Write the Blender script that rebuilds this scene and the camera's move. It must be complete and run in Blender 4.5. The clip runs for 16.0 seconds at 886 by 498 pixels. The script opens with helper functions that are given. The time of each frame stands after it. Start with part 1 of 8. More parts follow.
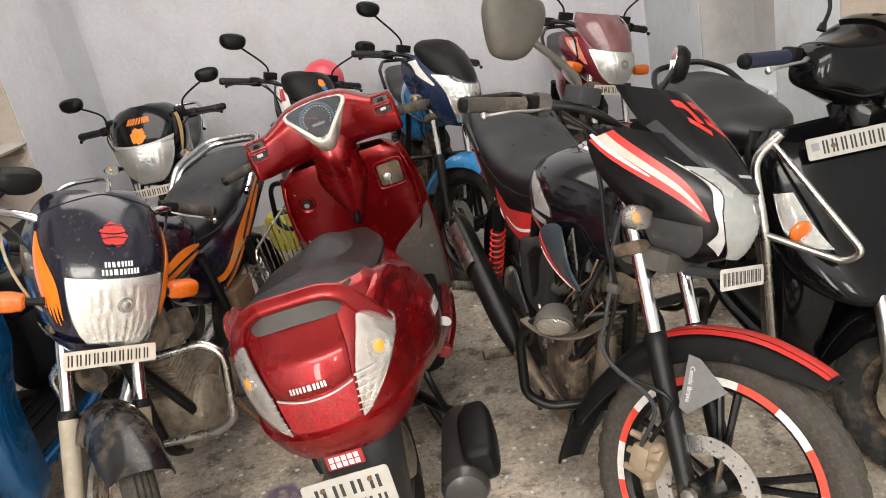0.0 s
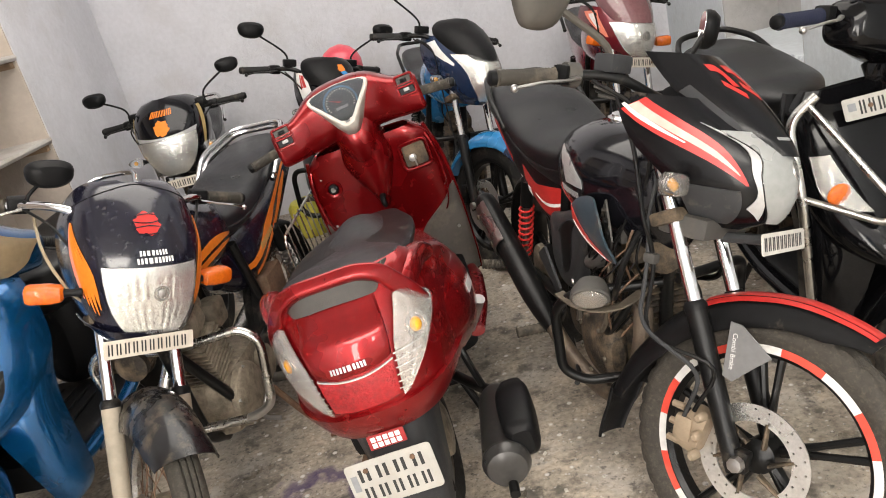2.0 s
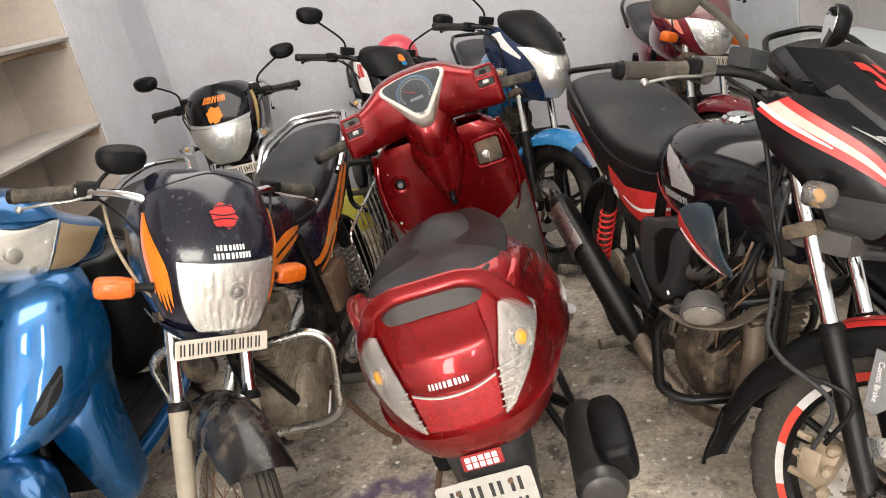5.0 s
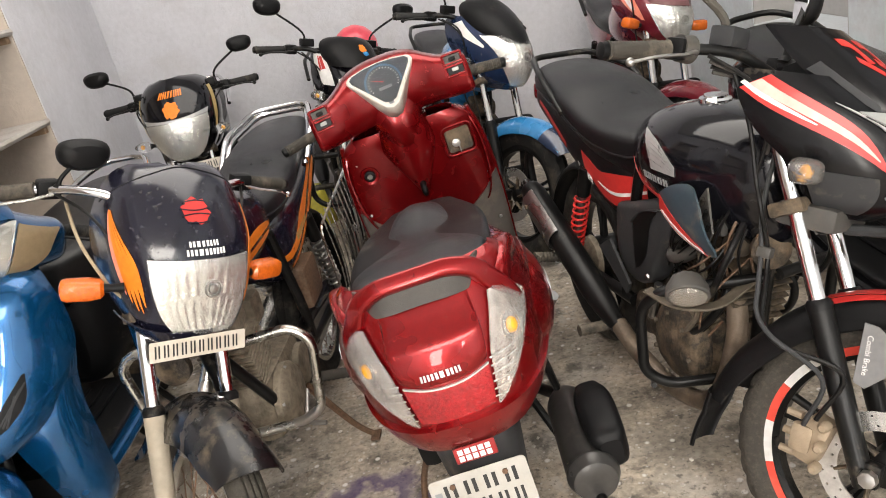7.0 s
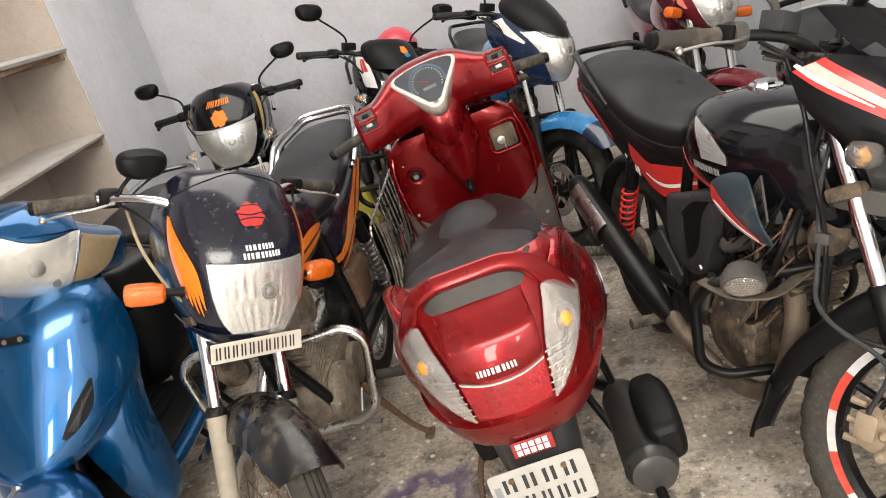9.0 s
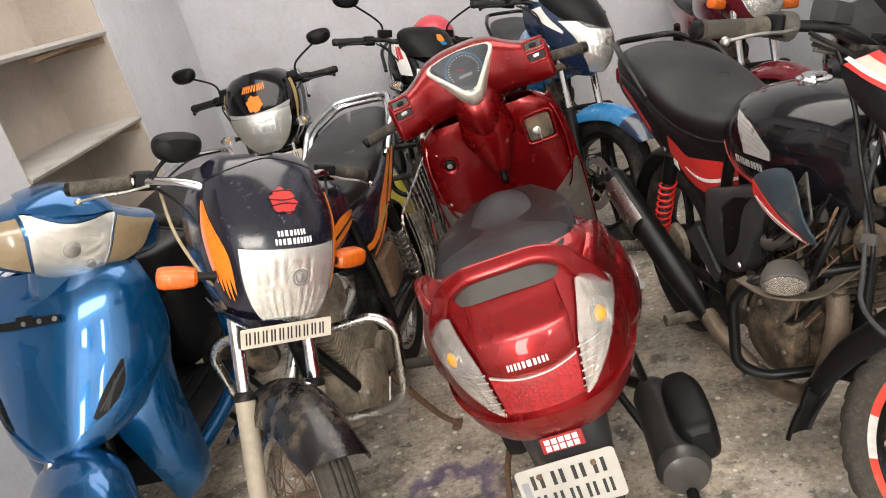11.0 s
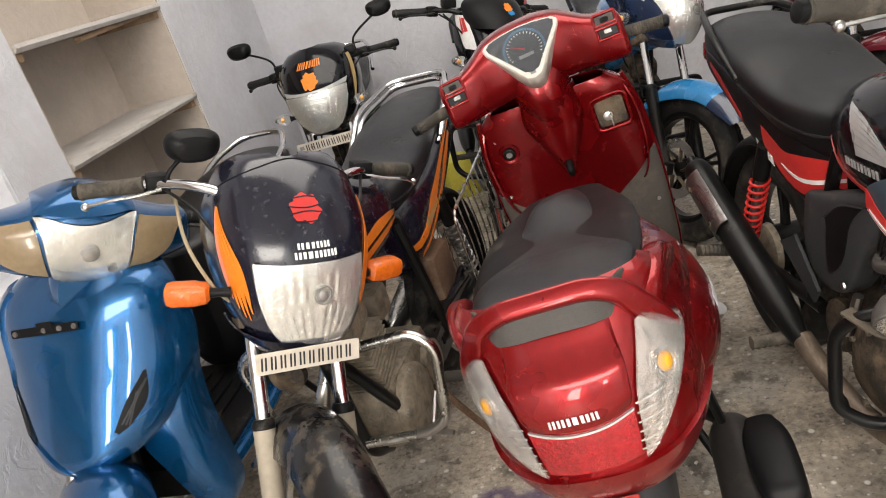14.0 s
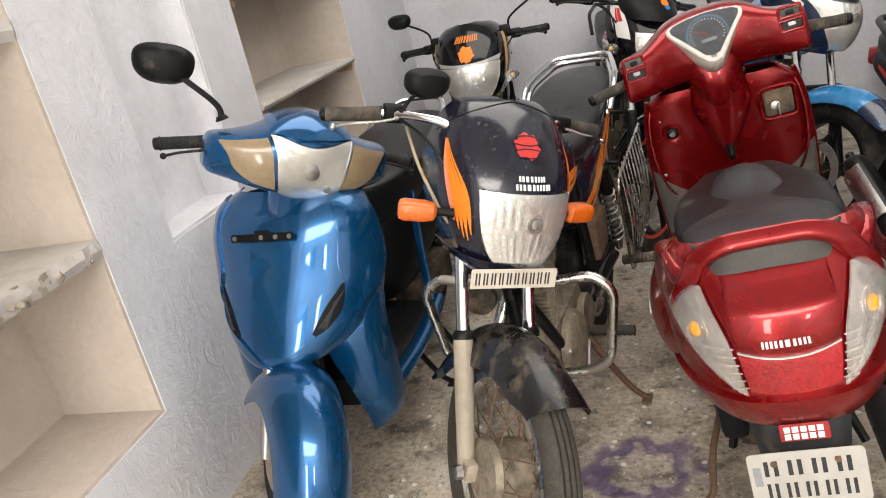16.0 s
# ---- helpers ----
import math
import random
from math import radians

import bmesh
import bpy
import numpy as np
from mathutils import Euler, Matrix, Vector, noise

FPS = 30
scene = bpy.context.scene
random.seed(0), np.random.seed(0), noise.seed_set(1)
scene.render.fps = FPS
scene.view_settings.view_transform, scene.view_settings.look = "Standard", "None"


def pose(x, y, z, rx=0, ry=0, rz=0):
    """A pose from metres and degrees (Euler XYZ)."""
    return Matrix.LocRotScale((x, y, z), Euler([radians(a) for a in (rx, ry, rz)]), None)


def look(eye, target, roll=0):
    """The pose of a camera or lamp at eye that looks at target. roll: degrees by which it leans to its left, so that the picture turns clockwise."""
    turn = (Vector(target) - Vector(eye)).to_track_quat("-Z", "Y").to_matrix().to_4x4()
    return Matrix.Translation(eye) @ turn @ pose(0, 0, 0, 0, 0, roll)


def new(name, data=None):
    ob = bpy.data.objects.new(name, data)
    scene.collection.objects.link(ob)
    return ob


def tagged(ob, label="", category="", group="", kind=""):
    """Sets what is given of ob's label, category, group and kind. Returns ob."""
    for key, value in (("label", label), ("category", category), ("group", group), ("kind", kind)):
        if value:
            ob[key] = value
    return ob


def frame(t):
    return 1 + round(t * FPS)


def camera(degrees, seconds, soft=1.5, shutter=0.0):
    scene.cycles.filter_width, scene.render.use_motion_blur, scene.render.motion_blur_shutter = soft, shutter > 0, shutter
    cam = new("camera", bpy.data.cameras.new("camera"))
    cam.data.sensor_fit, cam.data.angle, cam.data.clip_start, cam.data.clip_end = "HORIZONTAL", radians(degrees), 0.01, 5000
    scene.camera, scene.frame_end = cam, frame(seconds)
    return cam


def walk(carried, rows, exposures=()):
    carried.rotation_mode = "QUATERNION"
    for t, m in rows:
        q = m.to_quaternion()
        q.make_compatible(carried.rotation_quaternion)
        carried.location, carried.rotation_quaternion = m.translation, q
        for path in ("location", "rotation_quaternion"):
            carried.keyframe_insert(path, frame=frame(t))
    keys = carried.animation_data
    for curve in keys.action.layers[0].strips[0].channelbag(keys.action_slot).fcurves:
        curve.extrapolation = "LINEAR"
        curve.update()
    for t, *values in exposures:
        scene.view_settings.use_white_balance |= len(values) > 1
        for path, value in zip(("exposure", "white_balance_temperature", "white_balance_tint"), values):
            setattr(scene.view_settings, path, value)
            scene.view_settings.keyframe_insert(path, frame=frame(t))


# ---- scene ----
cam = camera(60.4, 16.0, soft=1.0)
METRES, EYE, TILT, LEAN, TURN = 1.28, 1.455, -20.5, 11.0, -3.7
ROWS = [
    (0.0, 0.0, 0.0, 0.0, 0.0, 0.0, -0.0),
    (0.5, -0.0058, 0.0031, -0.0043, 0.73, -0.3, 1.26),
    (1.0, -0.0151, -0.002, -0.0024, 1.45, -0.1, 2.15),
    (1.5, -0.0212, 0.0081, -0.0115, 1.43, -0.22, 2.32),
    (2.0, -0.0265, 0.0071, -0.0155, 1.43, -1.06, 2.11),
    (2.5, -0.0251, 0.006, -0.0104, 2.06, -1.31, 1.98),
    (3.0, -0.0321, 0.0197, -0.0207, 2.21, -1.97, 1.38),
    (3.5, -0.0479, 0.0107, -0.0204, 3.29, -2.86, 0.73),
    (4.0, -0.1035, 0.0456, -0.0059, 4.36, -2.5, 0.26),
    (6.5, -0.2132, 0.1349, -0.0072, -0.97, -0.64, 0.81),
    (7.0, -0.2261, 0.1398, -0.0099, -0.73, -1.81, 1.76),
    (7.5, -0.2176, 0.1223, -0.0027, 0.18, -1.89, 2.47),
    (8.0, -0.2086, 0.123, -0.0104, 0.87, -1.74, 3.67),
    (8.5, -0.2213, 0.121, -0.0065, 1.35, -1.55, 4.02),
    (9.0, -0.2414, 0.1296, -0.0129, 2.41, -1.72, 3.51),
    (9.5, -0.2514, 0.1325, -0.0116, 3.92, -1.95, 2.44),
    (12.0, -0.23, 0.1865, -0.0011, 5.36, -3.1, 2.66),
    (12.5, -0.2125, 0.2569, 0.026, 6.12, -3.63, 3.28),
    (13.0, -0.1987, 0.3346, 0.0507, 7.5, -4.16, 3.25),
    (13.5, -0.1967, 0.3533, 0.0632, 10.26, -5.56, 2.69),
    (14.0, -0.1974, 0.3427, 0.0602, 11.01, -4.88, 1.62),
    (14.5, -0.2687, 0.2696, 0.0509, 11.93, -4.08, 0.5),
    (15.0, -0.3573, 0.1811, 0.0141, 14.26, -4.07, -0.89),
    (15.5, -0.4134, 0.1318, -0.0042, 15.91, -4.17, -2.75),
    (16.0, -0.4075, 0.1311, -0.0506, 15.9, -4.85, -4.54),
]
walk(cam, [(t, pose(0, 0, EYE, TILT, LEAN, TURN) @ pose(METRES * x, METRES * y, METRES * z, 90 + pitch, roll, yaw)) for t, x, y, z, yaw, pitch, roll in ROWS],
     exposures=[(0.0, 0.10), (4.0, 0.15), (9.5, 0.15), (13.0, 0.10), (15.0, 0.0), (16.0, 0.0)])

# ---- light ----
world = bpy.data.worlds.new("overcast_sky")
scene.world = world
world.use_nodes = True
sky = world.node_tree.nodes.new("ShaderNodeTexSky")
sky.sky_type, sky.sun_disc, sky.sun_elevation, sky.sun_rotation = "NISHITA", False, radians(48), radians(160)
world.node_tree.links.new(sky.outputs["Color"], world.node_tree.nodes["Background"].inputs["Color"])
world.node_tree.nodes["Background"].inputs["Strength"].default_value = 0.12

FRONT, BACK, LEFT, RIGHT, CEIL = -3.4, 5.2, -1.93, 1.6, 3.3


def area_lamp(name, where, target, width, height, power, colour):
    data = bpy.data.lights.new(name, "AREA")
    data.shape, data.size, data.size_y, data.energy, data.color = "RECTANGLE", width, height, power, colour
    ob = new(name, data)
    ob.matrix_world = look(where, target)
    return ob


# daylight through the doorway and the window behind the camera
area_lamp("doorway_daylight", (-1.15, FRONT + 0.05, 1.25), (-0.8, 3.0, 0.9), 0.50, 2.1, 75, (1.0, 0.94, 0.86))
area_lamp("window_daylight", (0.95, FRONT + 0.05, 1.6), (0.2, 3.0, 0.8), 0.35, 0.9, 28, (1.0, 0.94, 0.86))
# two fill lamps added under the ceiling, which has no openings
area_lamp("overhead_fill_front", (-0.15, -1.75, CEIL - 0.02), (-0.15, -1.6, 0.0), 3.3, 3.0, 390, (1.0, 0.94, 0.86))
area_lamp("overhead_fill_back", (-0.1, 3.3, CEIL - 0.02), (-0.1, 3.4, 0.0), 2.9, 2.9, 105, (1.0, 0.94, 0.87))


# ---- materials ----
def surface(name, colour, rough=0.5, metal=0.0, coat=0.0, spec=0.5, vary=0.12, grain=60.0, bump=0.0, bump_scale=200.0,
            dust=0.0, dust_colour=(0.30, 0.25, 0.19), dust_scale=9.0, transmit=0.0, ior=1.45, flake=0.0, rough_vary=0.1, coat_rough=0.05):
    """A node material: base colour with fine and coarse variation, worn-in dust patches, uneven gloss and fine relief."""
    m = bpy.data.materials.new(name)
    m.use_nodes = True
    nt = m.node_tree
    n, link = nt.nodes, nt.links.new
    b = n["Principled BSDF"]
    b.inputs["Metallic"].default_value = metal
    b.inputs["Coat Weight"].default_value = coat
    b.inputs["Coat Roughness"].default_value = coat_rough
    b.inputs["Specular IOR Level"].default_value = spec
    b.inputs["Transmission Weight"].default_value = transmit
    b.inputs["IOR"].default_value = ior
    co = n.new("ShaderNodeTexCoord")

    def noise_tex(scale, detail=4.0, rough_n=0.55):
        t = n.new("ShaderNodeTexNoise")
        t.inputs["Scale"].default_value, t.inputs["Detail"].default_value, t.inputs["Roughness"].default_value = scale, detail, rough_n
        link(co.outputs["Object"], t.inputs["Vector"])
        return t

    fine, coarse = noise_tex(grain), noise_tex(5.0, 3.0)
    mixed = n.new("ShaderNodeMath")
    mixed.operation = "MULTIPLY_ADD"
    mixed.inputs[1].default_value = 0.5
    half = n.new("ShaderNodeMath")
    half.operation = "MULTIPLY"
    half.inputs[1].default_value = 0.5
    link(coarse.outputs["Fac"], half.inputs[0])
    link(fine.outputs["Fac"], mixed.inputs[0])
    link(half.outputs[0], mixed.inputs[2])
    ramp = n.new("ShaderNodeValToRGB")
    lo, hi = 1 - vary, 1 + vary
    ramp.color_ramp.elements[0].position, ramp.color_ramp.elements[1].position = 0.35, 0.65
    ramp.color_ramp.elements[0].color = (*[min(1, c * lo) for c in colour], 1)
    ramp.color_ramp.elements[1].color = (*[min(1, c * hi) for c in colour], 1)
    link(mixed.outputs[0], ramp.inputs["Fac"])
    out = ramp.outputs["Color"]
    rr = n.new("ShaderNodeMapRange")
    rr.inputs["From Min"].default_value, rr.inputs["From Max"].default_value = 0.3, 0.7
    rr.inputs["To Min"].default_value, rr.inputs["To Max"].default_value = max(0.02, rough * (1 - rough_vary * 2)), min(1, rough * (1 + rough_vary * 2))
    link(coarse.outputs["Fac"], rr.inputs["Value"])
    rough_out = rr.outputs["Result"]
    if dust > 0:
        d = noise_tex(dust_scale, 8.0, 0.68)
        dr = n.new("ShaderNodeValToRGB")
        dr.color_ramp.elements[0].position, dr.color_ramp.elements[1].position = 0.62 - 0.32 * dust, 0.80 - 0.18 * dust
        dr.color_ramp.elements[1].color = (min(1, 0.35 + dust * 0.6),) * 3 + (1,)
        link(d.outputs["Fac"], dr.inputs["Fac"])
        mx = n.new("ShaderNodeMix")
        mx.data_type = "RGBA"
        link(dr.outputs["Color"], mx.inputs["Factor"])
        link(out, mx.inputs[6])
        mx.inputs[7].default_value = (*dust_colour, 1)
        out = mx.outputs[2]
        mr = n.new("ShaderNodeMix")
        link(dr.outputs["Color"], mr.inputs["Factor"])
        link(rough_out, mr.inputs[2])
        mr.inputs[3].default_value = 0.8
        rough_out = mr.outputs[0]
    if flake > 0:
        v = n.new("ShaderNodeTexVoronoi")
        v.inputs["Scale"].default_value = 1400
        link(co.outputs["Object"], v.inputs["Vector"])
        fm = n.new("ShaderNodeMix")
        fm.data_type, fm.blend_type = "RGBA", "OVERLAY"
        fm.inputs["Factor"].default_value = flake
        link(out, fm.inputs[6])
        link(v.outputs["Color"], fm.inputs[7])
        out = fm.outputs[2]
    link(out, b.inputs["Base Color"])
    link(rough_out, b.inputs["Roughness"])
    if bump > 0:
        bt = noise_tex(bump_scale, 5.0, 0.6)
        bn = n.new("ShaderNodeBump")
        bn.inputs["Strength"].default_value, bn.inputs["Distance"].default_value = bump, 0.004
        link(bt.outputs["Fac"], bn.inputs["Height"])
        link(bn.outputs["Normal"], b.inputs["Normal"])
    return m


DUST = (0.30, 0.25, 0.19)
BLACK_PAINT = surface("black_gloss_paint", (0.005, 0.005, 0.007), 0.12, coat=0.15, spec=0.4, dust=0.05, dust_scale=30, dust_colour=(0.10, 0.095, 0.09))
NAVY_PAINT = surface("blue_black_paint", (0.007, 0.007, 0.016), 0.2, coat=0.5, dust=0.16, dust_scale=75, dust_colour=(0.15, 0.14, 0.13), coat_rough=0.12)
BLACK_SCOOTER = surface("black_scooter_paint", (0.003, 0.003, 0.0035), 0.10, coat=0.0, spec=0.28)
RED_PAINT = surface("candy_red_paint", (0.225, 0.003, 0.005), 0.26, metal=0.6, coat=0.5, flake=0.12, vary=0.08, coat_rough=0.025, dust=0.03, dust_scale=40, dust_colour=(0.22, 0.10, 0.08))
RED_DARK = surface("deep_red_paint", (0.13, 0.004, 0.006), 0.28, metal=0.4, coat=1.0, flake=0.12, vary=0.06, coat_rough=0.12)
BLUE_PAINT = surface("metallic_blue_paint", (0.003, 0.080, 0.225), 0.24, metal=0.65, coat=0.9, flake=0.12, vary=0.06, coat_rough=0.03)
BLUE_SKY = surface("bright_blue_paint", (0.03, 0.22, 0.50), 0.25, metal=0.2, coat=0.8, dust=0.1)
BLUE_NAVY = surface("dark_blue_paint", (0.010, 0.022, 0.06), 0.22, coat=0.7, dust=0.08)
MAROON = surface("maroon_paint", (0.15, 0.012, 0.02), 0.22, metal=0.2, coat=0.9, dust=0.05)
PLASTIC = surface("black_plastic", (0.007, 0.007, 0.0075), 0.40, spec=0.18, bump=0.12, bump_scale=700, dust=0.04)
PLASTIC_GREY = surface("dark_grey_plastic", (0.035, 0.036, 0.038), 0.5, spec=0.25, bump=0.1, bump_scale=600, dust=0.15)
PLASTIC_DIRTY = surface("dusty_grey_plastic", (0.055, 0.052, 0.048), 0.6, bump=0.2, bump_scale=400, dust=0.42, dust_scale=14, dust_colour=(0.115, 0.10, 0.08))
BLUE_GREY = surface("blue_grey_plastic", (0.035, 0.055, 0.07), 0.35, coat=0.2, dust=0.15)
MATTE_BLACK = surface("matte_black_enamel", (0.006, 0.006, 0.006), 0.34, spec=0.3, dust=0.06)
RUBBER = surface("tyre_rubber", (0.018, 0.0175, 0.017), 0.75, spec=0.2, bump=0.3, bump_scale=300, dust=0.35, dust_colour=(0.19, 0.165, 0.13))
RUBBER_DUSTY = surface("dusty_tyre_rubber", (0.050, 0.045, 0.038), 0.8, spec=0.3, bump=0.5, bump_scale=220, vary=0.25, dust=0.35, dust_scale=110, dust_colour=(0.13, 0.11, 0.085))
GRIP = surface("grip_rubber", (0.05, 0.045, 0.038), 0.75, spec=0.3, bump=0.5, bump_scale=260, dust=0.45)
GRIP_DARK = surface("dark_grip_rubber", (0.018, 0.018, 0.018), 0.6, spec=0.3, bump=0.4, bump_scale=260, dust=0.15)
GRIP_BLUE = surface("blue_black_foam_grip", (0.012, 0.016, 0.04), 0.8, bump=0.8, bump_scale=420)
VINYL = surface("black_seat_vinyl", (0.009, 0.0095, 0.0105), 0.34, spec=0.42, bump=0.22, bump_scale=520, dust=0.04, dust_scale=6, dust_colour=(0.10, 0.095, 0.09))
VINYL_DUSTY = surface("dusty_seat_vinyl", (0.014, 0.0145, 0.017), 0.34, spec=0.4, bump=0.25, bump_scale=520, dust=0.34, dust_colour=(0.062, 0.06, 0.062), dust_scale=7, vary=0.3)
CHROME = surface("chrome", (0.72, 0.72, 0.73), 0.10, metal=1.0, vary=0.05, dust=0.1)
CHROME_OLD = surface("dull_pitted_chrome", (0.56, 0.55, 0.52), 0.26, metal=1.0, vary=0.1, bump=0.1, bump_scale=400, dust=0.35)
STEEL = surface("bare_steel", (0.42, 0.41, 0.40), 0.35, metal=1.0, dust=0.25)
BRACKET_GREY = surface("silver_grey_bracket", (0.16, 0.16, 0.16), 0.45, metal=0.2, dust=0.15)
# black silencer's colour raised so that its end looks lit
MUFFLER_STEEL = surface("lightened_silencer_steel", (0.07, 0.068, 0.066), 0.32, metal=0.5, dust=0.1)
DISC_STEEL = surface("bright_brake_disc", (0.62, 0.60, 0.57), 0.3, metal=0.85, vary=0.15, grain=120, dust=0.15)
SHIELD_STEEL = surface("scuffed_heat_shield", (0.36, 0.35, 0.34), 0.30, metal=0.95, vary=0.15, dust=0.12)
PIPE_BROWN = surface("scorched_header_steel", (0.13, 0.10, 0.075), 0.55, metal=0.4, bump=0.3, bump_scale=160, vary=0.35, grain=30, dust=0.35, dust_colour=(0.28, 0.21, 0.14), dust_scale=12)
MUD_GREY = surface("mud_caked_steel", (0.105, 0.085, 0.062), 0.8, bump=0.6, bump_scale=140, vary=0.4, grain=30)
RUST = surface("rusty_steel", (0.13, 0.075, 0.045), 0.8, vary=0.4, grain=120, bump=0.4, bump_scale=300, dust=0.3)
ALLOY = surface("cast_engine_alloy", (0.27, 0.23, 0.175), 0.5, metal=0.4, bump=0.8, bump_scale=90, vary=0.35, grain=40, dust=0.45, dust_colour=(0.05, 0.038, 0.026), dust_scale=24)
ALLOY_DARK = surface("oily_engine_casting", (0.040, 0.034, 0.028), 0.55, spec=0.3, metal=0.3, bump=0.7, bump_scale=160, vary=0.4, dust=0.60, dust_colour=(0.29, 0.215, 0.14), dust_scale=18)
BRASS = surface("dusty_gold_caliper", (0.32, 0.25, 0.175), 0.55, metal=0.4, bump=0.3, bump_scale=200, dust=0.4, dust_scale=22, dust_colour=(0.30, 0.26, 0.20))
SLIDER_DUSTY = surface("mud_dusted_fork_slider", (0.33, 0.29, 0.23), 0.75, metal=0.2, bump=0.2, bump_scale=200, dust=0.6, dust_colour=(0.42, 0.36, 0.28))
WHITE_PLATE = surface("white_plate_enamel", (0.38, 0.365, 0.335), 0.4, vary=0.10, dust=0.35, dust_colour=(0.30, 0.25, 0.19), dust_scale=30)
PLATE_DUSTY = surface("dusty_plate_enamel", (0.52, 0.50, 0.46), 0.55, vary=0.1, dust=0.35, dust_colour=(0.36, 0.33, 0.28), dust_scale=30)
PLATE_OLD = surface("yellowed_plate_enamel", (0.54, 0.49, 0.42), 0.5, vary=0.1, dust=0.35, dust_colour=(0.42, 0.34, 0.24), dust_scale=40)
INK = surface("black_plate_paint", (0.02, 0.02, 0.02), 0.5)
SCREEN_GREY = surface("grey_plate_hologram", (0.22, 0.23, 0.24), 0.4)
ORANGE = surface("orange_sticker", (0.72, 0.19, 0.015), 0.4, vary=0.15)
GOLD = surface("gold_sticker", (0.42, 0.30, 0.12), 0.35)
BADGE_RED = surface("dark_red_badge", (0.28, 0.02, 0.02), 0.4)
RED_STICKER = surface("red_sticker", (0.50, 0.030, 0.026), 0.35, vary=0.12, coat=0.2)
PALE_RED = surface("faded_red_sticker", (0.70, 0.22, 0.15), 0.4, vary=0.15)
WHITE_STICKER = surface("white_sticker", (0.72, 0.71, 0.69), 0.4)
STICKER_PINK = surface("pale_pink_sticker", (0.66, 0.42, 0.36), 0.4, vary=0.25, grain=30)
SILVER = surface("silver_emblem", (0.46, 0.46, 0.46), 0.3, metal=0.35)
TAPE_RED = surface("red_reflective_tape", (0.68, 0.07, 0.045), 0.4, dust=0.2)
TAPE_WHITE = surface("white_reflective_tape", (0.70, 0.69, 0.67), 0.4, dust=0.25)
RED_SPRING = surface("red_coil_spring", (0.55, 0.025, 0.02), 0.4, dust=0.15)
LENS = surface("clear_lens", (0.95, 0.95, 0.93), 0.08, transmit=0.90, ior=1.2, coat=0.4, vary=0.03, bump=0.10, bump_scale=45)
LENS_FOGGED = surface("aged_clear_lens", (0.84, 0.81, 0.72), 0.14, transmit=0.85, ior=1.22, coat=0.4, vary=0.06, bump=0.15, bump_scale=60)
LENS_MILKY = surface("clear_indicator_lens", (0.60, 0.57, 0.53), 0.10, transmit=0.85, ior=1.25, coat=0.4, vary=0.1, bump=0.5, bump_scale=120)
LENS_GREY = surface("smoky_headlamp_lens", (0.36, 0.37, 0.36), 0.25, transmit=0.3, ior=1.35, coat=0.4, vary=0.1)
LENS_AMBER = surface("amber_lens", (0.80, 0.165, 0.010), 0.22, transmit=0.3, coat=0.5, bump=0.7, bump_scale=190, vary=0.25, grain=90)
LENS_TAN = surface("yellowed_indicator_lens", (0.40, 0.30, 0.18), 0.22, transmit=0.4, coat=0.5)
LENS_RED = surface("red_tail_lens", (0.30, 0.004, 0.008), 0.16, coat=0.5, bump=1.0, bump_scale=150, vary=0.45, grain=110)
AMBER_BULB = surface("amber_bulb", (0.95, 0.42, 0.03), 0.25, vary=0.1, coat=0.6)
REFLECTOR = surface("lamp_reflector", (0.90, 0.90, 0.88), 0.14, metal=1.0, bump=1.0, bump_scale=55, vary=0.08)
REFLECTOR_ROSY = surface("rosy_lamp_reflector", (0.66, 0.56, 0.52), 0.18, metal=1.0, bump=1.0, bump_scale=55, vary=0.2, grain=35)
# reflector colour set dark to hold down the turn signal's bright reflections
REFLECTOR_DULL = surface("darkened_lamp_reflector", (0.33, 0.32, 0.30), 0.22, metal=1.0, bump=1.0, bump_scale=60, vary=0.25, grain=40)
DIAL_GLASS = surface("dial_glass", (1.0, 1.0, 1.0), 0.02, transmit=1.0, ior=1.12, vary=0.0, spec=0.2)
SHIELD_GREY = surface("warm_grey_shield_plastic", (0.105, 0.095, 0.085), 0.5, bump=0.1, bump_scale=600, dust=0.25)
MIRROR_GLASS = surface("mirror_glass", (0.85, 0.86, 0.87), 0.03, metal=1.0, vary=0.02)
VISOR = surface("smoked_visor", (0.006, 0.006, 0.007), 0.22, spec=0.3)
VISOR_MAROON = surface("maroon_tinted_visor", (0.16, 0.07, 0.075), 0.16, coat=0.8, dust=0.15)
DIAL = surface("black_dial", (0.045, 0.05, 0.058), 0.4)
DIAL_BLUE = surface("blue_dial_print", (0.08, 0.16, 0.26), 0.5)
CREAM = surface("cream_bezel", (0.62, 0.58, 0.52), 0.4, dust=0.06)
YELLOW = surface("yellow_plastic", (0.62, 0.55, 0.08), 0.45, dust=0.2)
PINK_RED = surface("pinkish_red_helmet_shell", (0.62, 0.07, 0.10), 0.35, coat=0.3, dust=0.12)


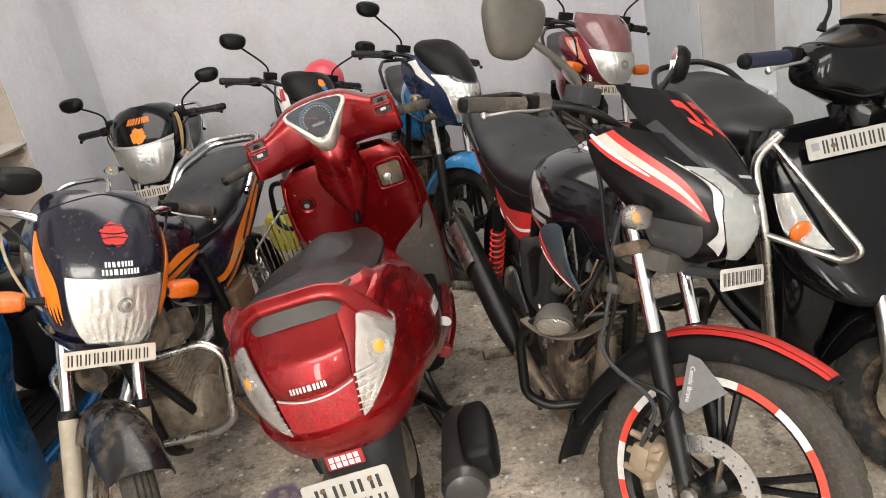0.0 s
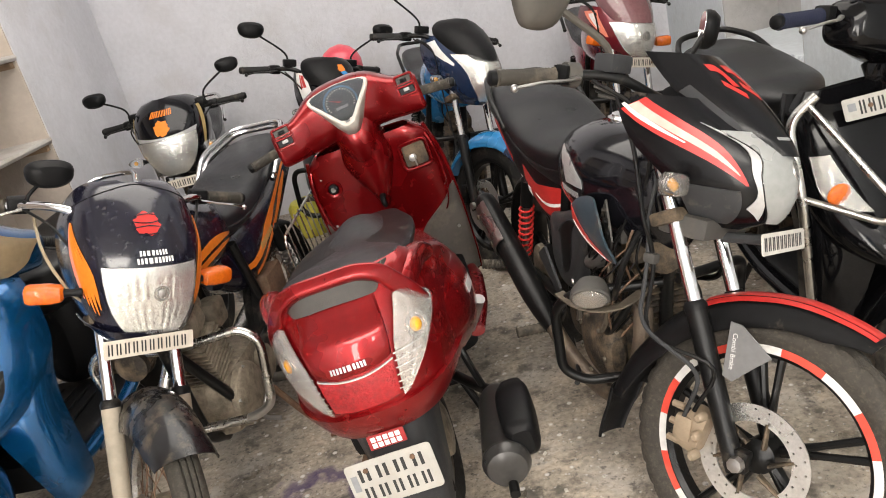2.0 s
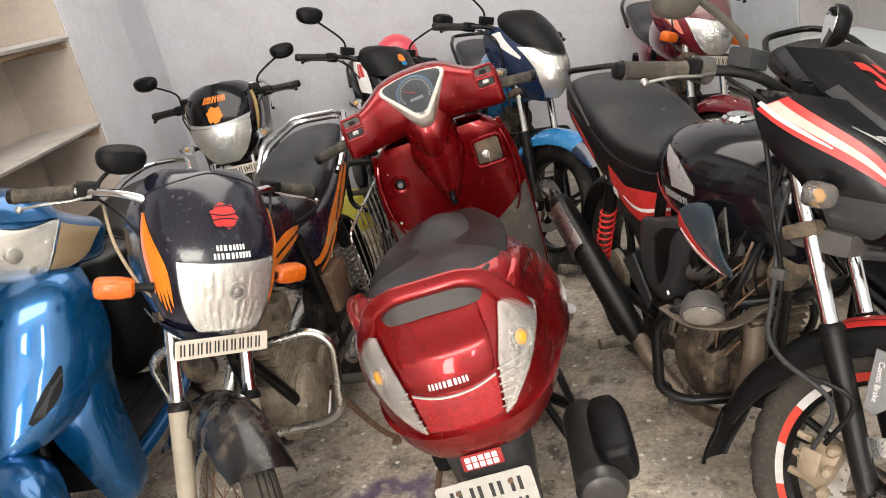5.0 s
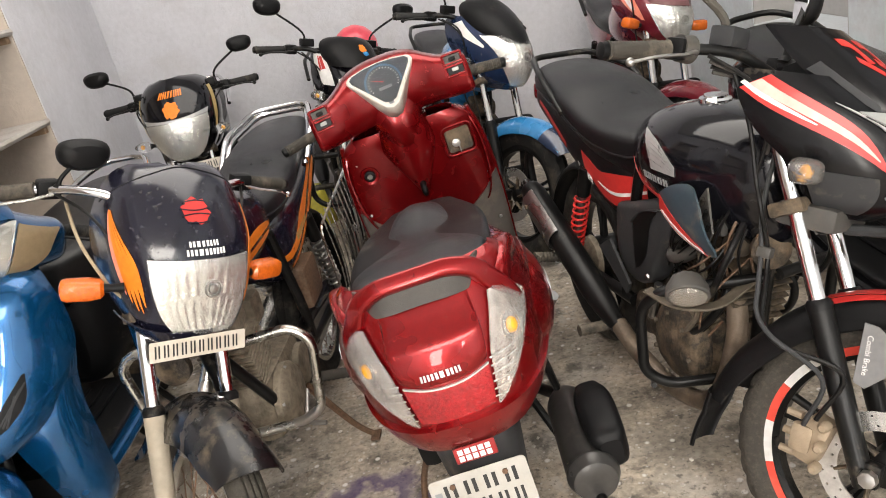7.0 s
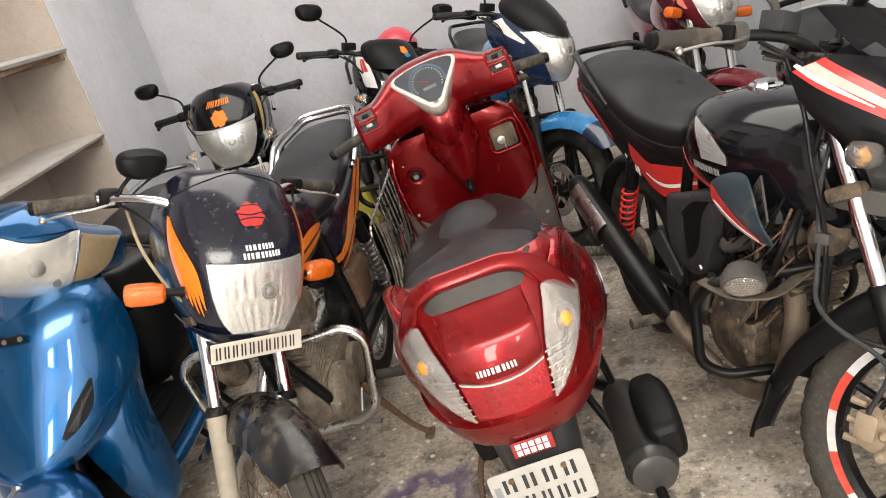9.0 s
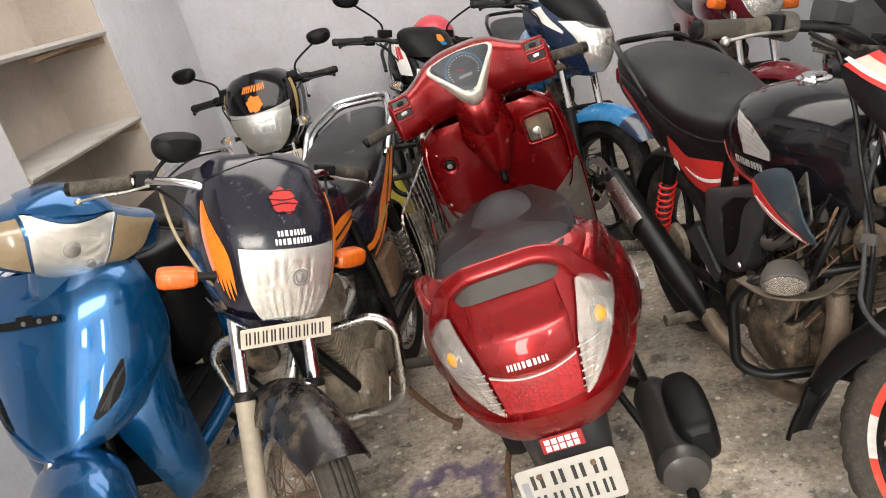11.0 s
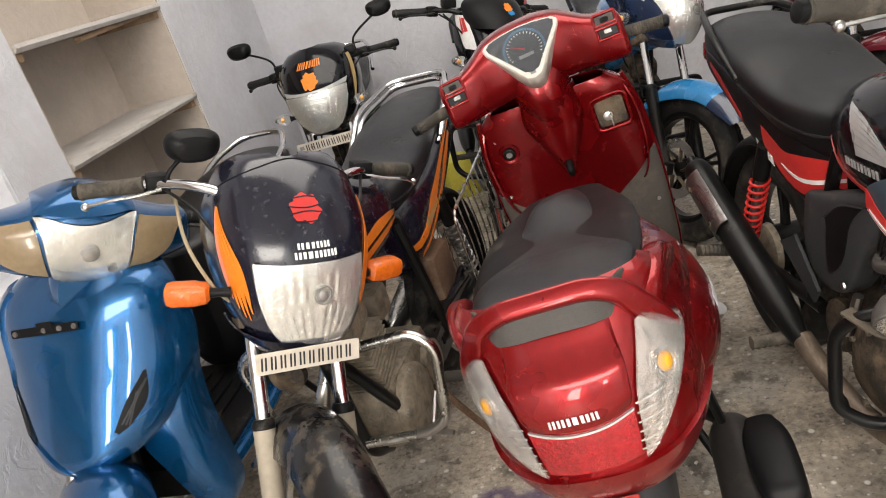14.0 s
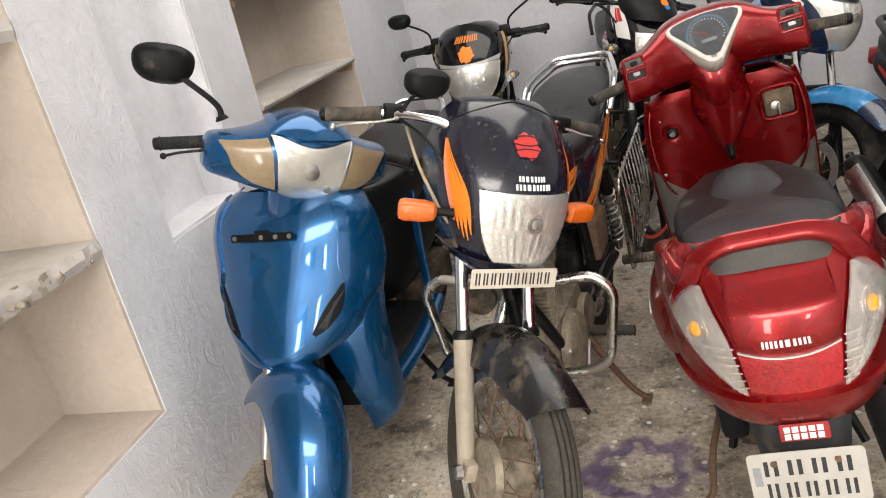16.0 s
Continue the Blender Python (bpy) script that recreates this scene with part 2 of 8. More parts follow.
def wall_material(name, colour, stain, scale=2.2, relief=0.5):
    m = surface(name, colour, 0.85, vary=0.07, grain=35, bump=relief, bump_scale=38, rough_vary=0.05)
    nt = m.node_tree
    n, link = nt.nodes, nt.links.new
    b = n["Principled BSDF"]
    src = b.inputs["Base Color"].links[0].from_socket
    co = n.new("ShaderNodeTexCoord")
    t = n.new("ShaderNodeTexNoise")
    t.inputs["Scale"].default_value, t.inputs["Detail"].default_value, t.inputs["Roughness"].default_value = scale, 7, 0.62
    link(co.outputs["Object"], t.inputs["Vector"])
    r = n.new("ShaderNodeValToRGB")
    r.color_ramp.elements[0].position, r.color_ramp.elements[1].position = 0.52, 0.74
    r.color_ramp.elements[1].color = (0.75, 0.75, 0.75, 1)
    link(t.outputs["Fac"], r.inputs["Fac"])
    mx = n.new("ShaderNodeMix")
    mx.data_type = "RGBA"
    link(r.outputs["Color"], mx.inputs["Factor"])
    link(src, mx.inputs[6])
    mx.inputs[7].default_value = (*stain, 1)
    link(mx.outputs[2], b.inputs["Base Color"])
    # trowel ridges and flaked skins of limewash over the fine grain
    fine = n["Bump"] if "Bump" in n else None
    ridge = n.new("ShaderNodeTexNoise")
    ridge.inputs["Scale"].default_value, ridge.inputs["Detail"].default_value, ridge.inputs["Roughness"].default_value, ridge.inputs["Distortion"].default_value = 9, 6, 0.7, 1.2
    link(co.outputs["Object"], ridge.inputs["Vector"])
    flake = n.new("ShaderNodeValToRGB")
    flake.color_ramp.elements[0].position, flake.color_ramp.elements[1].position = 0.47, 0.56
    link(ridge.outputs["Fac"], flake.inputs["Fac"])
    big = n.new("ShaderNodeBump")
    big.inputs["Strength"].default_value, big.inputs["Distance"].default_value = 0.3, 0.006
    link(flake.outputs["Color"], big.inputs["Height"])
    link(fine.outputs["Normal"], big.inputs["Normal"])
    link(big.outputs["Normal"], b.inputs["Normal"])
    return m


WALL = wall_material("grey_blue_limewash", (0.61, 0.61, 0.645), (0.53, 0.515, 0.52))
WALL_RIGHT = wall_material("patchy_pale_blue_limewash", (0.62, 0.66, 0.69), (0.46, 0.44, 0.43), 3.0)
CREAM_WALL = wall_material("cream_limewash", (0.52, 0.455, 0.395), (0.42, 0.365, 0.315))
BARE_CEMENT = wall_material("bare_cement", (0.44, 0.43, 0.42), (0.33, 0.32, 0.30), 4.0)
SHELF_PAINT = wall_material("painted_shelf_slab", (0.50, 0.47, 0.44), (0.34, 0.29, 0.24), 6.0)
WOOD = surface("raw_wood_batten", (0.27, 0.18, 0.11), 0.7, vary=0.3, grain=25, bump=0.3, bump_scale=60)


def floor_material():
    m = surface("stained_cement_floor", (0.43, 0.368, 0.292), 0.45, vary=0.55, grain=55, bump=0.4, bump_scale=90, rough_vary=0.25)
    nt = m.node_tree
    n, link = nt.nodes, nt.links.new
    b = n["Principled BSDF"]
    co = n.new("ShaderNodeTexCoord")

    def layer(src, tex_scale, lo, hi, colour, strength, kind="noise", detail=8.0):
        t = n.new("ShaderNodeTexNoise" if kind == "noise" else "ShaderNodeTexVoronoi")
        t.inputs["Scale"].default_value = tex_scale
        if kind == "noise":
            t.inputs["Detail"].default_value, t.inputs["Roughness"].default_value = detail, 0.62
            out = t.outputs["Fac"]
        else:
            t.inputs["Randomness"].default_value = 1.0
            out = t.outputs["Distance"]
        link(co.outputs["Object"], t.inputs["Vector"])
        r = n.new("ShaderNodeValToRGB")
        r.color_ramp.elements[0].position, r.color_ramp.elements[1].position = lo, hi
        a, z = (0.0, strength) if kind == "noise" else (strength, 0.0)
        r.color_ramp.elements[0].color, r.color_ramp.elements[1].color = (a, a, a, 1), (z, z, z, 1)
        link(out, r.inputs["Fac"])
        mx = n.new("ShaderNodeMix")
        mx.data_type = "RGBA"
        link(r.outputs["Color"], mx.inputs["Factor"])
        link(src, mx.inputs[6])
        mx.inputs[7].default_value = (*colour, 1)
        return mx.outputs[2]

    c = b.inputs["Base Color"].links[0].from_socket
    c = layer(c, 1.5, 0.48, 0.66, (0.16, 0.148, 0.13), 0.75)
    c = layer(c, 3.3, 0.52, 0.70, (0.52, 0.48, 0.43), 0.8)
    c = layer(c, 9.0, 0.53, 0.64, (0.075, 0.068, 0.058), 0.8)
    c = layer(c, 2.4, 0.55, 0.68, (0.20, 0.15, 0.10), 0.5)
    c = layer(c, 24.0, 0.60, 0.66, (0.06, 0.055, 0.05), 0.7)
    c = layer(c, 5.0, 0.60, 0.64, (0.55, 0.52, 0.48), 0.6)
    c = layer(c, 16.0, 0.10, 0.16, (0.75, 0.73, 0.70), 0.95, "voronoi")
    c = layer(c, 38.0, 0.08, 0.18, (0.66, 0.64, 0.61), 0.7, "voronoi")
    c = layer(c, 70.0, 0.56, 0.66, (0.085, 0.075, 0.062), 0.7)
    c = layer(c, 46.0, 0.62, 0.68, (0.58, 0.54, 0.49), 0.6)
    # a smudged ring of purple powder beside the scooter stand
    sub = n.new("ShaderNodeVectorMath")
    sub.operation = "SUBTRACT"
    sub.inputs[1].default_value = (-0.66, 1.94, 0.0)
    wob = n.new("ShaderNodeTexNoise")
    wob.inputs["Scale"].default_value, wob.inputs["Detail"].default_value = 14, 6
    link(co.outputs["Object"], wob.inputs["Vector"])
    link(co.outputs["Object"], sub.inputs[0])
    ln = n.new("ShaderNodeVectorMath")
    ln.operation = "LENGTH"
    link(sub.outputs[0], ln.inputs[0])
    add = n.new("ShaderNodeMath")
    add.operation = "MULTIPLY_ADD"
    add.inputs[1].default_value = 0.26
    link(wob.outputs["Fac"], add.inputs[0])
    link(ln.outputs["Value"], add.inputs[2])
    ring = n.new("ShaderNodeValToRGB")
    e = ring.color_ramp.elements
    e[0].position, e[0].color = 0.20, (0.05, 0.05, 0.05, 1)
    e[1].position, e[1].color = 0.235, (0.85, 0.85, 0.85, 1)
    k = e.new(0.265)
    k.color = (0.7, 0.7, 0.7, 1)
    k = e.new(0.31)
    k.color = (0, 0, 0, 1)
    link(add.outputs[0], ring.inputs["Fac"])
    mx = n.new("ShaderNodeMix")
    mx.data_type = "RGBA"
    link(ring.outputs["Color"], mx.inputs["Factor"])
    link(c, mx.inputs[6])
    mx.inputs[7].default_value = (0.075, 0.045, 0.13, 1)
    link(mx.outputs[2], b.inputs["Base Color"])
    return m


FLOOR = floor_material()


# ---- mesh tools ----
def spline(pts, n=6):
    """Points on a smooth curve through pts."""
    p = np.array(pts, float)
    q = np.vstack([2 * p[0] - p[1], p, 2 * p[-1] - p[-2]])
    out = []
    for i in range(1, len(q) - 2):
        a, b, c, d = q[i - 1], q[i], q[i + 1], q[i + 2]
        for k in range(n):
            t = k / n
            out.append(0.5 * (2 * b + (c - a) * t + (2 * a - 5 * b + 4 * c - d) * t * t + (3 * b - a - 3 * c + d) * t**3))
    out.append(q[-2])
    return np.array(out)


def skin(rings, caps=True):
    """A closed hose of quads over rings of equal count."""
    bm = bmesh.new()
    vs = [[bm.verts.new(p) for p in r] for r in rings]
    n = len(vs[0])
    for a, b in zip(vs, vs[1:]):
        for i in range(n):
            j = (i + 1) % n
            bm.faces.new((a[i], a[j], b[j], b[i]))
    if caps:
        bm.faces.new(vs[0][::-1])
        bm.faces.new(vs[-1])
    bmesh.ops.recalc_face_normals(bm, faces=bm.faces)
    return bm


def tube(pts, r, seg=10, n=5, flat=1.0):
    """A round bar along a smooth path; r is one radius or one a point; flat squashes it across."""
    p = spline(pts, n) if len(pts) > 2 else np.array(pts, float)
    rad = np.full(len(p), float(r)) if np.isscalar(r) else np.interp(np.linspace(0, 1, len(p)), np.linspace(0, 1, len(r)), r)
    t = np.gradient(p, axis=0)
    t /= np.linalg.norm(t, axis=1)[:, None] + 1e-12
    up = np.array([0, 0, 1.0]) if abs(t[0][2]) < 0.9 else np.array([1.0, 0, 0])
    rings = []
    for c, d, q in zip(p, t, rad):
        side = np.cross(d, up)
        side /= np.linalg.norm(side)
        up = np.cross(side, d)
        rings.append([c + q * (math.cos(a) * side + flat * math.sin(a) * up) for a in np.linspace(0, 2 * math.pi, seg, endpoint=False)])
    return skin(rings)


def bent(pts, r, seg=10, bend=0.04):
    """A bar of straight runs with rounded bends."""
    p = [np.array(q, float) for q in pts]
    out = [p[0]]
    for a, b, c in zip(p, p[1:], p[2:]):
        d0, d1 = a - b, c - b
        l0, l1 = np.linalg.norm(d0), np.linalg.norm(d1)
        k = min(bend, l0 * 0.45, l1 * 0.45)
        s, e = b + d0 / l0 * k, b + d1 / l1 * k
        for t in np.linspace(0, 1, 6):
            out.append((1 - t) ** 2 * s + 2 * t * (1 - t) * b + t * t * e)
    out.append(p[-1])
    return tube(out, r, seg, 1)


def strap(pts, w, h, r=0.006, bend=0.03, up=(0, 0, 1)):
    """A moulded bar of rounded rectangular section along straight runs with rounded bends; w and h may change from end to end."""
    p = [np.array(q, float) for q in pts]
    out = [p[0]]
    for a, b, c in zip(p, p[1:], p[2:]):
        d0, d1 = a - b, c - b
        l0, l1 = np.linalg.norm(d0), np.linalg.norm(d1)
        s, e = b + d0 / l0 * min(bend, l0 * 0.45), b + d1 / l1 * min(bend, l1 * 0.45)
        out += [(1 - t) ** 2 * s + 2 * t * (1 - t) * b + t * t * e for t in np.linspace(0, 1, 6)]
    out = np.array(out + [p[-1]])
    d = np.concatenate([[0], np.cumsum(np.linalg.norm(np.diff(out, axis=0), axis=1))])
    size = [np.interp(d / d[-1], np.linspace(0, 1, len(q)), q) if isinstance(q, tuple) else np.full(len(d), q) for q in (w, h)]
    t = np.gradient(out, axis=0)
    rings = []
    for c, v, a, b in zip(out, t, *size):
        v = v / np.linalg.norm(v)
        x = np.cross(v, np.array(up, float))
        x /= np.linalg.norm(x)
        y = np.cross(x, v)
        rings.append([c + x * i + y * j for i, j in round_rect(a, b, min(r, a * 0.45, b * 0.45), 3)])
    return skin(rings)


def lathe(profile, centre, axis=(0, 1, 0), seg=32, caps=True):
    """A turned shape: profile of (distance along the axis, radius)."""
    ax = Vector(axis).normalized()
    s = ax.orthogonal().normalized()
    u = ax.cross(s)
    c = Vector(centre)
    rings = [[c + ax * d + (s * math.cos(a) + u * math.sin(a)) * max(r, 1e-4) for a in np.linspace(0, 2 * math.pi, seg, endpoint=False)] for d, r in profile]
    return skin(rings, caps)


def shell(grid, thick=0.004, inner=None):
    """A sheet with thickness over a grid of points; inner gives its other face."""
    P = np.array(grid, float)
    if inner is None:
        N = np.cross(np.gradient(P, axis=0), np.gradient(P, axis=1))
        N /= np.linalg.norm(N, axis=2)[..., None] + 1e-12
        Q = P - N * thick
    else:
        Q = np.array(inner, float)
    nu, nv = P.shape[:2]
    bm = bmesh.new()
    a = [[bm.verts.new(P[i, j]) for j in range(nv)] for i in range(nu)]
    b = [[bm.verts.new(Q[i, j]) for j in range(nv)] for i in range(nu)]
    for i in range(nu - 1):
        for j in range(nv - 1):
            bm.faces.new((a[i][j], a[i + 1][j], a[i + 1][j + 1], a[i][j + 1]))
            bm.faces.new((b[i][j], b[i][j + 1], b[i + 1][j + 1], b[i + 1][j]))
    for i in range(nu - 1):
        bm.faces.new((a[i][0], b[i][0], b[i + 1][0], a[i + 1][0]))
        bm.faces.new((a[i][-1], a[i + 1][-1], b[i + 1][-1], b[i][-1]))
    for j in range(nv - 1):
        bm.faces.new((a[0][j], a[0][j + 1], b[0][j + 1], b[0][j]))
        bm.faces.new((a[-1][j], b[-1][j], b[-1][j + 1], a[-1][j + 1]))
    bmesh.ops.recalc_face_normals(bm, faces=bm.faces)
    return bm


def block(centre, size, bevel=0.006, turn=None):
    """A box with rounded edges."""
    bm = bmesh.new()
    bmesh.ops.create_cube(bm, size=1)
    bmesh.ops.scale(bm, vec=size, verts=bm.verts)
    if bevel:
        bmesh.ops.bevel(bm, geom=bm.edges[:], offset=min(bevel, min(size) * 0.45), segments=2, affect="EDGES", profile=0.6)
    if turn:
        bm.transform(turn)
    bmesh.ops.translate(bm, vec=centre, verts=bm.verts)
    return bm


def slab(outline, thick, m, bevel=0.002):
    """A flat plate of a 2D outline, its face along +z of the pose m."""
    bm = bmesh.new()
    f = bm.faces.new([bm.verts.new((x, y, 0)) for x, y in outline])
    ex = bmesh.ops.extrude_face_region(bm, geom=[f])
    bmesh.ops.translate(bm, vec=(0, 0, thick), verts=[v for v in ex["geom"] if isinstance(v, bmesh.types.BMVert)])
    if bevel:
        bmesh.ops.bevel(bm, geom=bm.edges[:], offset=bevel, segments=1, affect="EDGES")
    bmesh.ops.recalc_face_normals(bm, faces=bm.faces)
    bm.transform(m)
    return bm


def round_rect(w, h, r, k=4):
    out = []
    for cx, cy, a0 in ((w / 2 - r, h / 2 - r, 0), (r - w / 2, h / 2 - r, 90), (r - w / 2, r - h / 2, 180), (w / 2 - r, r - h / 2, 270)):
        out += [(cx + r * math.cos(radians(a0 + 90 * i / k)), cy + r * math.sin(radians(a0 + 90 * i / k))) for i in range(k + 1)]
    return out


def ball(centre, size, seg=20):
    """A rounded, squashed form."""
    bm = bmesh.new()
    bmesh.ops.create_uvsphere(bm, u_segments=seg, v_segments=seg // 2 + 2, radius=1)
    bmesh.ops.scale(bm, vec=size, verts=bm.verts)
    bmesh.ops.translate(bm, vec=centre, verts=bm.verts)
    return bm


def joined(*bms):
    """Several pieces as one mesh."""
    out = bmesh.new()
    for b in bms:
        me = bpy.data.meshes.new("piece")
        b.to_mesh(me)
        b.free()
        out.from_mesh(me)
        bpy.data.meshes.remove(me)
    return out


def power(x, e):
    return math.copysign(abs(x) ** (2 / e), x)


class Surf:
    """A smooth skin laid over rows of sections, by which panels, lenses and stickers share one shape.
    cowl: rows of height, front, half width, depth, squareness; facing 1 ahead or -1 behind; v turns from the nose (0) to the left (90).
    body: rows of length, middle height, half width, rise, drop, squareness; v turns from the top (0) to the left (90).
    bar: rows of side, middle length, middle height, half length, rise, drop, squareness; v turns from ahead (0) to the top (90)."""

    def __init__(self, kind, rows, facing=1, middle=0.0, shear=0.0):
        self.kind, self.facing, self.middle, self.shear = kind, facing, middle, shear
        self.table = spline(sorted(rows), 14)
        self.lo, self.hi = self.table[0][0], self.table[-1][0]

    def point(self, u, v):
        t = self.table
        r = [float(np.interp(u, t[:, 0], t[:, k])) for k in range(1, t.shape[1])]
        s, c = math.sin(radians(v)), math.cos(radians(v))
        if self.kind == "cowl":
            f, w, d, e = r
            return Vector((f + self.facing * (d * power(c, e) - d), self.middle + w * power(s, e), u))
        if self.kind == "body":
            z, w, up, down, e = r
            dz = (up if c > 0 else down) * power(c, e)
            return Vector((u + self.shear * dz, self.middle + w * power(s, e), z + dz))
        f, z, h, up, down, e = r
        return Vector((f + h * power(c, e), u, z + (up if s > 0 else down) * power(s, e)))

    def normal(self, u, v):
        du = (self.hi - self.lo) * 0.004
        a = self.point(min(u + du, self.hi), v) - self.point(max(u - du, self.lo), v)
        b = self.point(u, v + 0.6) - self.point(u, v - 0.6)
        n = a.cross(b)
        if n.length < 1e-12:
            return Vector((self.facing, 0, 0))
        n.normalize()
        p = self.point(u, v)
        if self.kind == "cowl":
            out = p - Vector((float(np.interp(u, self.table[:, 0], self.table[:, 1])) - self.facing * float(np.interp(u, self.table[:, 0], self.table[:, 3])), self.middle, p.z))
        elif self.kind == "body":
            out = p - Vector((p.x, self.middle, float(np.interp(u, self.table[:, 0], self.table[:, 1]))))
        else:
            out = p - Vector((float(np.interp(u, self.table[:, 0], self.table[:, 1])), p.y, float(np.interp(u, self.table[:, 0], self.table[:, 2]))))
        return n if n.dot(out) >= 0 else -n

    def lift(self, u, v, off):
        return self.point(u, v) + self.normal(u, v) * off

    def sheet(self, u0, u1, v0, v1, nu=16, nv=24, off=0.0, thick=0.004):
        uv = [[(u, v) for v in np.linspace(v0, v1, nv)] for u in np.linspace(u0, u1, nu)]
        return self.layer(uv, off, thick)

    def layer(self, uv, off, thick):
        return shell([[self.lift(u, v, off) for u, v in row] for row in uv], thick, [[self.lift(u, v, off - thick) for u, v in row] for row in uv])

    def solid(self, nu=28, nv=32):
        us = self.lo + (self.hi - self.lo) * (0.5 - 0.5 * np.cos(np.linspace(0, math.pi, nu)))
        return skin([[self.point(u, v) for v in np.linspace(0, 360, nv, endpoint=False)] for u in us])

    def ribbon(self, a, b, n=14, m=3, off=0.0015, thick=0.0012, smooth=True):
        """A band between two lines of (u, v)."""
        def run(q):
            q = spline(q, 8) if smooth and len(q) > 2 else np.array(q, float)
            d = np.concatenate([[0], np.cumsum(np.linalg.norm(np.diff(q / [1, 200], axis=0), axis=1))])
            return np.array([[np.interp(s, d / d[-1], q[:, k]) for k in (0, 1)] for s in np.linspace(0, 1, n)])
        A, B = run(a), run(b)
        return self.layer([[tuple((1 - k) * p + k * q) for k in np.linspace(0, 1, m)] for p, q in zip(A, B)], off, thick)

    def flutes(self, a, b, n=20, m=32, off=0.002, deep=0.0035, bowl=0.006):
        """A lamp reflector between two lines of (u, v): upright flutes that sink towards the middle."""
        def run(q):
            q = spline(q, 8)
            d = np.concatenate([[0], np.cumsum(np.linalg.norm(np.diff(q / [1, 200], axis=0), axis=1))])
            return np.array([[np.interp(t, d / d[-1], q[:, k]) for k in (0, 1)] for t in np.linspace(0, 1, n)])
        rows = []
        for i, (p, q) in enumerate(zip(run(a), run(b))):
            row = []
            for j in range(m):
                k = j / (m - 1)
                edge = min(1.0, 6 * min(k, 1 - k)) * min(1.0, 6 * min(i, n - 1 - i) / (n - 1))
                row.append(self.lift(*((1 - k) * p + k * q), off + edge * (-bowl * math.sin(math.pi * k) * math.sin(math.pi * i / (n - 1)) + deep * (0.5 if (j // 2 + (1 if i > n * 0.45 else 0)) % 2 else -0.3))))
            rows.append(row)
        return shell(rows, 0.001)

    def blob(self, u, v, shape, off=0.0015):
        """A flat sticker: shape is a list of (across in metres, up in metres) outlines round a middle."""
        e = 0.004
        span = self.hi - self.lo
        pu = (self.point(u + span * e, v) - self.point(u - span * e, v)).length / (2 * span * e)
        pv = (self.point(u, v + 1) - self.point(u, v - 1)).length / 2
        rings = []
        for k in (0.02, 0.5, 1.0):
            rings.append([self.lift(u + y * k / pu, v + x * k / pv, off) for x, y in shape])
        bm = bmesh.new()
        vs = [[bm.verts.new(p) for p in r] for r in rings]
        n = len(shape)
        for a, b in zip(vs, vs[1:]):
            for i in range(n):
                bm.faces.new((a[i], a[(i + 1) % n], b[(i + 1) % n], b[i]))
        bm.faces.new(vs[0])
        return bm

    def bars(self, u, v, n, width, height, gap=0.4, slant=0.0, along="v", off=0.0016):
        """A row of n plain bars that stands for a line of writing, centred at (u, v)."""
        out = []
        e = 0.004
        span = self.hi - self.lo
        pu = (self.point(u + span * e, v) - self.point(u - span * e, v)).length / (2 * span * e)
        pv = (self.point(u, v + 1) - self.point(u, v - 1)).length / 2
        step = width / n
        for i in range(2 * n):
            x0 = -width / 2 + (i // 2) * step + (i % 2) * step * (1 - gap) * 0.62
            x1 = x0 + step * (1 - gap) * 0.38
            pts = [(x0, -height / 2), (x1, -height / 2), (x1 + slant * height, height / 2), (x0 + slant * height, height / 2)]
            if along == "v":
                q = [(u + y / pu, v + x / pv) for x, y in pts]
            else:
                q = [(u + x / pu, v + y / pv) for x, y in pts]
            out.append(self.layer([[q[0], q[1]], [q[3], q[2]]], off, 0.0012))
        return out


def mesh_of(name, bm, material, sharp=38):
    me = bpy.data.meshes.new(name)
    for f in bm.faces:
        f.smooth = True
    bm.to_mesh(me)
    bm.free()
    me.set_sharp_from_angle(angle=radians(sharp))
    me.materials.append(material)
    return me


def part(name, bm, material, parent=None, label="", sharp=38):
    """One mesh object, under a thing or under a part."""
    ob = new(name, mesh_of(name, bm, material, sharp))
    if parent:
        ob.parent = parent
    return tagged(ob, label) if label else ob


def structure(name, bm, material, label="", parent=None):
    ob = part(name, bm, material, parent)
    return tagged(ob, label, kind="structure") if label else tagged(ob, kind="structure")


class Rig:
    """A two-wheeler: its base, its lean on the stand and its steering, about which the front end turns."""

    def __init__(self, name, x, y, yaw, lean, steer, wb, rake, trail, label, category, group):
        self.root = new(name)
        self.root.matrix_world = pose(x, y, 0, -lean, 0, yaw)
        self.root.empty_display_size = 0.1
        tagged(self.root, label, category, group)
        axis = Vector((-math.sin(radians(rake)), 0, math.cos(radians(rake))))
        o = Vector((wb + trail, 0, 0))
        self.turn = Matrix.Translation(o) @ Matrix.Rotation(radians(steer), 4, axis) @ Matrix.Translation(-o)
        self.axis, self.wb = axis, wb

    def s(self, name, bm, material, parent=None, label="", sharp=38):
        bm.transform(self.turn)
        return part(name, bm, material, parent or self.root, label, sharp)

    def b(self, name, bm, material, parent=None, label="", sharp=38):
        return part(name, bm, material, parent or self.root, label, sharp)


def lettering(put, name, bars, material, parent=None):
    """A line of writing as plain bars, one part each."""
    for b in bars:
        put(name, b, material, parent)


def facing(centre, ahead, up=(0, 0, 1)):
    """A pose whose +z looks along ahead and whose +y leans up."""
    z = Vector(ahead).normalized()
    x = Vector(up).cross(z).normalized()
    y = z.cross(x)
    return Matrix.Translation(Vector(centre)) @ Matrix((x, y, z)).transposed().to_4x4()


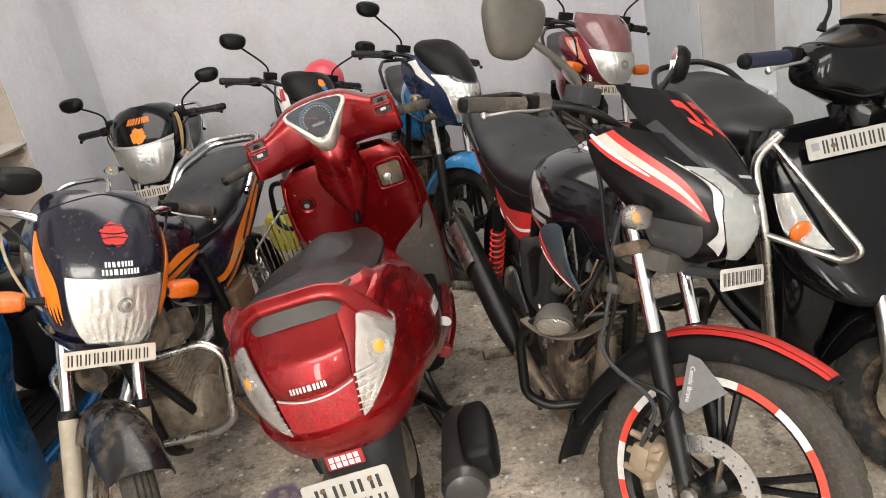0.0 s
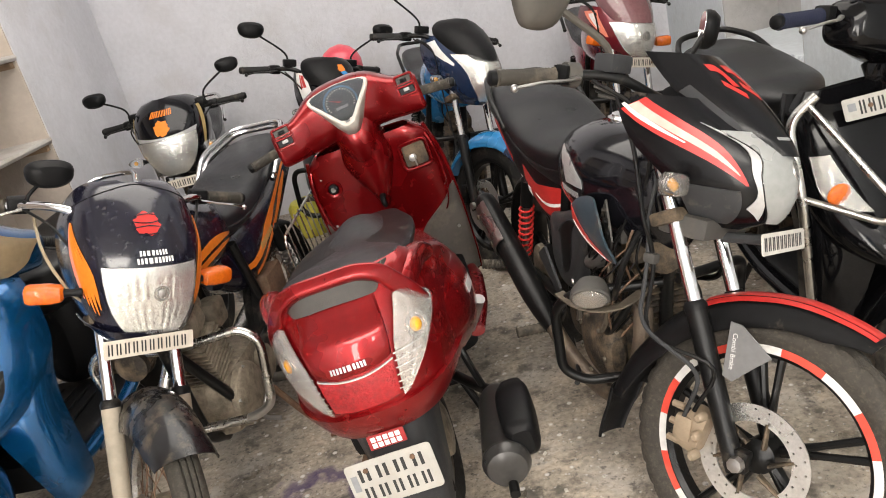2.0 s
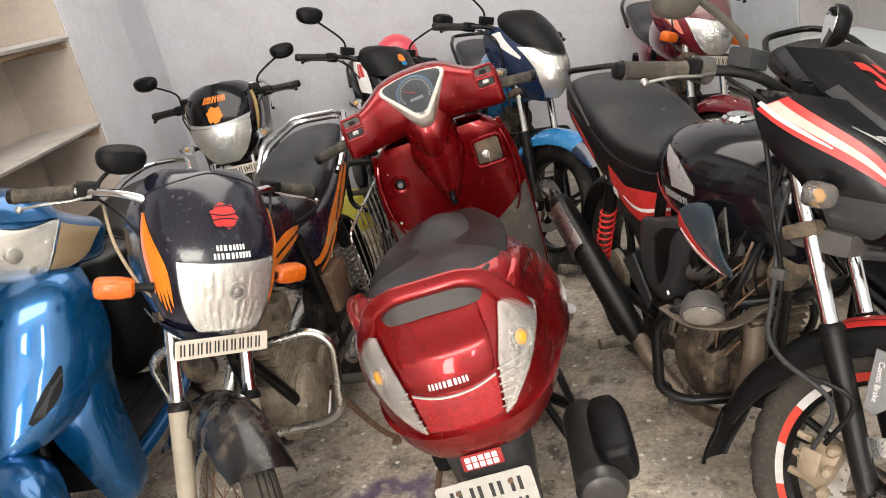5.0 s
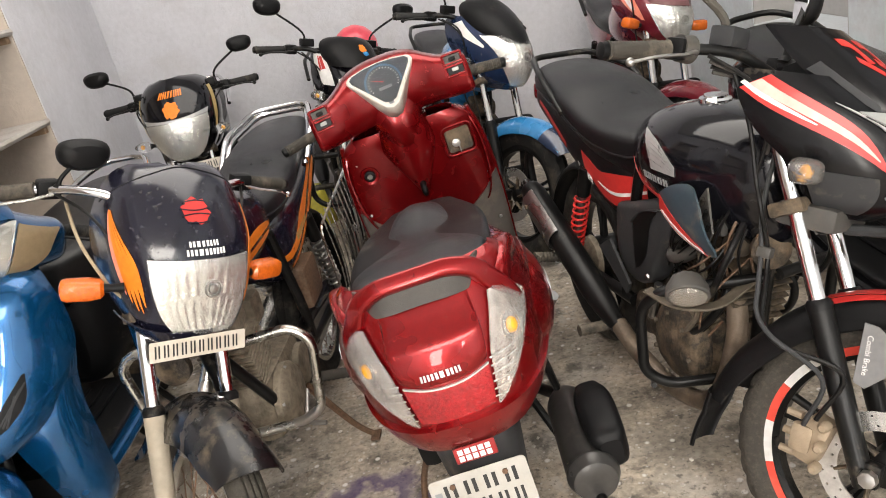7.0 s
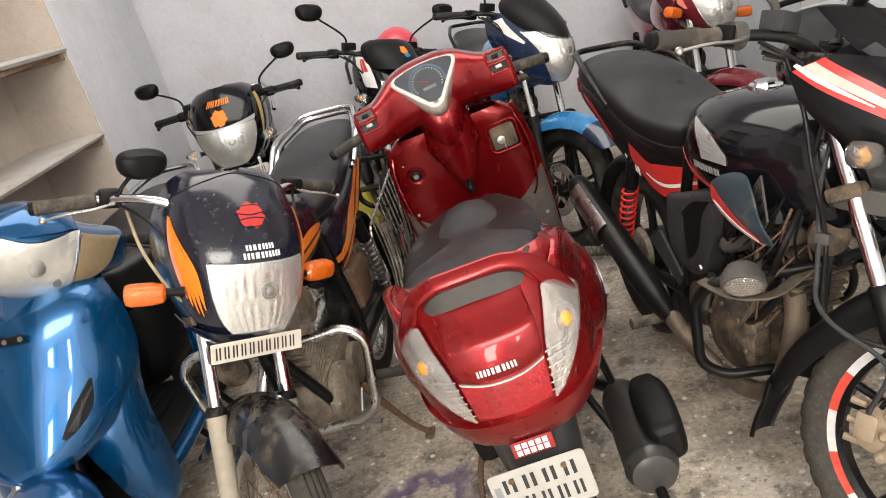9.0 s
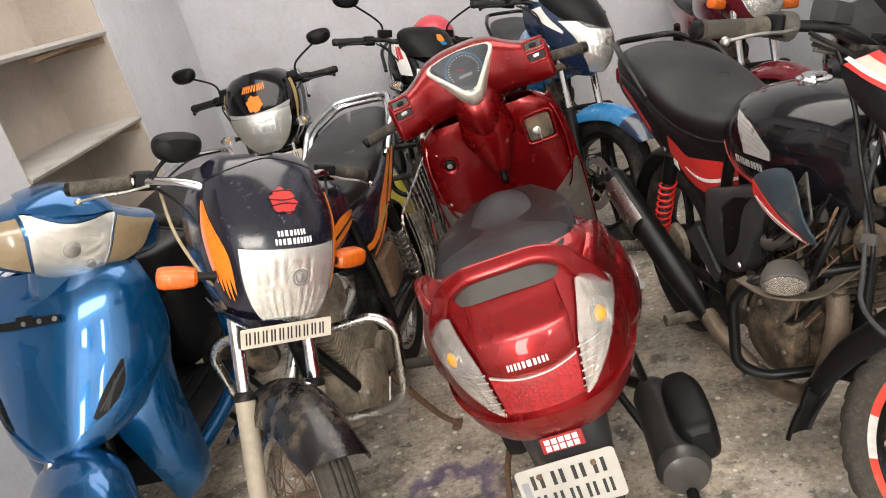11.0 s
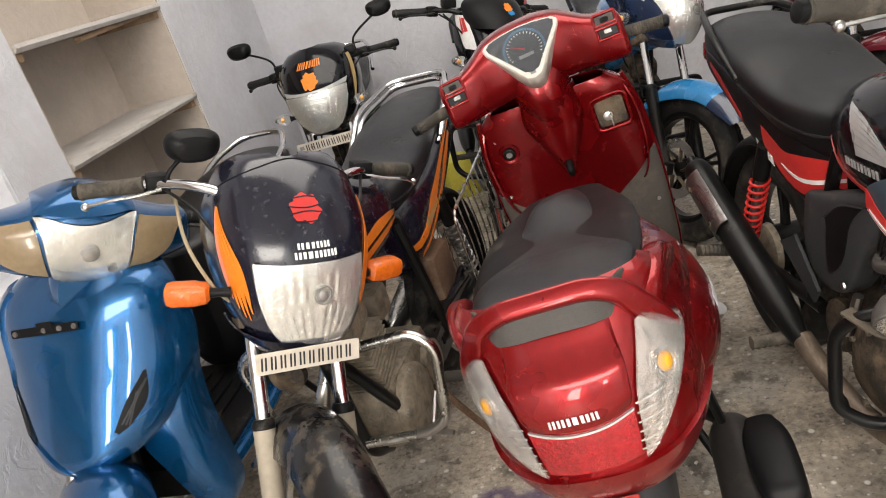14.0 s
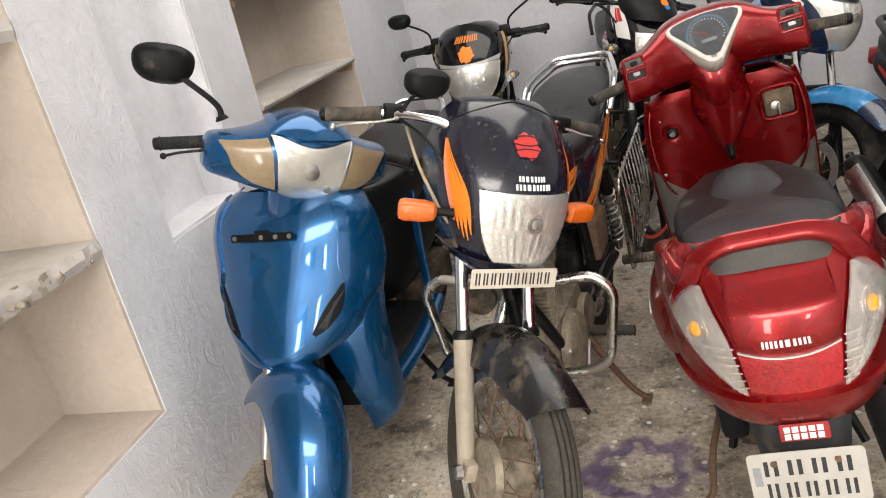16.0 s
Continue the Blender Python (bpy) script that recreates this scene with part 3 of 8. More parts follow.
# ---- room ----
def slabs_to_mesh(boxes):
    """Boxes given by their two corners, as one mesh."""
    out = []
    for a, b in boxes:
        c = [(p + q) / 2 for p, q in zip(a, b)]
        out.append(block(c, [abs(q - p) for p, q in zip(a, b)], 0))
    return joined(*out)


def niche_wall(x, sign, spans, y0, y1, depth, thick=0.42):
    """A wall along y whose face is at x and which has niches (y from, y to, z from, z to) let into it; sign points into the wall."""
    boxes, y = [], y0
    for a, b, lo, hi in spans:
        boxes.append(((x, y, 0), (x + sign * thick, a, CEIL)))
        if lo > 0:
            boxes.append(((x, a, 0), (x + sign * thick, b, lo)))
        boxes.append(((x, a, hi), (x + sign * thick, b, CEIL)))
        y = b
    boxes.append(((x, y, 0), (x + sign * thick, y1, CEIL)))
    return slabs_to_mesh(boxes)


structure("floor", shell([[(x, y, 0) for y in np.linspace(FRONT - 3.0, BACK + 0.3, 60)] for x in np.linspace(-2.5, 2.2, 30)], 0.1), FLOOR, "stained grey cement floor with white specks and purple powder")
LEFT_SPANS = [(0.35, 1.73, 0.41, 2.3), (2.01, 2.47, 0.81, 2.5), (2.76, 3.83, 0.10, 2.3)]
structure("wall_left", niche_wall(LEFT, -1, LEFT_SPANS, FRONT, 4.51, 0.3), WALL, "pale grey-blue limewashed wall with deep niches")
structure("wall_corner", slabs_to_mesh([((LEFT - 0.10, 4.51, 0), (LEFT - 0.42, BACK, CEIL))]), WALL, "set-back strip of grey-blue wall in the corner")
structure("wall_back", slabs_to_mesh([((LEFT - 0.42, BACK, 0), (RIGHT + 0.42, BACK + 0.2, CEIL))]), WALL, "plain pale grey limewashed back wall")
RIGHT_SPANS = [(1.70, 2.86, 0.05, 2.3), (3.37, 4.25, 0.05, 2.3)]
structure("wall_right", niche_wall(RIGHT, 1, RIGHT_SPANS, FRONT, BACK, 0.3), WALL_RIGHT, "patchy pale blue wall with a deep niche")
# unseen front wall and ceiling, added to close the room and bounce light
structure("wall_front", slabs_to_mesh([((LEFT - 0.42, FRONT, 0), (-1.6, FRONT - 0.2, CEIL)), ((-0.3, FRONT, 0), (0.55, FRONT - 0.2, CEIL)), ((1.35, FRONT, 0), (RIGHT + 0.42, FRONT - 0.2, CEIL)), ((-1.6, FRONT, 2.42), (-0.3, FRONT - 0.2, CEIL)), ((0.55, FRONT, 2.18), (1.35, FRONT - 0.2, CEIL)), ((0.55, FRONT, 0), (1.35, FRONT - 0.2, 1.02))]), WALL)
structure("ceiling", slabs_to_mesh([((LEFT - 0.42, FRONT - 0.2, CEIL), (RIGHT + 0.42, BACK + 0.2, CEIL + 0.15))]), wall_material("white_limewash", (0.72, 0.72, 0.71), (0.62, 0.61, 0.59)))


def niche_lining(name, x, sign, a, b, lo, hi, depth, material):
    """The plastered back and jambs of a niche."""
    d, t = x + sign * depth, 0.012
    e = sign * 0.004
    boxes = [((d, a, lo), (d + sign * t, b, hi)), ((x + e, a, lo), (d, a + t, hi)), ((x + e, b - t, lo), (d, b, hi)), ((x + e, a + t, lo), (d, b - t, lo + t)), ((x + e, a + t, hi - t), (d, b - t, hi))]
    for piece, box in zip(("niche_back", "niche_jamb", "niche_jamb", "niche_sill", "niche_soffit"), boxes):
        structure(piece, slabs_to_mesh([box]), material)


niche_lining("niche_lining", LEFT, -1, *LEFT_SPANS[0], 0.34, CREAM_WALL)
# this niche's lining is set lighter, so its edges stand out
niche_lining("niche_lining", LEFT, -1, *LEFT_SPANS[1], 0.14, wall_material("lighter_limewash", (0.70, 0.70, 0.73), (0.60, 0.59, 0.60)))
niche_lining("niche_lining", LEFT, -1, *LEFT_SPANS[2], 0.34, CREAM_WALL)
niche_lining("niche_lining", RIGHT, 1, *RIGHT_SPANS[1], 0.30, BARE_CEMENT)
niche_lining("niche_lining", RIGHT, 1, *RIGHT_SPANS[0], 0.30, CREAM_WALL)


def shelf(name, x, sign, a, b, top, thick, depth, material, label, broken=0.0, parent=None):
    """A cast shelf slab let into a niche; a broken one has a ragged front edge."""
    rng = random.Random(int(top * 1000))
    ys = np.linspace(a + 0.013, b - 0.013, 60)
    rag = [broken * (rng.random() - 0.35) for _ in ys]
    rows = []
    for y, r in zip(ys, rag):
        r2 = broken * (rng.random() - 0.3)
        rows.append([(x - sign * (0.006 + r), y, top), (x - sign * (0.010 + r2), y, top - thick * 0.5), (x - sign * (0.002 + r * 0.5), y, top - thick), (x + sign * (depth - 0.004), y, top - thick), (x + sign * (depth - 0.004), y, top)])
    return tagged(part(name, skin(rows), material, None, "", 25), label, "shelf", "", "structure")


shelf("shelf_1", LEFT, -1, *LEFT_SPANS[0][:2], 0.945, 0.05, 0.34, SHELF_PAINT, "cement shelf with a chipped ragged front edge", 0.016)
shelf("shelf_2", LEFT, -1, *LEFT_SPANS[0][:2], 1.50, 0.05, 0.34, SHELF_PAINT, "cement shelf high in the wall niche")
shelf("shelf_3", LEFT, -1, *LEFT_SPANS[2][:2], 1.055, 0.028, 0.34, SHELF_PAINT, "thin painted shelf board on wooden battens", 0.002)
shelf("shelf_4", LEFT, -1, *LEFT_SPANS[2][:2], 1.465, 0.028, 0.34, SHELF_PAINT, "thin painted shelf board on wooden battens", 0.002)
shelf("shelf_5", RIGHT, 1, *RIGHT_SPANS[1][:2], 0.64, 0.035, 0.30, WALL_RIGHT, "cement shelf with a rough broken edge", 0.012)
for z in (1.055, 1.465):
    for y in (2.80, 3.785):
        tagged(part("shelf_batten", block((LEFT - 0.16, y, z - 0.045), (0.30, 0.035, 0.03), 0.003), WOOD), "raw wooden batten under the shelf board", "batten", "shelf battens")
tagged(part("loose_batten", block((LEFT - 0.03, 3.45, 1.43), (0.03, 0.55, 0.02), 0.003, Matrix.Rotation(radians(2), 4, "X")), WOOD), "rough brown wooden batten under the shelf edge", "batten", "shelf battens")
cloth = tube([(LEFT - 0.10, 1.28, 0.965), (LEFT - 0.13, 1.34, 0.985), (LEFT - 0.10, 1.40, 0.97)], [0.015, 0.03, 0.012], 10)
tagged(part("cloth_rag", cloth, surface("teal_cloth", (0.03, 0.14, 0.13), 0.9, bump=0.5)), "crumpled teal and purple rag on the shelf", "rag")

# rubble and flaked plaster along the broken shelf edge
rng = random.Random(7)
chips = []
for k in range(130):
    y = rng.uniform(LEFT_SPANS[0][0] + 0.02, LEFT_SPANS[0][1] - 0.02)
    q = rng.uniform(0.006, 0.02)
    turn = Matrix.Rotation(rng.uniform(0, 6), 4, "X") @ Matrix.Rotation(rng.uniform(0, 6), 4, "Z")
    chips.append(block((LEFT + rng.uniform(-0.012, 0.012), y, 0.92 + rng.uniform(-0.024, 0.02)), (q, q * rng.uniform(0.8, 2.2), q * 0.7), 0.0, turn))
tagged(part("broken_edge", joined(*chips), wall_material("crumbled_plaster", (0.30, 0.26, 0.21), (0.06, 0.05, 0.04), 40.0, 0.8), None, "", 10), "crumbling plaster and rubble along the shelf edge", "rubble", "", "stuff")


# ---- parts of two-wheelers ----
def ring_mesh(centre, loop, seg, dent=None):
    """A ring about the side axis: loop of (side, radius); dent(i, j) sinks points to cut a tread."""
    bm = bmesh.new()
    cx, cy, cz = centre
    vs = []
    for i in range(seg):
        a = 2 * math.pi * i / seg
        row = []
        for j, (y, r) in enumerate(loop):
            q = r - (dent(i, j) if dent else 0)
            row.append(bm.verts.new((cx + q * math.cos(a), cy + y, cz + q * math.sin(a))))
        vs.append(row)
    n = len(loop)
    for i in range(seg):
        for j in range(n):
            k, m = (i + 1) % seg, (j + 1) % n
            bm.faces.new((vs[i][j], vs[i][m], vs[k][m], vs[k][j]))
    bmesh.ops.recalc_face_normals(bm, faces=bm.faces)
    return bm


def tyre_mesh(centre, R, hw, rim, tread):
    h = R - rim
    side = [(-0.70, rim + 0.002), (-0.98, rim + 0.40 * h), (-0.95, rim + 0.62 * h), (-0.80, rim + 0.82 * h), (-0.62, rim + 0.93 * h)]
    if tread == "rib":
        mid = [(-0.5, R - 0.004), (-0.40, R - 0.003), (-0.38, R - 0.009), (-0.30, R - 0.009), (-0.28, R - 0.001), (-0.06, R), (-0.04, R - 0.007), (0.04, R - 0.007), (0.06, R), (0.28, R - 0.001), (0.30, R - 0.009), (0.38, R - 0.009), (0.40, R - 0.003), (0.5, R - 0.004)]
    else:
        mid = [(-0.45, R - 0.005), (-0.28, R - 0.002), (-0.06, R), (-0.05, R - 0.004), (0.05, R - 0.004), (0.06, R), (0.28, R - 0.002), (0.45, R - 0.005)]
    loop = [(y * hw, r) for y, r in side + mid + [(-y, r) for y, r in side[::-1]]]
    n0 = len(side)
    n1 = n0 + len(mid)

    def dent(i, j):
        if tread == "block" and (n0 - 2 <= j <= n0 + 1 or n1 - 2 <= j <= n1 + 1):
            return 0.006 if (i + (j % 2)) % 4 == 0 else 0
        if tread == "rib" and (j in (n0 - 1, n1)):
            return 0.004 if i % 3 == 0 else 0
        return 0

    return ring_mesh(centre, loop, 144 if tread == "block" else 120, dent)


def disc_mesh(centre, r0, r1, thick, cells):
    """A brake disc with a double row of drilled holes."""
    bm = bmesh.new()
    cx, cy, cz = centre
    at = {}

    def vert(r, a):
        key = (round(r, 5), round(a % (2 * math.pi), 4))
        if key not in at:
            at[key] = bm.verts.new((cx + r * math.cos(a), cy, cz + r * math.sin(a)))
        return at[key]

    mid = (r0 + r1) / 2
    step = 2 * math.pi / cells
    for band, (lo, hi) in enumerate(((r0, mid), (mid, r1))):
        for i in range(cells):
            a0 = i * step
            if (i + 2 * band) % 3 == 0:
                c_r, c_a, h = (lo + hi) / 2, a0 + step / 2, min(hi - lo, step * mid) * 0.30
                outer = [(lo, a0), (lo, a0 + step / 2), (lo, a0 + step), (c_r, a0 + step), (hi, a0 + step), (hi, a0 + step / 2), (hi, a0), (c_r, a0)]
                angles = [225, 270, 315, 0, 45, 90, 135, 180]
                inner = []
                for g in angles:
                    rr, aa = c_r + h * math.sin(radians(g)), c_a + h * math.cos(radians(g)) / c_r
                    inner.append(bm.verts.new((cx + rr * math.cos(aa), cy, cz + rr * math.sin(aa))))
                ov = [vert(*o) for o in outer]
                for k in range(8):
                    m = (k + 1) % 8
                    bm.faces.new((ov[k], ov[m], inner[m], inner[k]))
            else:
                ov = [vert(lo, a0), vert(lo, a0 + step / 2), vert(lo, a0 + step), vert((lo + hi) / 2, a0 + step), vert(hi, a0 + step), vert(hi, a0 + step / 2), vert(hi, a0), vert((lo + hi) / 2, a0)]
                bm.faces.new(ov)
    ex = bmesh.ops.extrude_face_region(bm, geom=bm.faces[:])
    bmesh.ops.translate(bm, vec=(0, thick, 0), verts=[v for v in ex["geom"] if isinstance(v, bmesh.types.BMVert)])
    bmesh.ops.recalc_face_normals(bm, faces=bm.faces)
    return bm


def wheel(rig, put, centre, R, hw, rim, kind, tyre_mat, rim_mat, brake=None, tread="block", tape=False, hub_mat=None):
    c = Vector(centre)
    hub_mat = hub_mat or rim_mat
    hub_r = 0.075 if brake == "drum" else 0.038
    w = put("wheel", lathe([(-0.055, 0.012), (-0.05, hub_r * 0.6), (-0.04, hub_r), (0.04, hub_r), (0.05, hub_r * 0.6), (0.055, 0.012)], c, seg=28), hub_mat)
    put("tyre", tyre_mesh(c, R, hw, rim, tread), tyre_mat, w, "black tyre with worn dusty tread")
    k = 0.66 * hw
    put("rim", ring_mesh(c, [(-k, rim + 0.008), (-k * 0.8, rim + 0.008), (-k * 0.55, rim - 0.006), (k * 0.55, rim - 0.006), (k * 0.8, rim + 0.008), (k, rim + 0.008), (k, rim - 0.014), (k * 0.6, rim - 0.024), (-k * 0.6, rim - 0.024), (-k, rim - 0.014)], 72), rim_mat, w)
    if kind == "wire":
        for i in range(36):
            a = 2 * math.pi * i / 36
            side = 1 if i % 2 else -1
            b = a + (0.42 if i % 4 < 2 else -0.42)
            p0 = c + Vector((hub_r * 0.9 * math.cos(b), side * 0.036, hub_r * 0.9 * math.sin(b)))
            p1 = c + Vector(((rim - 0.018) * math.cos(a), side * 0.004, (rim - 0.018) * math.sin(a)))
            put("spoke", tube([p0, p1], 0.0018, 5), RUST, w)
    else:
        n = 5 if kind == "split" else 6
        for i in range(n):
            a = 2 * math.pi * (i + 0.35) / n
            for d in ((-0.10, 0.10) if kind == "split" else (0,)):
                p0 = c + Vector((0.03 * math.cos(a), 0, 0.03 * math.sin(a)))
                p1 = c + Vector(((rim - 0.012) * math.cos(a + d), 0, (rim - 0.012) * math.sin(a + d)))
                put("spoke", tube([p0, p0.lerp(p1, 0.5), p1], [0.017, 0.010, 0.012] if kind == "split" else [0.02, 0.014, 0.017], 8, 3, 0.8), rim_mat, w)
    if tape:
        for i in range(16):
            a0, a1 = 2 * math.pi * i / 16, 2 * math.pi * (i + 1) / 16
            for side in (-1, 1):
                y = side * (k + 0.0015)
                grid = [[c + Vector((r * math.cos(a), y, r * math.sin(a))) for r in (rim - 0.013, rim + 0.007)] for a in np.linspace(a0, a1, 7)]
                put("reflective_tape", shell(grid, 0.001), TAPE_RED if (i % 2 and tape == "both") or tape == "red" else TAPE_WHITE, w, "red rim tape" if i % 2 else "white rim tape")
    if brake == "disc":
        y = -0.062
        put("brake_disc", disc_mesh(c + Vector((0, y, 0)), 0.082, 0.12, 0.004, 72), DISC_STEEL, w, "drilled steel brake disc")
        for i in range(6):
            a = 2 * math.pi * i / 6
            p0 = c + Vector((0.035 * math.cos(a), y + 0.004, 0.035 * math.sin(a)))
            p1 = c + Vector((0.088 * math.cos(a + 0.35), y + 0.004, 0.088 * math.sin(a + 0.35)))
            put("disc_carrier", tube([p0, p1], [0.011, 0.008], 8, 2, 0.5), ALLOY_DARK, w)
    if brake == "drum":
        put("brake_drum", lathe([(-0.075, 0.02), (-0.07, 0.055), (-0.062, 0.078), (-0.045, 0.084), (-0.04, 0.07)], c, seg=30), ALLOY, w, "dusty alloy brake drum plate")
    return w


def fender_mesh(centre, radius, a0, a1, hw, drop, thick=0.003, n=26, taper=None):
    """A mudguard round the wheel: angles from ahead over the top to behind; radius, half width and side drop may change along it."""
    rows = []
    for a in np.linspace(a0, a1, n):
        k = (a - a0) / (a1 - a0)
        r = np.interp(a, *radius) if isinstance(radius, tuple) else radius
        h = np.interp(k, [0, 1], hw) if isinstance(hw, tuple) else hw
        d = np.interp(k, [0, 0.12, 0.5, 0.9, 1], drop) if isinstance(drop, tuple) else drop
        row = []
        for t in np.linspace(-1, 1, 15):
            y, q = h * math.sin(t * math.pi / 2), r - d * (1 - math.cos(t * math.pi / 2))
            row.append((centre[0] + q * math.cos(radians(a)), centre[1] + y, centre[2] + q * math.sin(radians(a))))
        rows.append(row)
    ins = [[(centre[0] + (x - centre[0]) * 0.99, y * 0.97, centre[2] + (z - centre[2]) * 0.99) for x, y, z in row] for row in rows]
    return shell(rows, thick, ins)


def mirror(put, base, knee, head, size, ahead, parent=None, mat=None, glass=True, tall=0.62, stem=1.0, outline=None):
    """A rear-view mirror on a bent stem: rounded head with a glass face towards the rider."""
    mat = mat or PLASTIC
    st = put("mirror_stem", tube([base, knee, tuple(np.array(knee) * 0.25 + np.array(head) * 0.75), head], [0.0055 * stem, 0.005 * stem, 0.005 * stem, 0.006 * stem], 8), mat, parent)
    m = facing(head, ahead)
    w, h = size / 2, size * tall / 2
    out = [(w * power(math.cos(a), 2.5) * (1 + 0.12 * math.sin(a)), h * power(math.sin(a), 2.5)) for a in np.linspace(0, 2 * math.pi, 28, endpoint=False)]
    if outline:
        out = [(x * size, y * size) for x, y in spline(outline + outline[:1], 5)[:-1]]
    rings = [[m @ Vector((x * k, y * k, d)) for x, y in out] for k, d in ((0.30, 0.030), (0.72, 0.026), (0.95, 0.012), (1.0, 0.0), (0.98, -0.008), (0.93, -0.010))]
    hd = put("mirror_head", skin(rings), mat, parent, "black mirror housing")
    if glass:
        put("mirror_glass", skin([[m @ Vector((x * 0.90, y * 0.90, d)) for x, y in out] for d in (-0.0100, -0.0115)]), MIRROR_GLASS, hd, "silvered glass")
    put("mirror_boot", tube([base, tuple(0.75 * np.array(base) + 0.25 * np.array(knee))], [0.012 * stem, 0.008 * stem], 10), PLASTIC, st)
    return hd


def plate(put, centre, ahead, w, h, rows, mat, parent=None, r=0.006, bolts=True, mark=True):
    """A number plate: rounded sheet, raised rim, plain bars for its characters and two bolts."""
    m = facing(centre, ahead)
    pl = put("number_plate", slab(round_rect(w, h, r), 0.003, m, 0.0008), mat, parent, "white number plate with black characters")
    n_rows = len(rows)
    for k, n in enumerate(rows):
        y = h * (0.5 - (k + 0.5) / n_rows) * 0.84
        ch = h / n_rows * (0.62 if n_rows == 1 else 0.56)
        left = -w * (0.45 if not mark else 0.36)
        step = w * (0.90 if not mark else 0.82) / n
        for i in range(n):
            for x0 in (left + i * step, left + i * step + step * 0.40):
                x1 = x0 + step * 0.19
                put("plate_character", slab([(x0, y - ch / 2), (x1, y - ch / 2), (x1, y + ch / 2), (x0, y + ch / 2)], 0.0008, m @ Matrix.Translation((0, 0, 0.003)), 0), INK, pl)
    if mark:
        put("plate_mark", slab([(-w * 0.46, -h * 0.1), (-w * 0.39, -h * 0.1), (-w * 0.39, h * 0.25), (-w * 0.46, h * 0.25)], 0.0007, m @ Matrix.Translation((0, 0, 0.003)), 0), SCREEN_GREY, pl)
    if bolts:
        for x in (-w * 0.27, w * 0.27):
            put("bolt", lathe([(0, 0.006), (0.003, 0.006), (0.004, 0.003)], m @ Vector((x, h * 0.30 if n_rows > 1 else 0, 0.003)), m.to_3x3() @ Vector((0, 0, 1)), 10), RUST, pl)
    return pl


def grip_and_lever(rig, put, inner, outer, lever=True, grip_mat=None, lever_mat=None, ball_end=True, ahead=0.055):
    """A ribbed grip on the end of the bar, with a switch housing and a lever in front of it."""
    a, b = np.array(inner, float), np.array(outer, float)
    d = (b - a) / np.linalg.norm(b - a)
    n = 34
    pts = [tuple(a + d * np.linalg.norm(b - a) * k / n) for k in range(n + 1)]
    rad = [0.0195] + [0.0165 if k % 2 else 0.0178 for k in range(n - 2)] + [0.0195, 0.0195]
    g = put("grip", tube(pts, rad, 14, 1), grip_mat or GRIP, None, "ribbed rubber grip")
    put("bar_end", lathe([(0, 0.017), (0.012, 0.0165), (0.016, 0.010)], b, d, 14), PLASTIC, g)
    hb = a - d * 0.028
    put("switch_housing", block(tuple(hb), (0.042, 0.05, 0.044), 0.010), PLASTIC, None, "black switch housing")
    if lever:
        f = np.array([ahead, 0, -0.006])
        pts = [tuple(a - d * 0.03 + f * 0.6), tuple(a + d * 0.02 + f), tuple(a + d * 0.08 + f * 1.15), tuple(b - d * 0.005 + f * 0.95 + np.array([0, 0, -0.012]))]
        lv = put("lever", tube(pts, [0.008, 0.006, 0.0055, 0.006], 8, 5, 0.6), lever_mat or STEEL, None, "metal hand lever")
        if ball_end:
            put("lever_tip", ball(pts[-1], (0.009, 0.009, 0.009), 12), lever_mat or STEEL, lv)
    return g


def indicator(put, root_at, tip, size, lens, stalk_mat=None, kind="box"):
    """A turn signal on a stalk."""
    a, b = Vector(root_at), Vector(tip)
    d = (b - a).normalized()
    st = put("indicator", tube([a, a.lerp(b, 0.5), b], [0.011, 0.009, 0.012], 10), stalk_mat or PLASTIC, None, "turn signal on a short stalk")
    L, h, w = size
    rings = []
    prof = ((0, 0.55), (0.08, 0.85), (0.35, 1.0), (0.85, 1.0), (0.96, 0.86), (1.0, 0.6)) if kind == "box" else ((0, 0.4), (0.15, 0.8), (0.4, 1.0), (0.7, 0.8), (0.92, 0.4), (1.0, 0.12))
    ax = d
    up = Vector((0, 0, 1))
    fo = ax.cross(up).normalized()
    up = fo.cross(ax).normalized()
    for k, s in prof:
        rings.append([b + ax * (L * k - 0.01) + fo * (w * s * power(math.cos(t), 3.2)) + up * (h * s * power(math.sin(t), 3.2)) for t in np.linspace(0, 2 * math.pi, 20, endpoint=False)])
    put("indicator_lens", skin(rings), lens, st, "ribbed amber lens" if lens is LENS_AMBER else "clear lens")
    if kind != "box":
        put("bulb", ball(tuple(b + ax * L * 0.4), (0.009, 0.009, 0.009), 12), AMBER_BULB, st, "amber bulb")
    return st


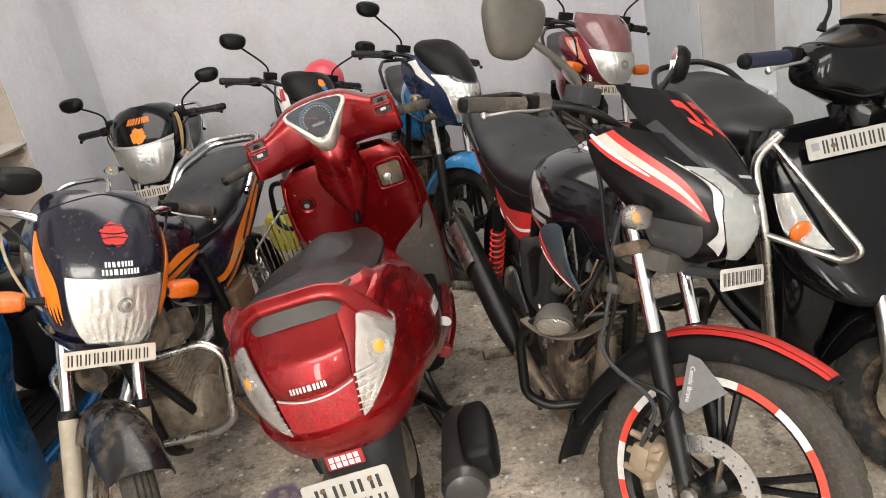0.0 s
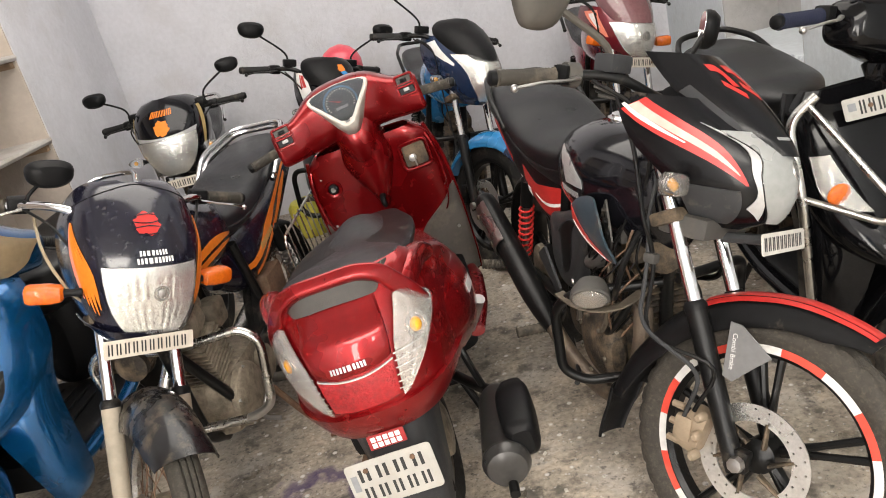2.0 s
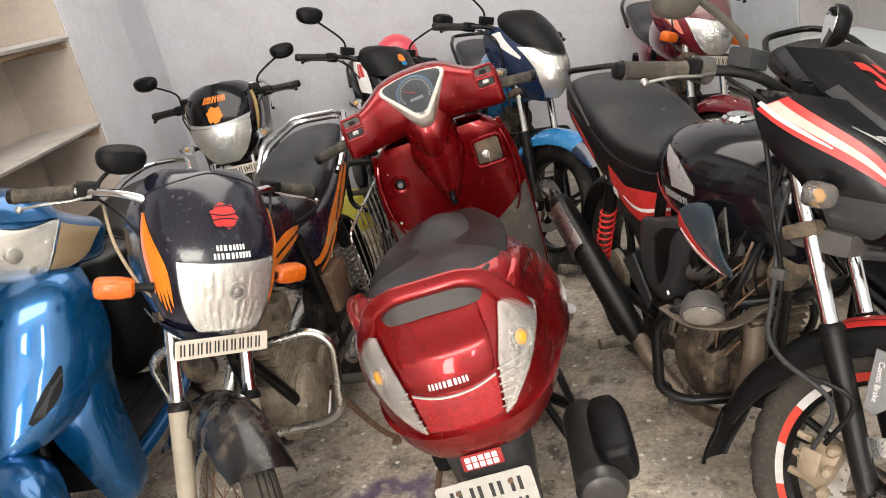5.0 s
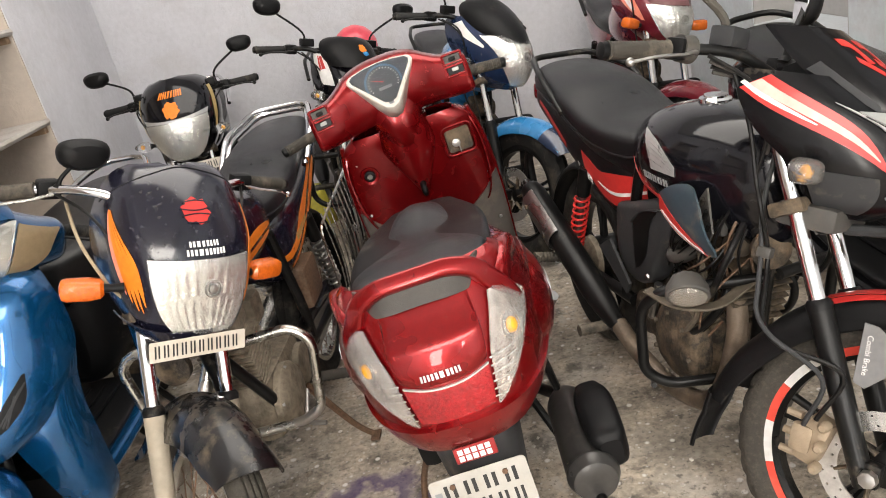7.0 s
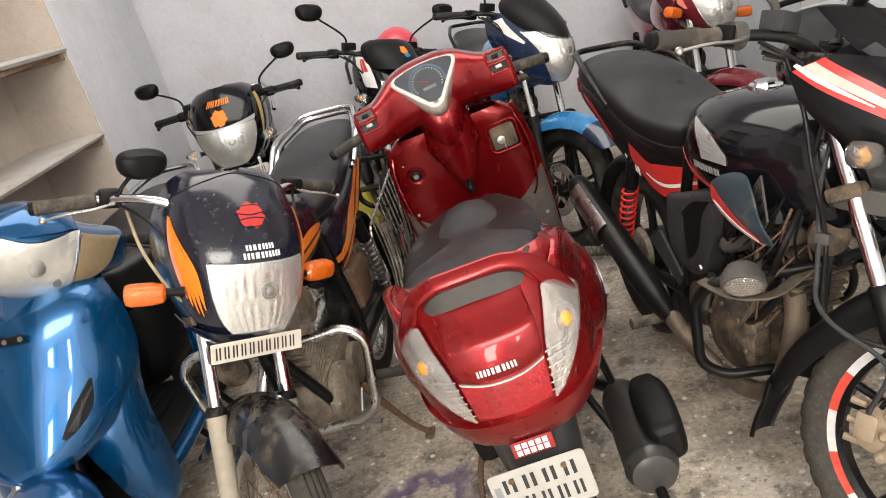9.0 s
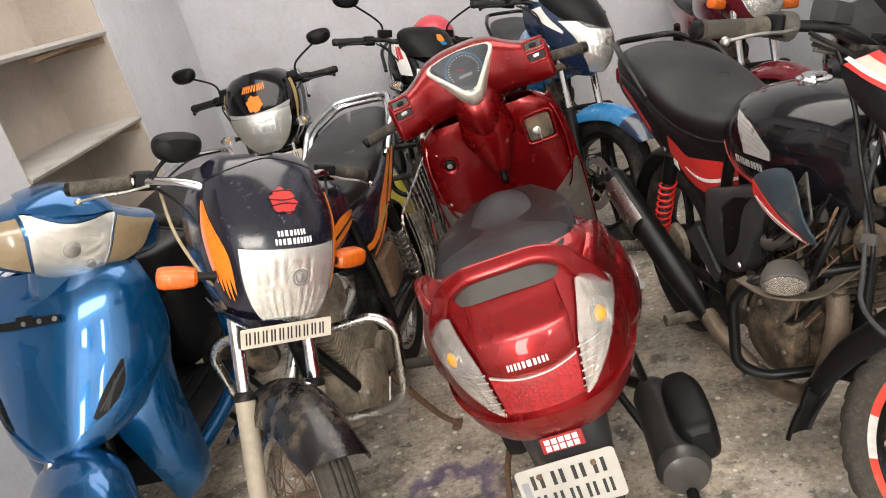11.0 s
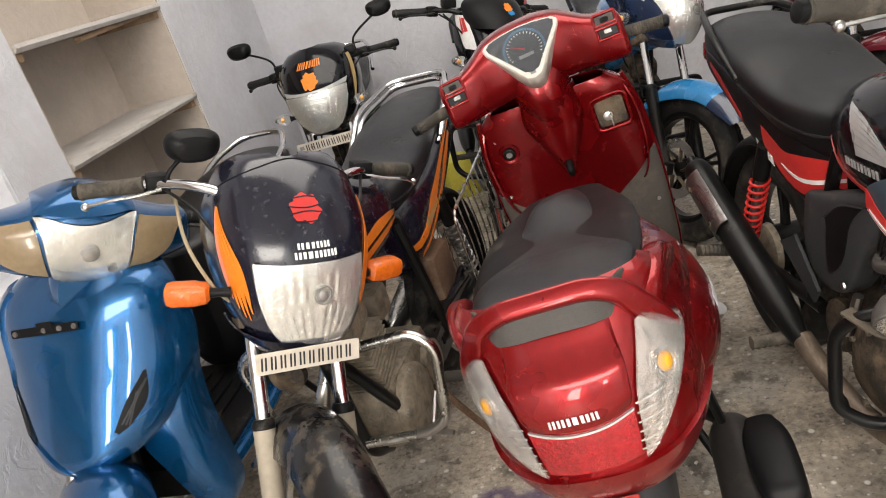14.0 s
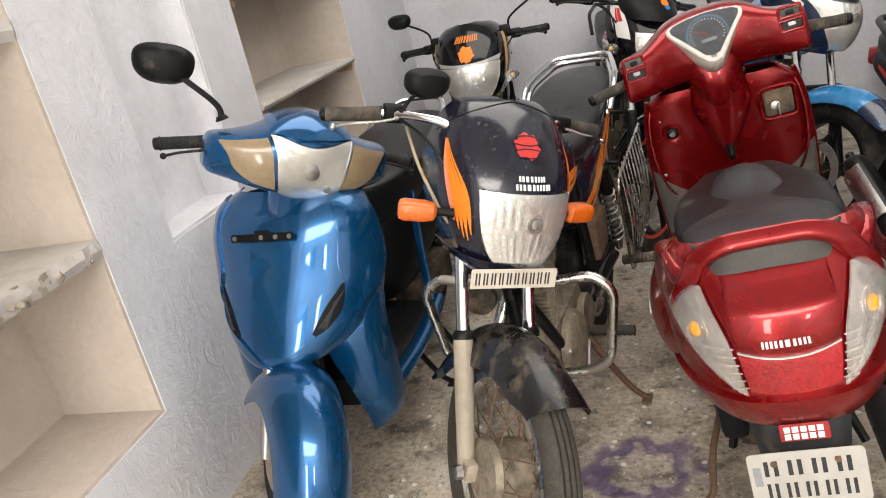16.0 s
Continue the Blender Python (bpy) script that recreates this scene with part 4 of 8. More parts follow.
def front_end(rig, R, hw, rim_r, rim_kind, brake, tread, leg=0.088, tape=False, tyre_mat=None, rim_mat=None, slider=None, upper=None, slider_top=0.34, hub_mat=None):
    put, wb, ax = rig.s, rig.wb, rig.axis
    c = Vector((wb, 0, R))
    wheel(rig, put, c, R, hw, rim_r, rim_kind, tyre_mat or RUBBER, rim_mat or MATTE_BLACK, brake, tread, tape, hub_mat)
    back = Vector((-0.032, 0, 0))
    for side in (-1, 1):
        y = Vector((0, side * leg, 0))
        foot = c + back + y - ax * 0.03
        put("fork_slider", tube([foot, c + back + y + ax * slider_top * 0.5, c + back + y + ax * slider_top], [0.021, 0.023, 0.024], 16, 3), slider or STEEL, None, "fork slider")
        put("fork_tube", tube([c + back + y + ax * (slider_top - 0.01), c + back + y + ax * 0.74], 0.0162, 16), upper or CHROME, None, "chromed fork tube")
        put("dust_seal", lathe([(0, 0.025), (0.012, 0.026), (0.022, 0.02)], c + back + y + ax * (slider_top - 0.006), ax, 16), PLASTIC)
        put("axle_nut", lathe([(0, 0.018), (0.016, 0.016), (0.018, 0.008)], c + y * 1.25 + back * 0.3, (0, side, 0), 8), STEEL)
        put("axle_clamp", block(tuple(c + y + back * 0.6), (0.05, 0.03, 0.05), 0.008), slider or STEEL)
    for s, t in ((0.52, 0.03), (0.71, 0.022)):
        put("triple_clamp", block(tuple(c + back * 1.3 + ax * s), (0.07, leg * 2 + 0.06, t), 0.008, Matrix.Rotation(radians(-26), 4, "Y")), ALLOY_DARK)
    put("steering_stem", tube([c + back * 2.4 + ax * 0.50, c + back * 2.4 + ax * 0.74], 0.024, 14), MATTE_BLACK)
    return c


def handlebar(rig, centre, rise, grip_in, grip_out, mat=None):
    """A bent tubular bar, the same on both sides."""
    c, g0, g1 = np.array(centre), np.array(grip_in), np.array(grip_out)
    k = np.array(rise)
    f = np.array([1, -1, 1])
    pts = [g1 * f, g0 * f, k * f, c + [0, -0.05, 0], c + [0, 0.05, 0], k, g0, g1]
    h = rig.s("handlebar", tube([tuple(p) for p in pts], 0.0112, 12, 6), mat or CHROME, None, "bent tubular handlebar")
    rig.s("bar_clamp", block(tuple(c + [0, 0, -0.012]), (0.04, 0.13, 0.04), 0.008), ALLOY_DARK, h)
    return h


def coil(a, b, r, turns, wire):
    a, b = np.array(a, float), np.array(b, float)
    d = b - a
    L = np.linalg.norm(d)
    d /= L
    s = np.cross(d, [0, 1, 0])
    s /= np.linalg.norm(s)
    u = np.cross(d, s)
    n = turns * 10
    return tube([tuple(a + d * L * i / n + r * (math.cos(2 * math.pi * i / 10) * s + math.sin(2 * math.pi * i / 10) * u)) for i in range(n + 1)], wire, 6, 1)


def shock(put, a, b, spring_mat, r=0.024, turns=9):
    sh = put("rear_shock", tube([a, b], 0.012, 12), STEEL, None, "rear shock absorber")
    a, b = np.array(a), np.array(b)
    put("spring", coil(tuple(a + (b - a) * 0.12), tuple(a + (b - a) * 0.72), r, turns, 0.0042), spring_mat, sh, "coil spring")
    put("shock_cap", tube([tuple(a + (b - a) * 0.72), tuple(b)], 0.022, 12), MATTE_BLACK, sh)


def engine(rig, metal, dark, cx=0.62, fins=9):
    """A single-cylinder engine: crankcase, round covers, finned barrel, head and carburettor."""
    put = rig.b
    e = put("engine", block((cx, 0, 0.33), (0.34, 0.17, 0.20), 0.045), dark, None, "dusty air-cooled single-cylinder engine")
    for side in (-1, 1):
        put("engine_cover", lathe([(0, 0.10), (0.02 * side, 0.10), (0.035 * side, 0.085), (0.042 * side, 0.03)], (cx + 0.08, side * 0.085, 0.33), (0, 1, 0), 28), metal, e, "round cast engine cover")
        put("engine_cover", lathe([(0, 0.065), (0.02 * side, 0.064), (0.028 * side, 0.05)], (cx - 0.10, side * 0.085, 0.33), (0, 1, 0), 24), metal, e)
        for k in range(5):
            a = 2 * math.pi * k / 5 + 0.3
            put("bolt", lathe([(0, 0.007), (0.008 * side, 0.006)], (cx + 0.08 + 0.092 * math.cos(a), side * 0.105, 0.33 + 0.092 * math.sin(a)), (0, 1, 0), 6), STEEL, e)
    up = Vector((0.28, 0, 0.96)).normalized()
    base = Vector((cx + 0.09, 0, 0.43))
    t = Matrix.Rotation(radians(16), 4, "Y")
    put("cylinder", block(tuple(base + up * 0.07), (0.10, 0.10, 0.16), 0.01, t), metal, e, "alloy cylinder")
    for i in range(fins):
        put("cooling_fin", block(tuple(base + up * (0.012 + 0.016 * i)), (0.135 - 0.002 * (i % 3), 0.145, 0.006), 0.002, t), metal, e)
    put("cylinder_head", block(tuple(base + up * 0.20), (0.12, 0.12, 0.07), 0.02, t), dark, e)
    put("spark_plug_lead", tube([tuple(base + up * 0.2 + Vector((0, -0.06, 0))), tuple(base + up * 0.24 + Vector((0.03, -0.09, 0.03))), (cx + 0.05, -0.04, 0.78)], 0.004, 6), MATTE_BLACK, e)
    put("carburettor", block((cx - 0.06, 0, 0.56), (0.09, 0.07, 0.09), 0.018), metal, e)
    return e


def frame_tubes(rig, mat):
    put = rig.b
    put("frame", joined(tube([(0.93, 0, 0.88), (0.80, 0, 0.80), (0.45, 0, 0.74), (0.10, 0, 0.76), (-0.25, 0, 0.80)], 0.019, 10),
                        tube([(0.92, 0, 0.82), (0.88, 0, 0.55), (0.84, 0, 0.30), (0.74, 0, 0.215)], 0.018, 10),
                        tube([(0.45, 0.09, 0.74), (0.38, 0.10, 0.45), (0.34, 0.09, 0.30)], 0.016, 8),
                        tube([(0.45, -0.09, 0.74), (0.38, -0.10, 0.45), (0.34, -0.09, 0.30)], 0.016, 8)), mat, None, "tubular frame")
    for side in (-1, 1):
        put("swingarm", tube([(0.40, side * 0.09, 0.32), (0.0, side * 0.10, 0.295)], 0.018, 10), mat)


def exhaust(rig, path, muffler, pipe_mat, muff_mat, r=0.045, shield=None):
    put = rig.b
    ex = put("exhaust_pipe", tube(path, 0.019 if shield is None else 0.025, 14), pipe_mat, None, "exhaust pipe")
    a, b = np.array(muffler[0]), np.array(muffler[1])
    pts = [tuple(a + (b - a) * k) for k in (0, 0.12, 0.3, 0.85, 0.97, 1.0)]
    mu = put("muffler", tube(pts, [0.022, r * 0.8, r, r, r * 0.85, r * 0.5], 20, 4), muff_mat, ex, "silencer")
    put("muffler_tip", tube([tuple(b), tuple(b + (b - a) * 0.04)], 0.014, 12), MATTE_BLACK, mu)
    if shield is not None:
        d = (b - a) / np.linalg.norm(b - a)
        rows = []
        for k in np.linspace(0.58, 0.90, 8):
            c = a + (b - a) * k
            s = np.cross(d, [0, 0, 1.0])
            s /= np.linalg.norm(s)
            u = np.cross(s, d)
            w = -s if s[1] > 0 else s
            rows.append([tuple(c + (r + 0.006) * (math.cos(t) * w + math.sin(t) * u)) for t in np.linspace(-0.9, 1.1, 9)])
        sh = put("heat_shield", shell(rows, 0.003), shield, mu, "perforated silver heat shield")
        for k in (0.63, 0.85):
            c = a + (b - a) * k + (r + 0.009) * w
            put("bolt", lathe([(0, 0.010), (0.004, 0.008)], tuple(c), tuple(w), 10), ALLOY_DARK, mu)
    return ex


def side_stand(rig, foot=(0.42, 0.24, 0.0), top=(0.52, 0.10, 0.28), mat=None):
    st = rig.b("side_stand", tube([top, tuple(np.array(top) * 0.3 + np.array(foot) * 0.7 + [0, -0.01, 0]), (foot[0], foot[1], foot[2] + 0.012)], [0.012, 0.010, 0.010], 8), mat or RUST, None, "rusty side stand")
    rig.b("stand_foot", block((foot[0], foot[1], foot[2] + 0.010), (0.05, 0.03, 0.008), 0.002), mat or RUST, st)


def foot_peg(rig, at, out, mat=None):
    a = np.array(at)
    b = a + np.array(out)
    n = 18
    pts = [tuple(a + (b - a) * k / n) for k in range(n + 1)]
    rig.b("foot_peg", tube(pts, [0.015 if k % 2 else 0.0175 for k in range(n + 1)], 12, 1), mat or GRIP, None, "ribbed rubber foot peg")


def rear_end(rig, R, hw, rim_r, rim_kind, spring_mat, tyre_mat=None, rim_mat=None, fender_mat=None):
    put = rig.b
    c = Vector((0, 0, R))
    wheel(rig, put, c, R, hw, rim_r, rim_kind, tyre_mat or RUBBER, rim_mat or MATTE_BLACK, "drum", "block")
    put("rear_mudguard", fender_mesh(c, R + 0.05, 75, 200, 0.075, 0.03), fender_mat or PLASTIC)
    for side in (-1, 1):
        shock(put, (0.02, side * 0.125, 0.33), (0.16, side * 0.125, 0.68), spring_mat)
    put("chain_case", tube([(0.02, 0.075, R + 0.035), (0.3, 0.075, 0.37), (0.46, 0.075, 0.36)], 0.028, 10, 4, 0.5), MATTE_BLACK)


def cable(put, pts, r=0.0038, mat=None):
    return put("cable", tube(pts, r, 7), mat or MATTE_BLACK, None, "black control cable")


def emblem(petals, rx, ry, depth=0.28, turn=0.0):
    """An uneven lobed outline, for stickers that show no plain form."""
    out = []
    for a in np.linspace(0, 2 * math.pi, petals * 12, endpoint=False):
        k = 1 - depth * (0.45 + 0.30 * math.sin(petals * a + turn) + 0.2 * math.sin((petals + 4) * a + 1.3) + 0.12 * math.sin((2 * petals + 1) * a + 0.5))
        out.append((k * rx * math.cos(a), k * ry * math.sin(a)))
    return out


# ---- motorcycles ----
def moto_body(rig, tank, seat, tail, tank_mat, seat_mat, tail_mat, rail_mat, rail=True, rail_z=0.90, cap=True):
    put = rig.b
    t = Surf("body", tank)
    tk = put("fuel_tank", t.solid(34, 40), tank_mat, None, "glossy painted fuel tank")
    if cap:
        top = t.point((t.lo + t.hi) / 2 - 0.02, 0)
        put("fuel_cap", lathe([(-0.01, 0.040), (0.006, 0.038), (0.010, 0.028), (0.014, 0.027), (0.016, 0.015)], tuple(top), (0.06, 0, 1), 24), CHROME, tk, "round chrome fuel cap")
    s = Surf("body", seat)
    se = put("seat", s.solid(40, 40), seat_mat, None, "long stepped black vinyl seat")
    put("seat_piping", tube([tuple(s.lift(u, 104, 0.001)) for u in np.linspace(s.lo + 0.05, s.hi - 0.05, 18)], 0.0035, 6, 2), seat_mat, se)
    put("seat_piping", tube([tuple(s.lift(u, -104, 0.001)) for u in np.linspace(s.lo + 0.05, s.hi - 0.05, 18)], 0.0035, 6, 2), seat_mat, se)
    ta = Surf("body", tail)
    put("tail_panel", ta.solid(30, 32), tail_mat, None, "painted side and tail panel")
    lo = tail[0]
    put("tail_lamp", block((lo[0] - 0.012, 0, lo[1]), (0.05, 0.12, 0.06), 0.015), LENS_RED, None, "red tail lamp")
    if rail:
        for k, z in enumerate((0, -0.018) if rail == "double" else (0,)):
            q = 0.012 * k
            put("grab_rail", bent([(0.06, 0.155 - q, rail_z - 0.09 + z), (-0.10, 0.16 - q, rail_z + z), (-0.33, 0.105 - q, rail_z + 0.035 + z), (-0.33, -0.105 + q, rail_z + 0.035 + z), (-0.10, -0.16 + q, rail_z + z), (0.06, -0.155 + q, rail_z - 0.09 + z)], 0.0105, 12, 0.05), rail_mat, None, "bent tubular grab rail")
    return t, s, ta


SEAT = [(-0.32, 0.885, 0.06, 0.02, 0.03, 2.4), (-0.27, 0.885, 0.105, 0.04, 0.05, 2.6), (-0.10, 0.875, 0.128, 0.045, 0.06, 2.7), (0.08, 0.85, 0.135, 0.045, 0.07, 2.7), (0.22, 0.815, 0.135, 0.04, 0.075, 2.7), (0.38, 0.80, 0.118, 0.04, 0.075, 2.6), (0.50, 0.80, 0.075, 0.03, 0.05, 2.4), (0.55, 0.80, 0.03, 0.015, 0.02, 2.2)]
TANK = [(0.40, 0.80, 0.05, 0.05, 0.05, 2.2), (0.46, 0.82, 0.105, 0.085, 0.09, 2.4), (0.58, 0.835, 0.145, 0.11, 0.12, 2.5), (0.74, 0.84, 0.15, 0.12, 0.13, 2.5), (0.88, 0.835, 0.115, 0.115, 0.13, 2.4), (0.96, 0.83, 0.065, 0.08, 0.10, 2.2), (0.985, 0.83, 0.02, 0.03, 0.04, 2.0)]
UB_SEAT = [(-0.32, 0.900, 0.07, 0.03, 0.04, 2.3), (-0.26, 0.900, 0.125, 0.05, 0.08, 2.3), (-0.12, 0.892, 0.150, 0.055, 0.10, 2.3), (0.04, 0.868, 0.158, 0.055, 0.11, 2.3), (0.16, 0.835, 0.158, 0.048, 0.115, 2.3), (0.27, 0.812, 0.150, 0.046, 0.12, 2.3), (0.40, 0.805, 0.128, 0.046, 0.13, 2.3), (0.50, 0.81, 0.085, 0.035, 0.10, 2.3), (0.55, 0.815, 0.03, 0.015, 0.03, 2.2)]
TAIL = [(-0.44, 0.82, 0.03, 0.03, 0.03, 2.4), (-0.38, 0.815, 0.08, 0.045, 0.05, 2.6), (-0.15, 0.79, 0.115, 0.06, 0.09, 2.8), (0.15, 0.72, 0.13, 0.09, 0.13, 2.8), (0.36, 0.69, 0.12, 0.10, 0.15, 2.8), (0.48, 0.68, 0.05, 0.06, 0.08, 2.4)]
PIPE = [(0.83, -0.03, 0.55), (0.89, -0.06, 0.44), (0.86, -0.09, 0.26), (0.68, -0.12, 0.19), (0.40, -0.14, 0.20), (0.18, -0.16, 0.24)]


def leg_guard(rig, pts, mat, r=0.0135):
    """A crash bar, one loop a side."""
    for side in (-1, 1):
        rig.b("leg_guard", bent([(f, side * l, z) for f, l, z in pts], r, 12, 0.06), mat, None, "tubular leg guard")


def lamp(put, surf, left, reflector_off=0.002, lens_off=0.013, lens=None, bulbs=1, parent=None):
    """A headlamp let into a cowl: faceted reflector, bulb and curved clear lens; left is the lens's edge on one side."""
    right = [(u, -v) for u, v in left]
    hl = put("headlamp", surf.flutes(right, left, 22, 44, reflector_off + 0.007, 0.0017), REFLECTOR, parent, "headlamp with a bright fluted reflector and clear lens", 10)
    # black bead drawn for the dark gap between lens and cowl
    put("lamp_seal", tube([tuple(surf.lift(u, v, 0.004)) for u, v in list(spline(left, 6)) + list(spline(right, 6))[::-1]] + [tuple(surf.lift(*left[0], 0.004))], 0.0028, 6, 1), PLASTIC, hl)
    put("lens", surf.ribbon(right, left, 16, 13, lens_off, 0.003), lens or LENS, hl, "clear curved headlamp lens")
    u = sum(p[0] for p in left) / len(left)
    q = left[0][0] * 0.62 + left[-1][0] * 0.38
    put("bulb_shade", lathe([(-0.004, 0.021), (0.001, 0.020), (0.001, 0.017), (-0.003, 0.016)], tuple(surf.lift(q, 4, reflector_off + 0.008)), tuple(surf.normal(q, 4)), 24, False), STEEL, hl)
    put("bulb", lathe([(-0.004, 0.012), (0.001, 0.011), (0.003, 0.005)], tuple(surf.lift(q, 4, reflector_off + 0.008)), tuple(surf.normal(q, 4)), 18), STEEL, hl)
    return hl


def hero_passion():
    r = Rig("motorcycle", -0.822, 2.808, -97.686, 0.535, 45.0, 1.235, 26, 0.09, "dusty blue-black commuter motorcycle with orange flame stickers and chrome guard", "motorcycle", "parked motorcycles")
    c = front_end(r, 0.30, 0.040, 0.232, "wire", "drum", "rib", tyre_mat=RUBBER_DUSTY, rim_mat=CHROME_OLD, slider=SLIDER_DUSTY, upper=CHROME, slider_top=0.30, hub_mat=ALLOY)
    s, b = r.s, r.b
    s("front_mudguard", fender_mesh(c, ([58, 75, 120, 168], [0.352, 0.345, 0.345, 0.35]), 58, 168, (0.074, 0.088), (0.05, 0.085, 0.10, 0.08, 0.04)), surface("dusty_black_mudguard", (0.006, 0.006, 0.007), 0.26, coat=0.15, dust=0.36, dust_scale=16, dust_colour=(0.24, 0.19, 0.13)), None, "black mudguard smeared with dried mud")
    for y in (-0.075, 0.075):
        s("mudguard_stay", bent([(c.x - 0.04, y, c.z + 0.02), (c.x - 0.20, y, c.z + 0.27)], 0.005, 6), STEEL)
    handlebar(r, (0.895, 0, 1.0), (0.86, 0.15, 1.035), (0.775, 0.245, 1.025), (0.72, 0.375, 1.0))
    grip_and_lever(r, s, (0.765, 0.255, 1.022), (0.715, 0.378, 1.0), True, GRIP, CHROME)
    grip_and_lever(r, s, (0.765, -0.255, 1.022), (0.715, -0.378, 1.0), True, GRIP, CHROME_OLD)
    mirror(s, (0.80, -0.215, 1.035), (0.80, -0.205, 1.06), (0.78, -0.155, 1.105), 0.118, (1, 0.1, -0.05))
    cow = Surf("cowl", [(0.715, 1.055, 0.095, 0.10, 2.3), (0.75, 1.075, 0.125, 0.14, 2.4), (0.82, 1.082, 0.158, 0.20, 2.4), (0.90, 1.075, 0.172, 0.22, 2.4), (0.96, 1.05, 0.17, 0.21, 2.4), (1.02, 1.005, 0.153, 0.17, 2.4), (1.06, 0.966, 0.134, 0.13, 2.4), (1.085, 0.936, 0.108, 0.095, 2.3), (1.098, 0.912, 0.075, 0.06, 2.2), (1.103, 0.900, 0.03, 0.03, 2.0)], middle=0.018)
    cw = s("headlamp_cowl", cow.sheet(0.715, 1.103, -96, 96, 40, 34), NAVY_PAINT, None, "dusty blue-black headlamp cowl")
    s("visor_edge", tube([tuple(cow.point(1.0 + 0.1 * math.cos(radians(v)) ** 0.6, v)) for v in np.linspace(-89, 89, 24)], 0.0015, 6, 2), PLASTIC, cw)
    lamp(s, cow, [(0.925, 34), (0.86, 33), (0.795, 29), (0.756, 21)], parent=None)
    s("lower_cowl", Surf("cowl", [(0.70, 1.06, 0.07, 0.10, 2.4), (0.735, 1.086, 0.10, 0.14, 2.4), (0.765, 1.09, 0.13, 0.18, 2.4)]).sheet(0.70, 0.765, -90, 90, 6, 24), NAVY_PAINT, cw)
    s("emblem_sticker", cow.blob(1.02, 2, emblem(6, 0.037, 0.036, 0.24)), RED_STICKER, cw, "red lotus-like sticker")
    for k, (u, w, h) in enumerate(((1.038, 7, 1.5), (1.026, 10, -2), (1.012, 9, 2), (1.000, 6, -1))):
        s("emblem_line", cow.ribbon([(u, 2 - w), (u + 0.004 * h / 2, 2), (u, 2 + w)], [(u - 0.0022, 2 - w), (u + 0.004 * h / 2 - 0.0022, 2), (u - 0.0022, 2 + w)], 10, 2, 0.0028, 0.0008), NAVY_PAINT, cw)
    lettering(s, "brand_bar", cow.bars(0.957, 3, 4, 0.070, 0.013, 0.22) + cow.bars(0.940, 4, 5, 0.092, 0.014, 0.2), WHITE_STICKER, cw)
    for sd in (-1, 1):
        for k in range(5):
            v1 = 58 - 4.0 * k
            zb = 0.795 + 0.016 * abs(k - 2.6)
            s("flame_sticker", cow.ribbon([(1.006, sd * (73 - 0.8 * k)), (0.93, sd * (v1 + 9.0)), (0.87, sd * (v1 + 4.0)), (zb, sd * (v1 + 0.2))], [(1.003, sd * (72.0 - 0.8 * k)), (0.925, sd * (v1 + 4.7)), (0.87, sd * (v1 - 0.3)), (zb, sd * (v1 - 0.3))], 16, 3, 0.0018 + 0.0002 * k), ORANGE if k else PALE_RED, cw, "orange flame stripe")
    plate(s, (1.102, 0, 0.735), (1, 0, 0.12), 0.218, 0.046, [10], PLATE_OLD, mark=False, bolts=False, r=0.003)
    for sd in (-1, 1):
        indicator(s, (1.0, sd * 0.13, 0.855), (0.985, sd * 0.178, 0.853), (0.088, 0.024, 0.026), LENS_AMBER)
    s("instrument_panel", block((0.90, 0, 1.02), (0.10, 0.20, 0.06), 0.02), PLASTIC)
    cable(s, [(0.80, -0.22, 1.02), (0.88, -0.17, 0.99), (0.93, -0.13, 0.93), (0.90, -0.05, 0.80)])
    cable(s, [(0.80, 0.22, 1.02), (0.90, 0.18, 0.98), (0.95, 0.13, 0.90), (0.90, 0.05, 0.78)])
    cable(s, [(0.80, -0.20, 1.0), (0.92, -0.20, 0.94), (0.98, -0.16, 0.86), (0.96, -0.08, 0.74), (1.1, -0.07, 0.5)], 0.004, surface("faded_cable_sleeve", (0.3, 0.24, 0.16), 0.8))
    engine(r, ALLOY, ALLOY)
    b("rocker_cover", block((0.74, 0.0, 0.66), (0.10, 0.11, 0.05), 0.018, Matrix.Rotation(radians(16), 4, "Y")), ALLOY, None, "dusty rocker cover")
    b("battery_box", block((0.28, 0.10, 0.50), (0.16, 0.06, 0.14), 0.012), RUST, None, "rusty battery box")
    b("chain_case", slab(round_rect(0.50, 0.11, 0.05), 0.03, Matrix.Translation((0.22, 0.10, 0.32)) @ Matrix.Rotation(radians(90), 4, "X"), 0.006), NAVY_PAINT, None, "black chain case")
    frame_tubes(r, MATTE_BLACK)
    b("engine_mount_strut", tube([(0.90, 0.03, 0.60), (0.74, 0.10, 0.30)], 0.016, 10), MATTE_BLACK)
    exhaust(r, PIPE, ((0.20, -0.16, 0.24), (-0.40, -0.17, 0.31)), CHROME_OLD, CHROME_OLD)
    leg_guard(r, [(0.87, 0.0, 0.595), (0.85, 0.215, 0.618), (0.85, 0.262, 0.575), (0.845, 0.232, 0.365), (0.845, 0.17, 0.330), (0.86, 0.01, 0.322)], CHROME_OLD)
    tank, seat, tail = moto_body(r, TANK, [(f, z + 0.015, w, u, d, e) for f, z, w, u, d, e in SEAT], TAIL, NAVY_PAINT, VINYL_DUSTY, NAVY_PAINT, CHROME, "double", 0.935)
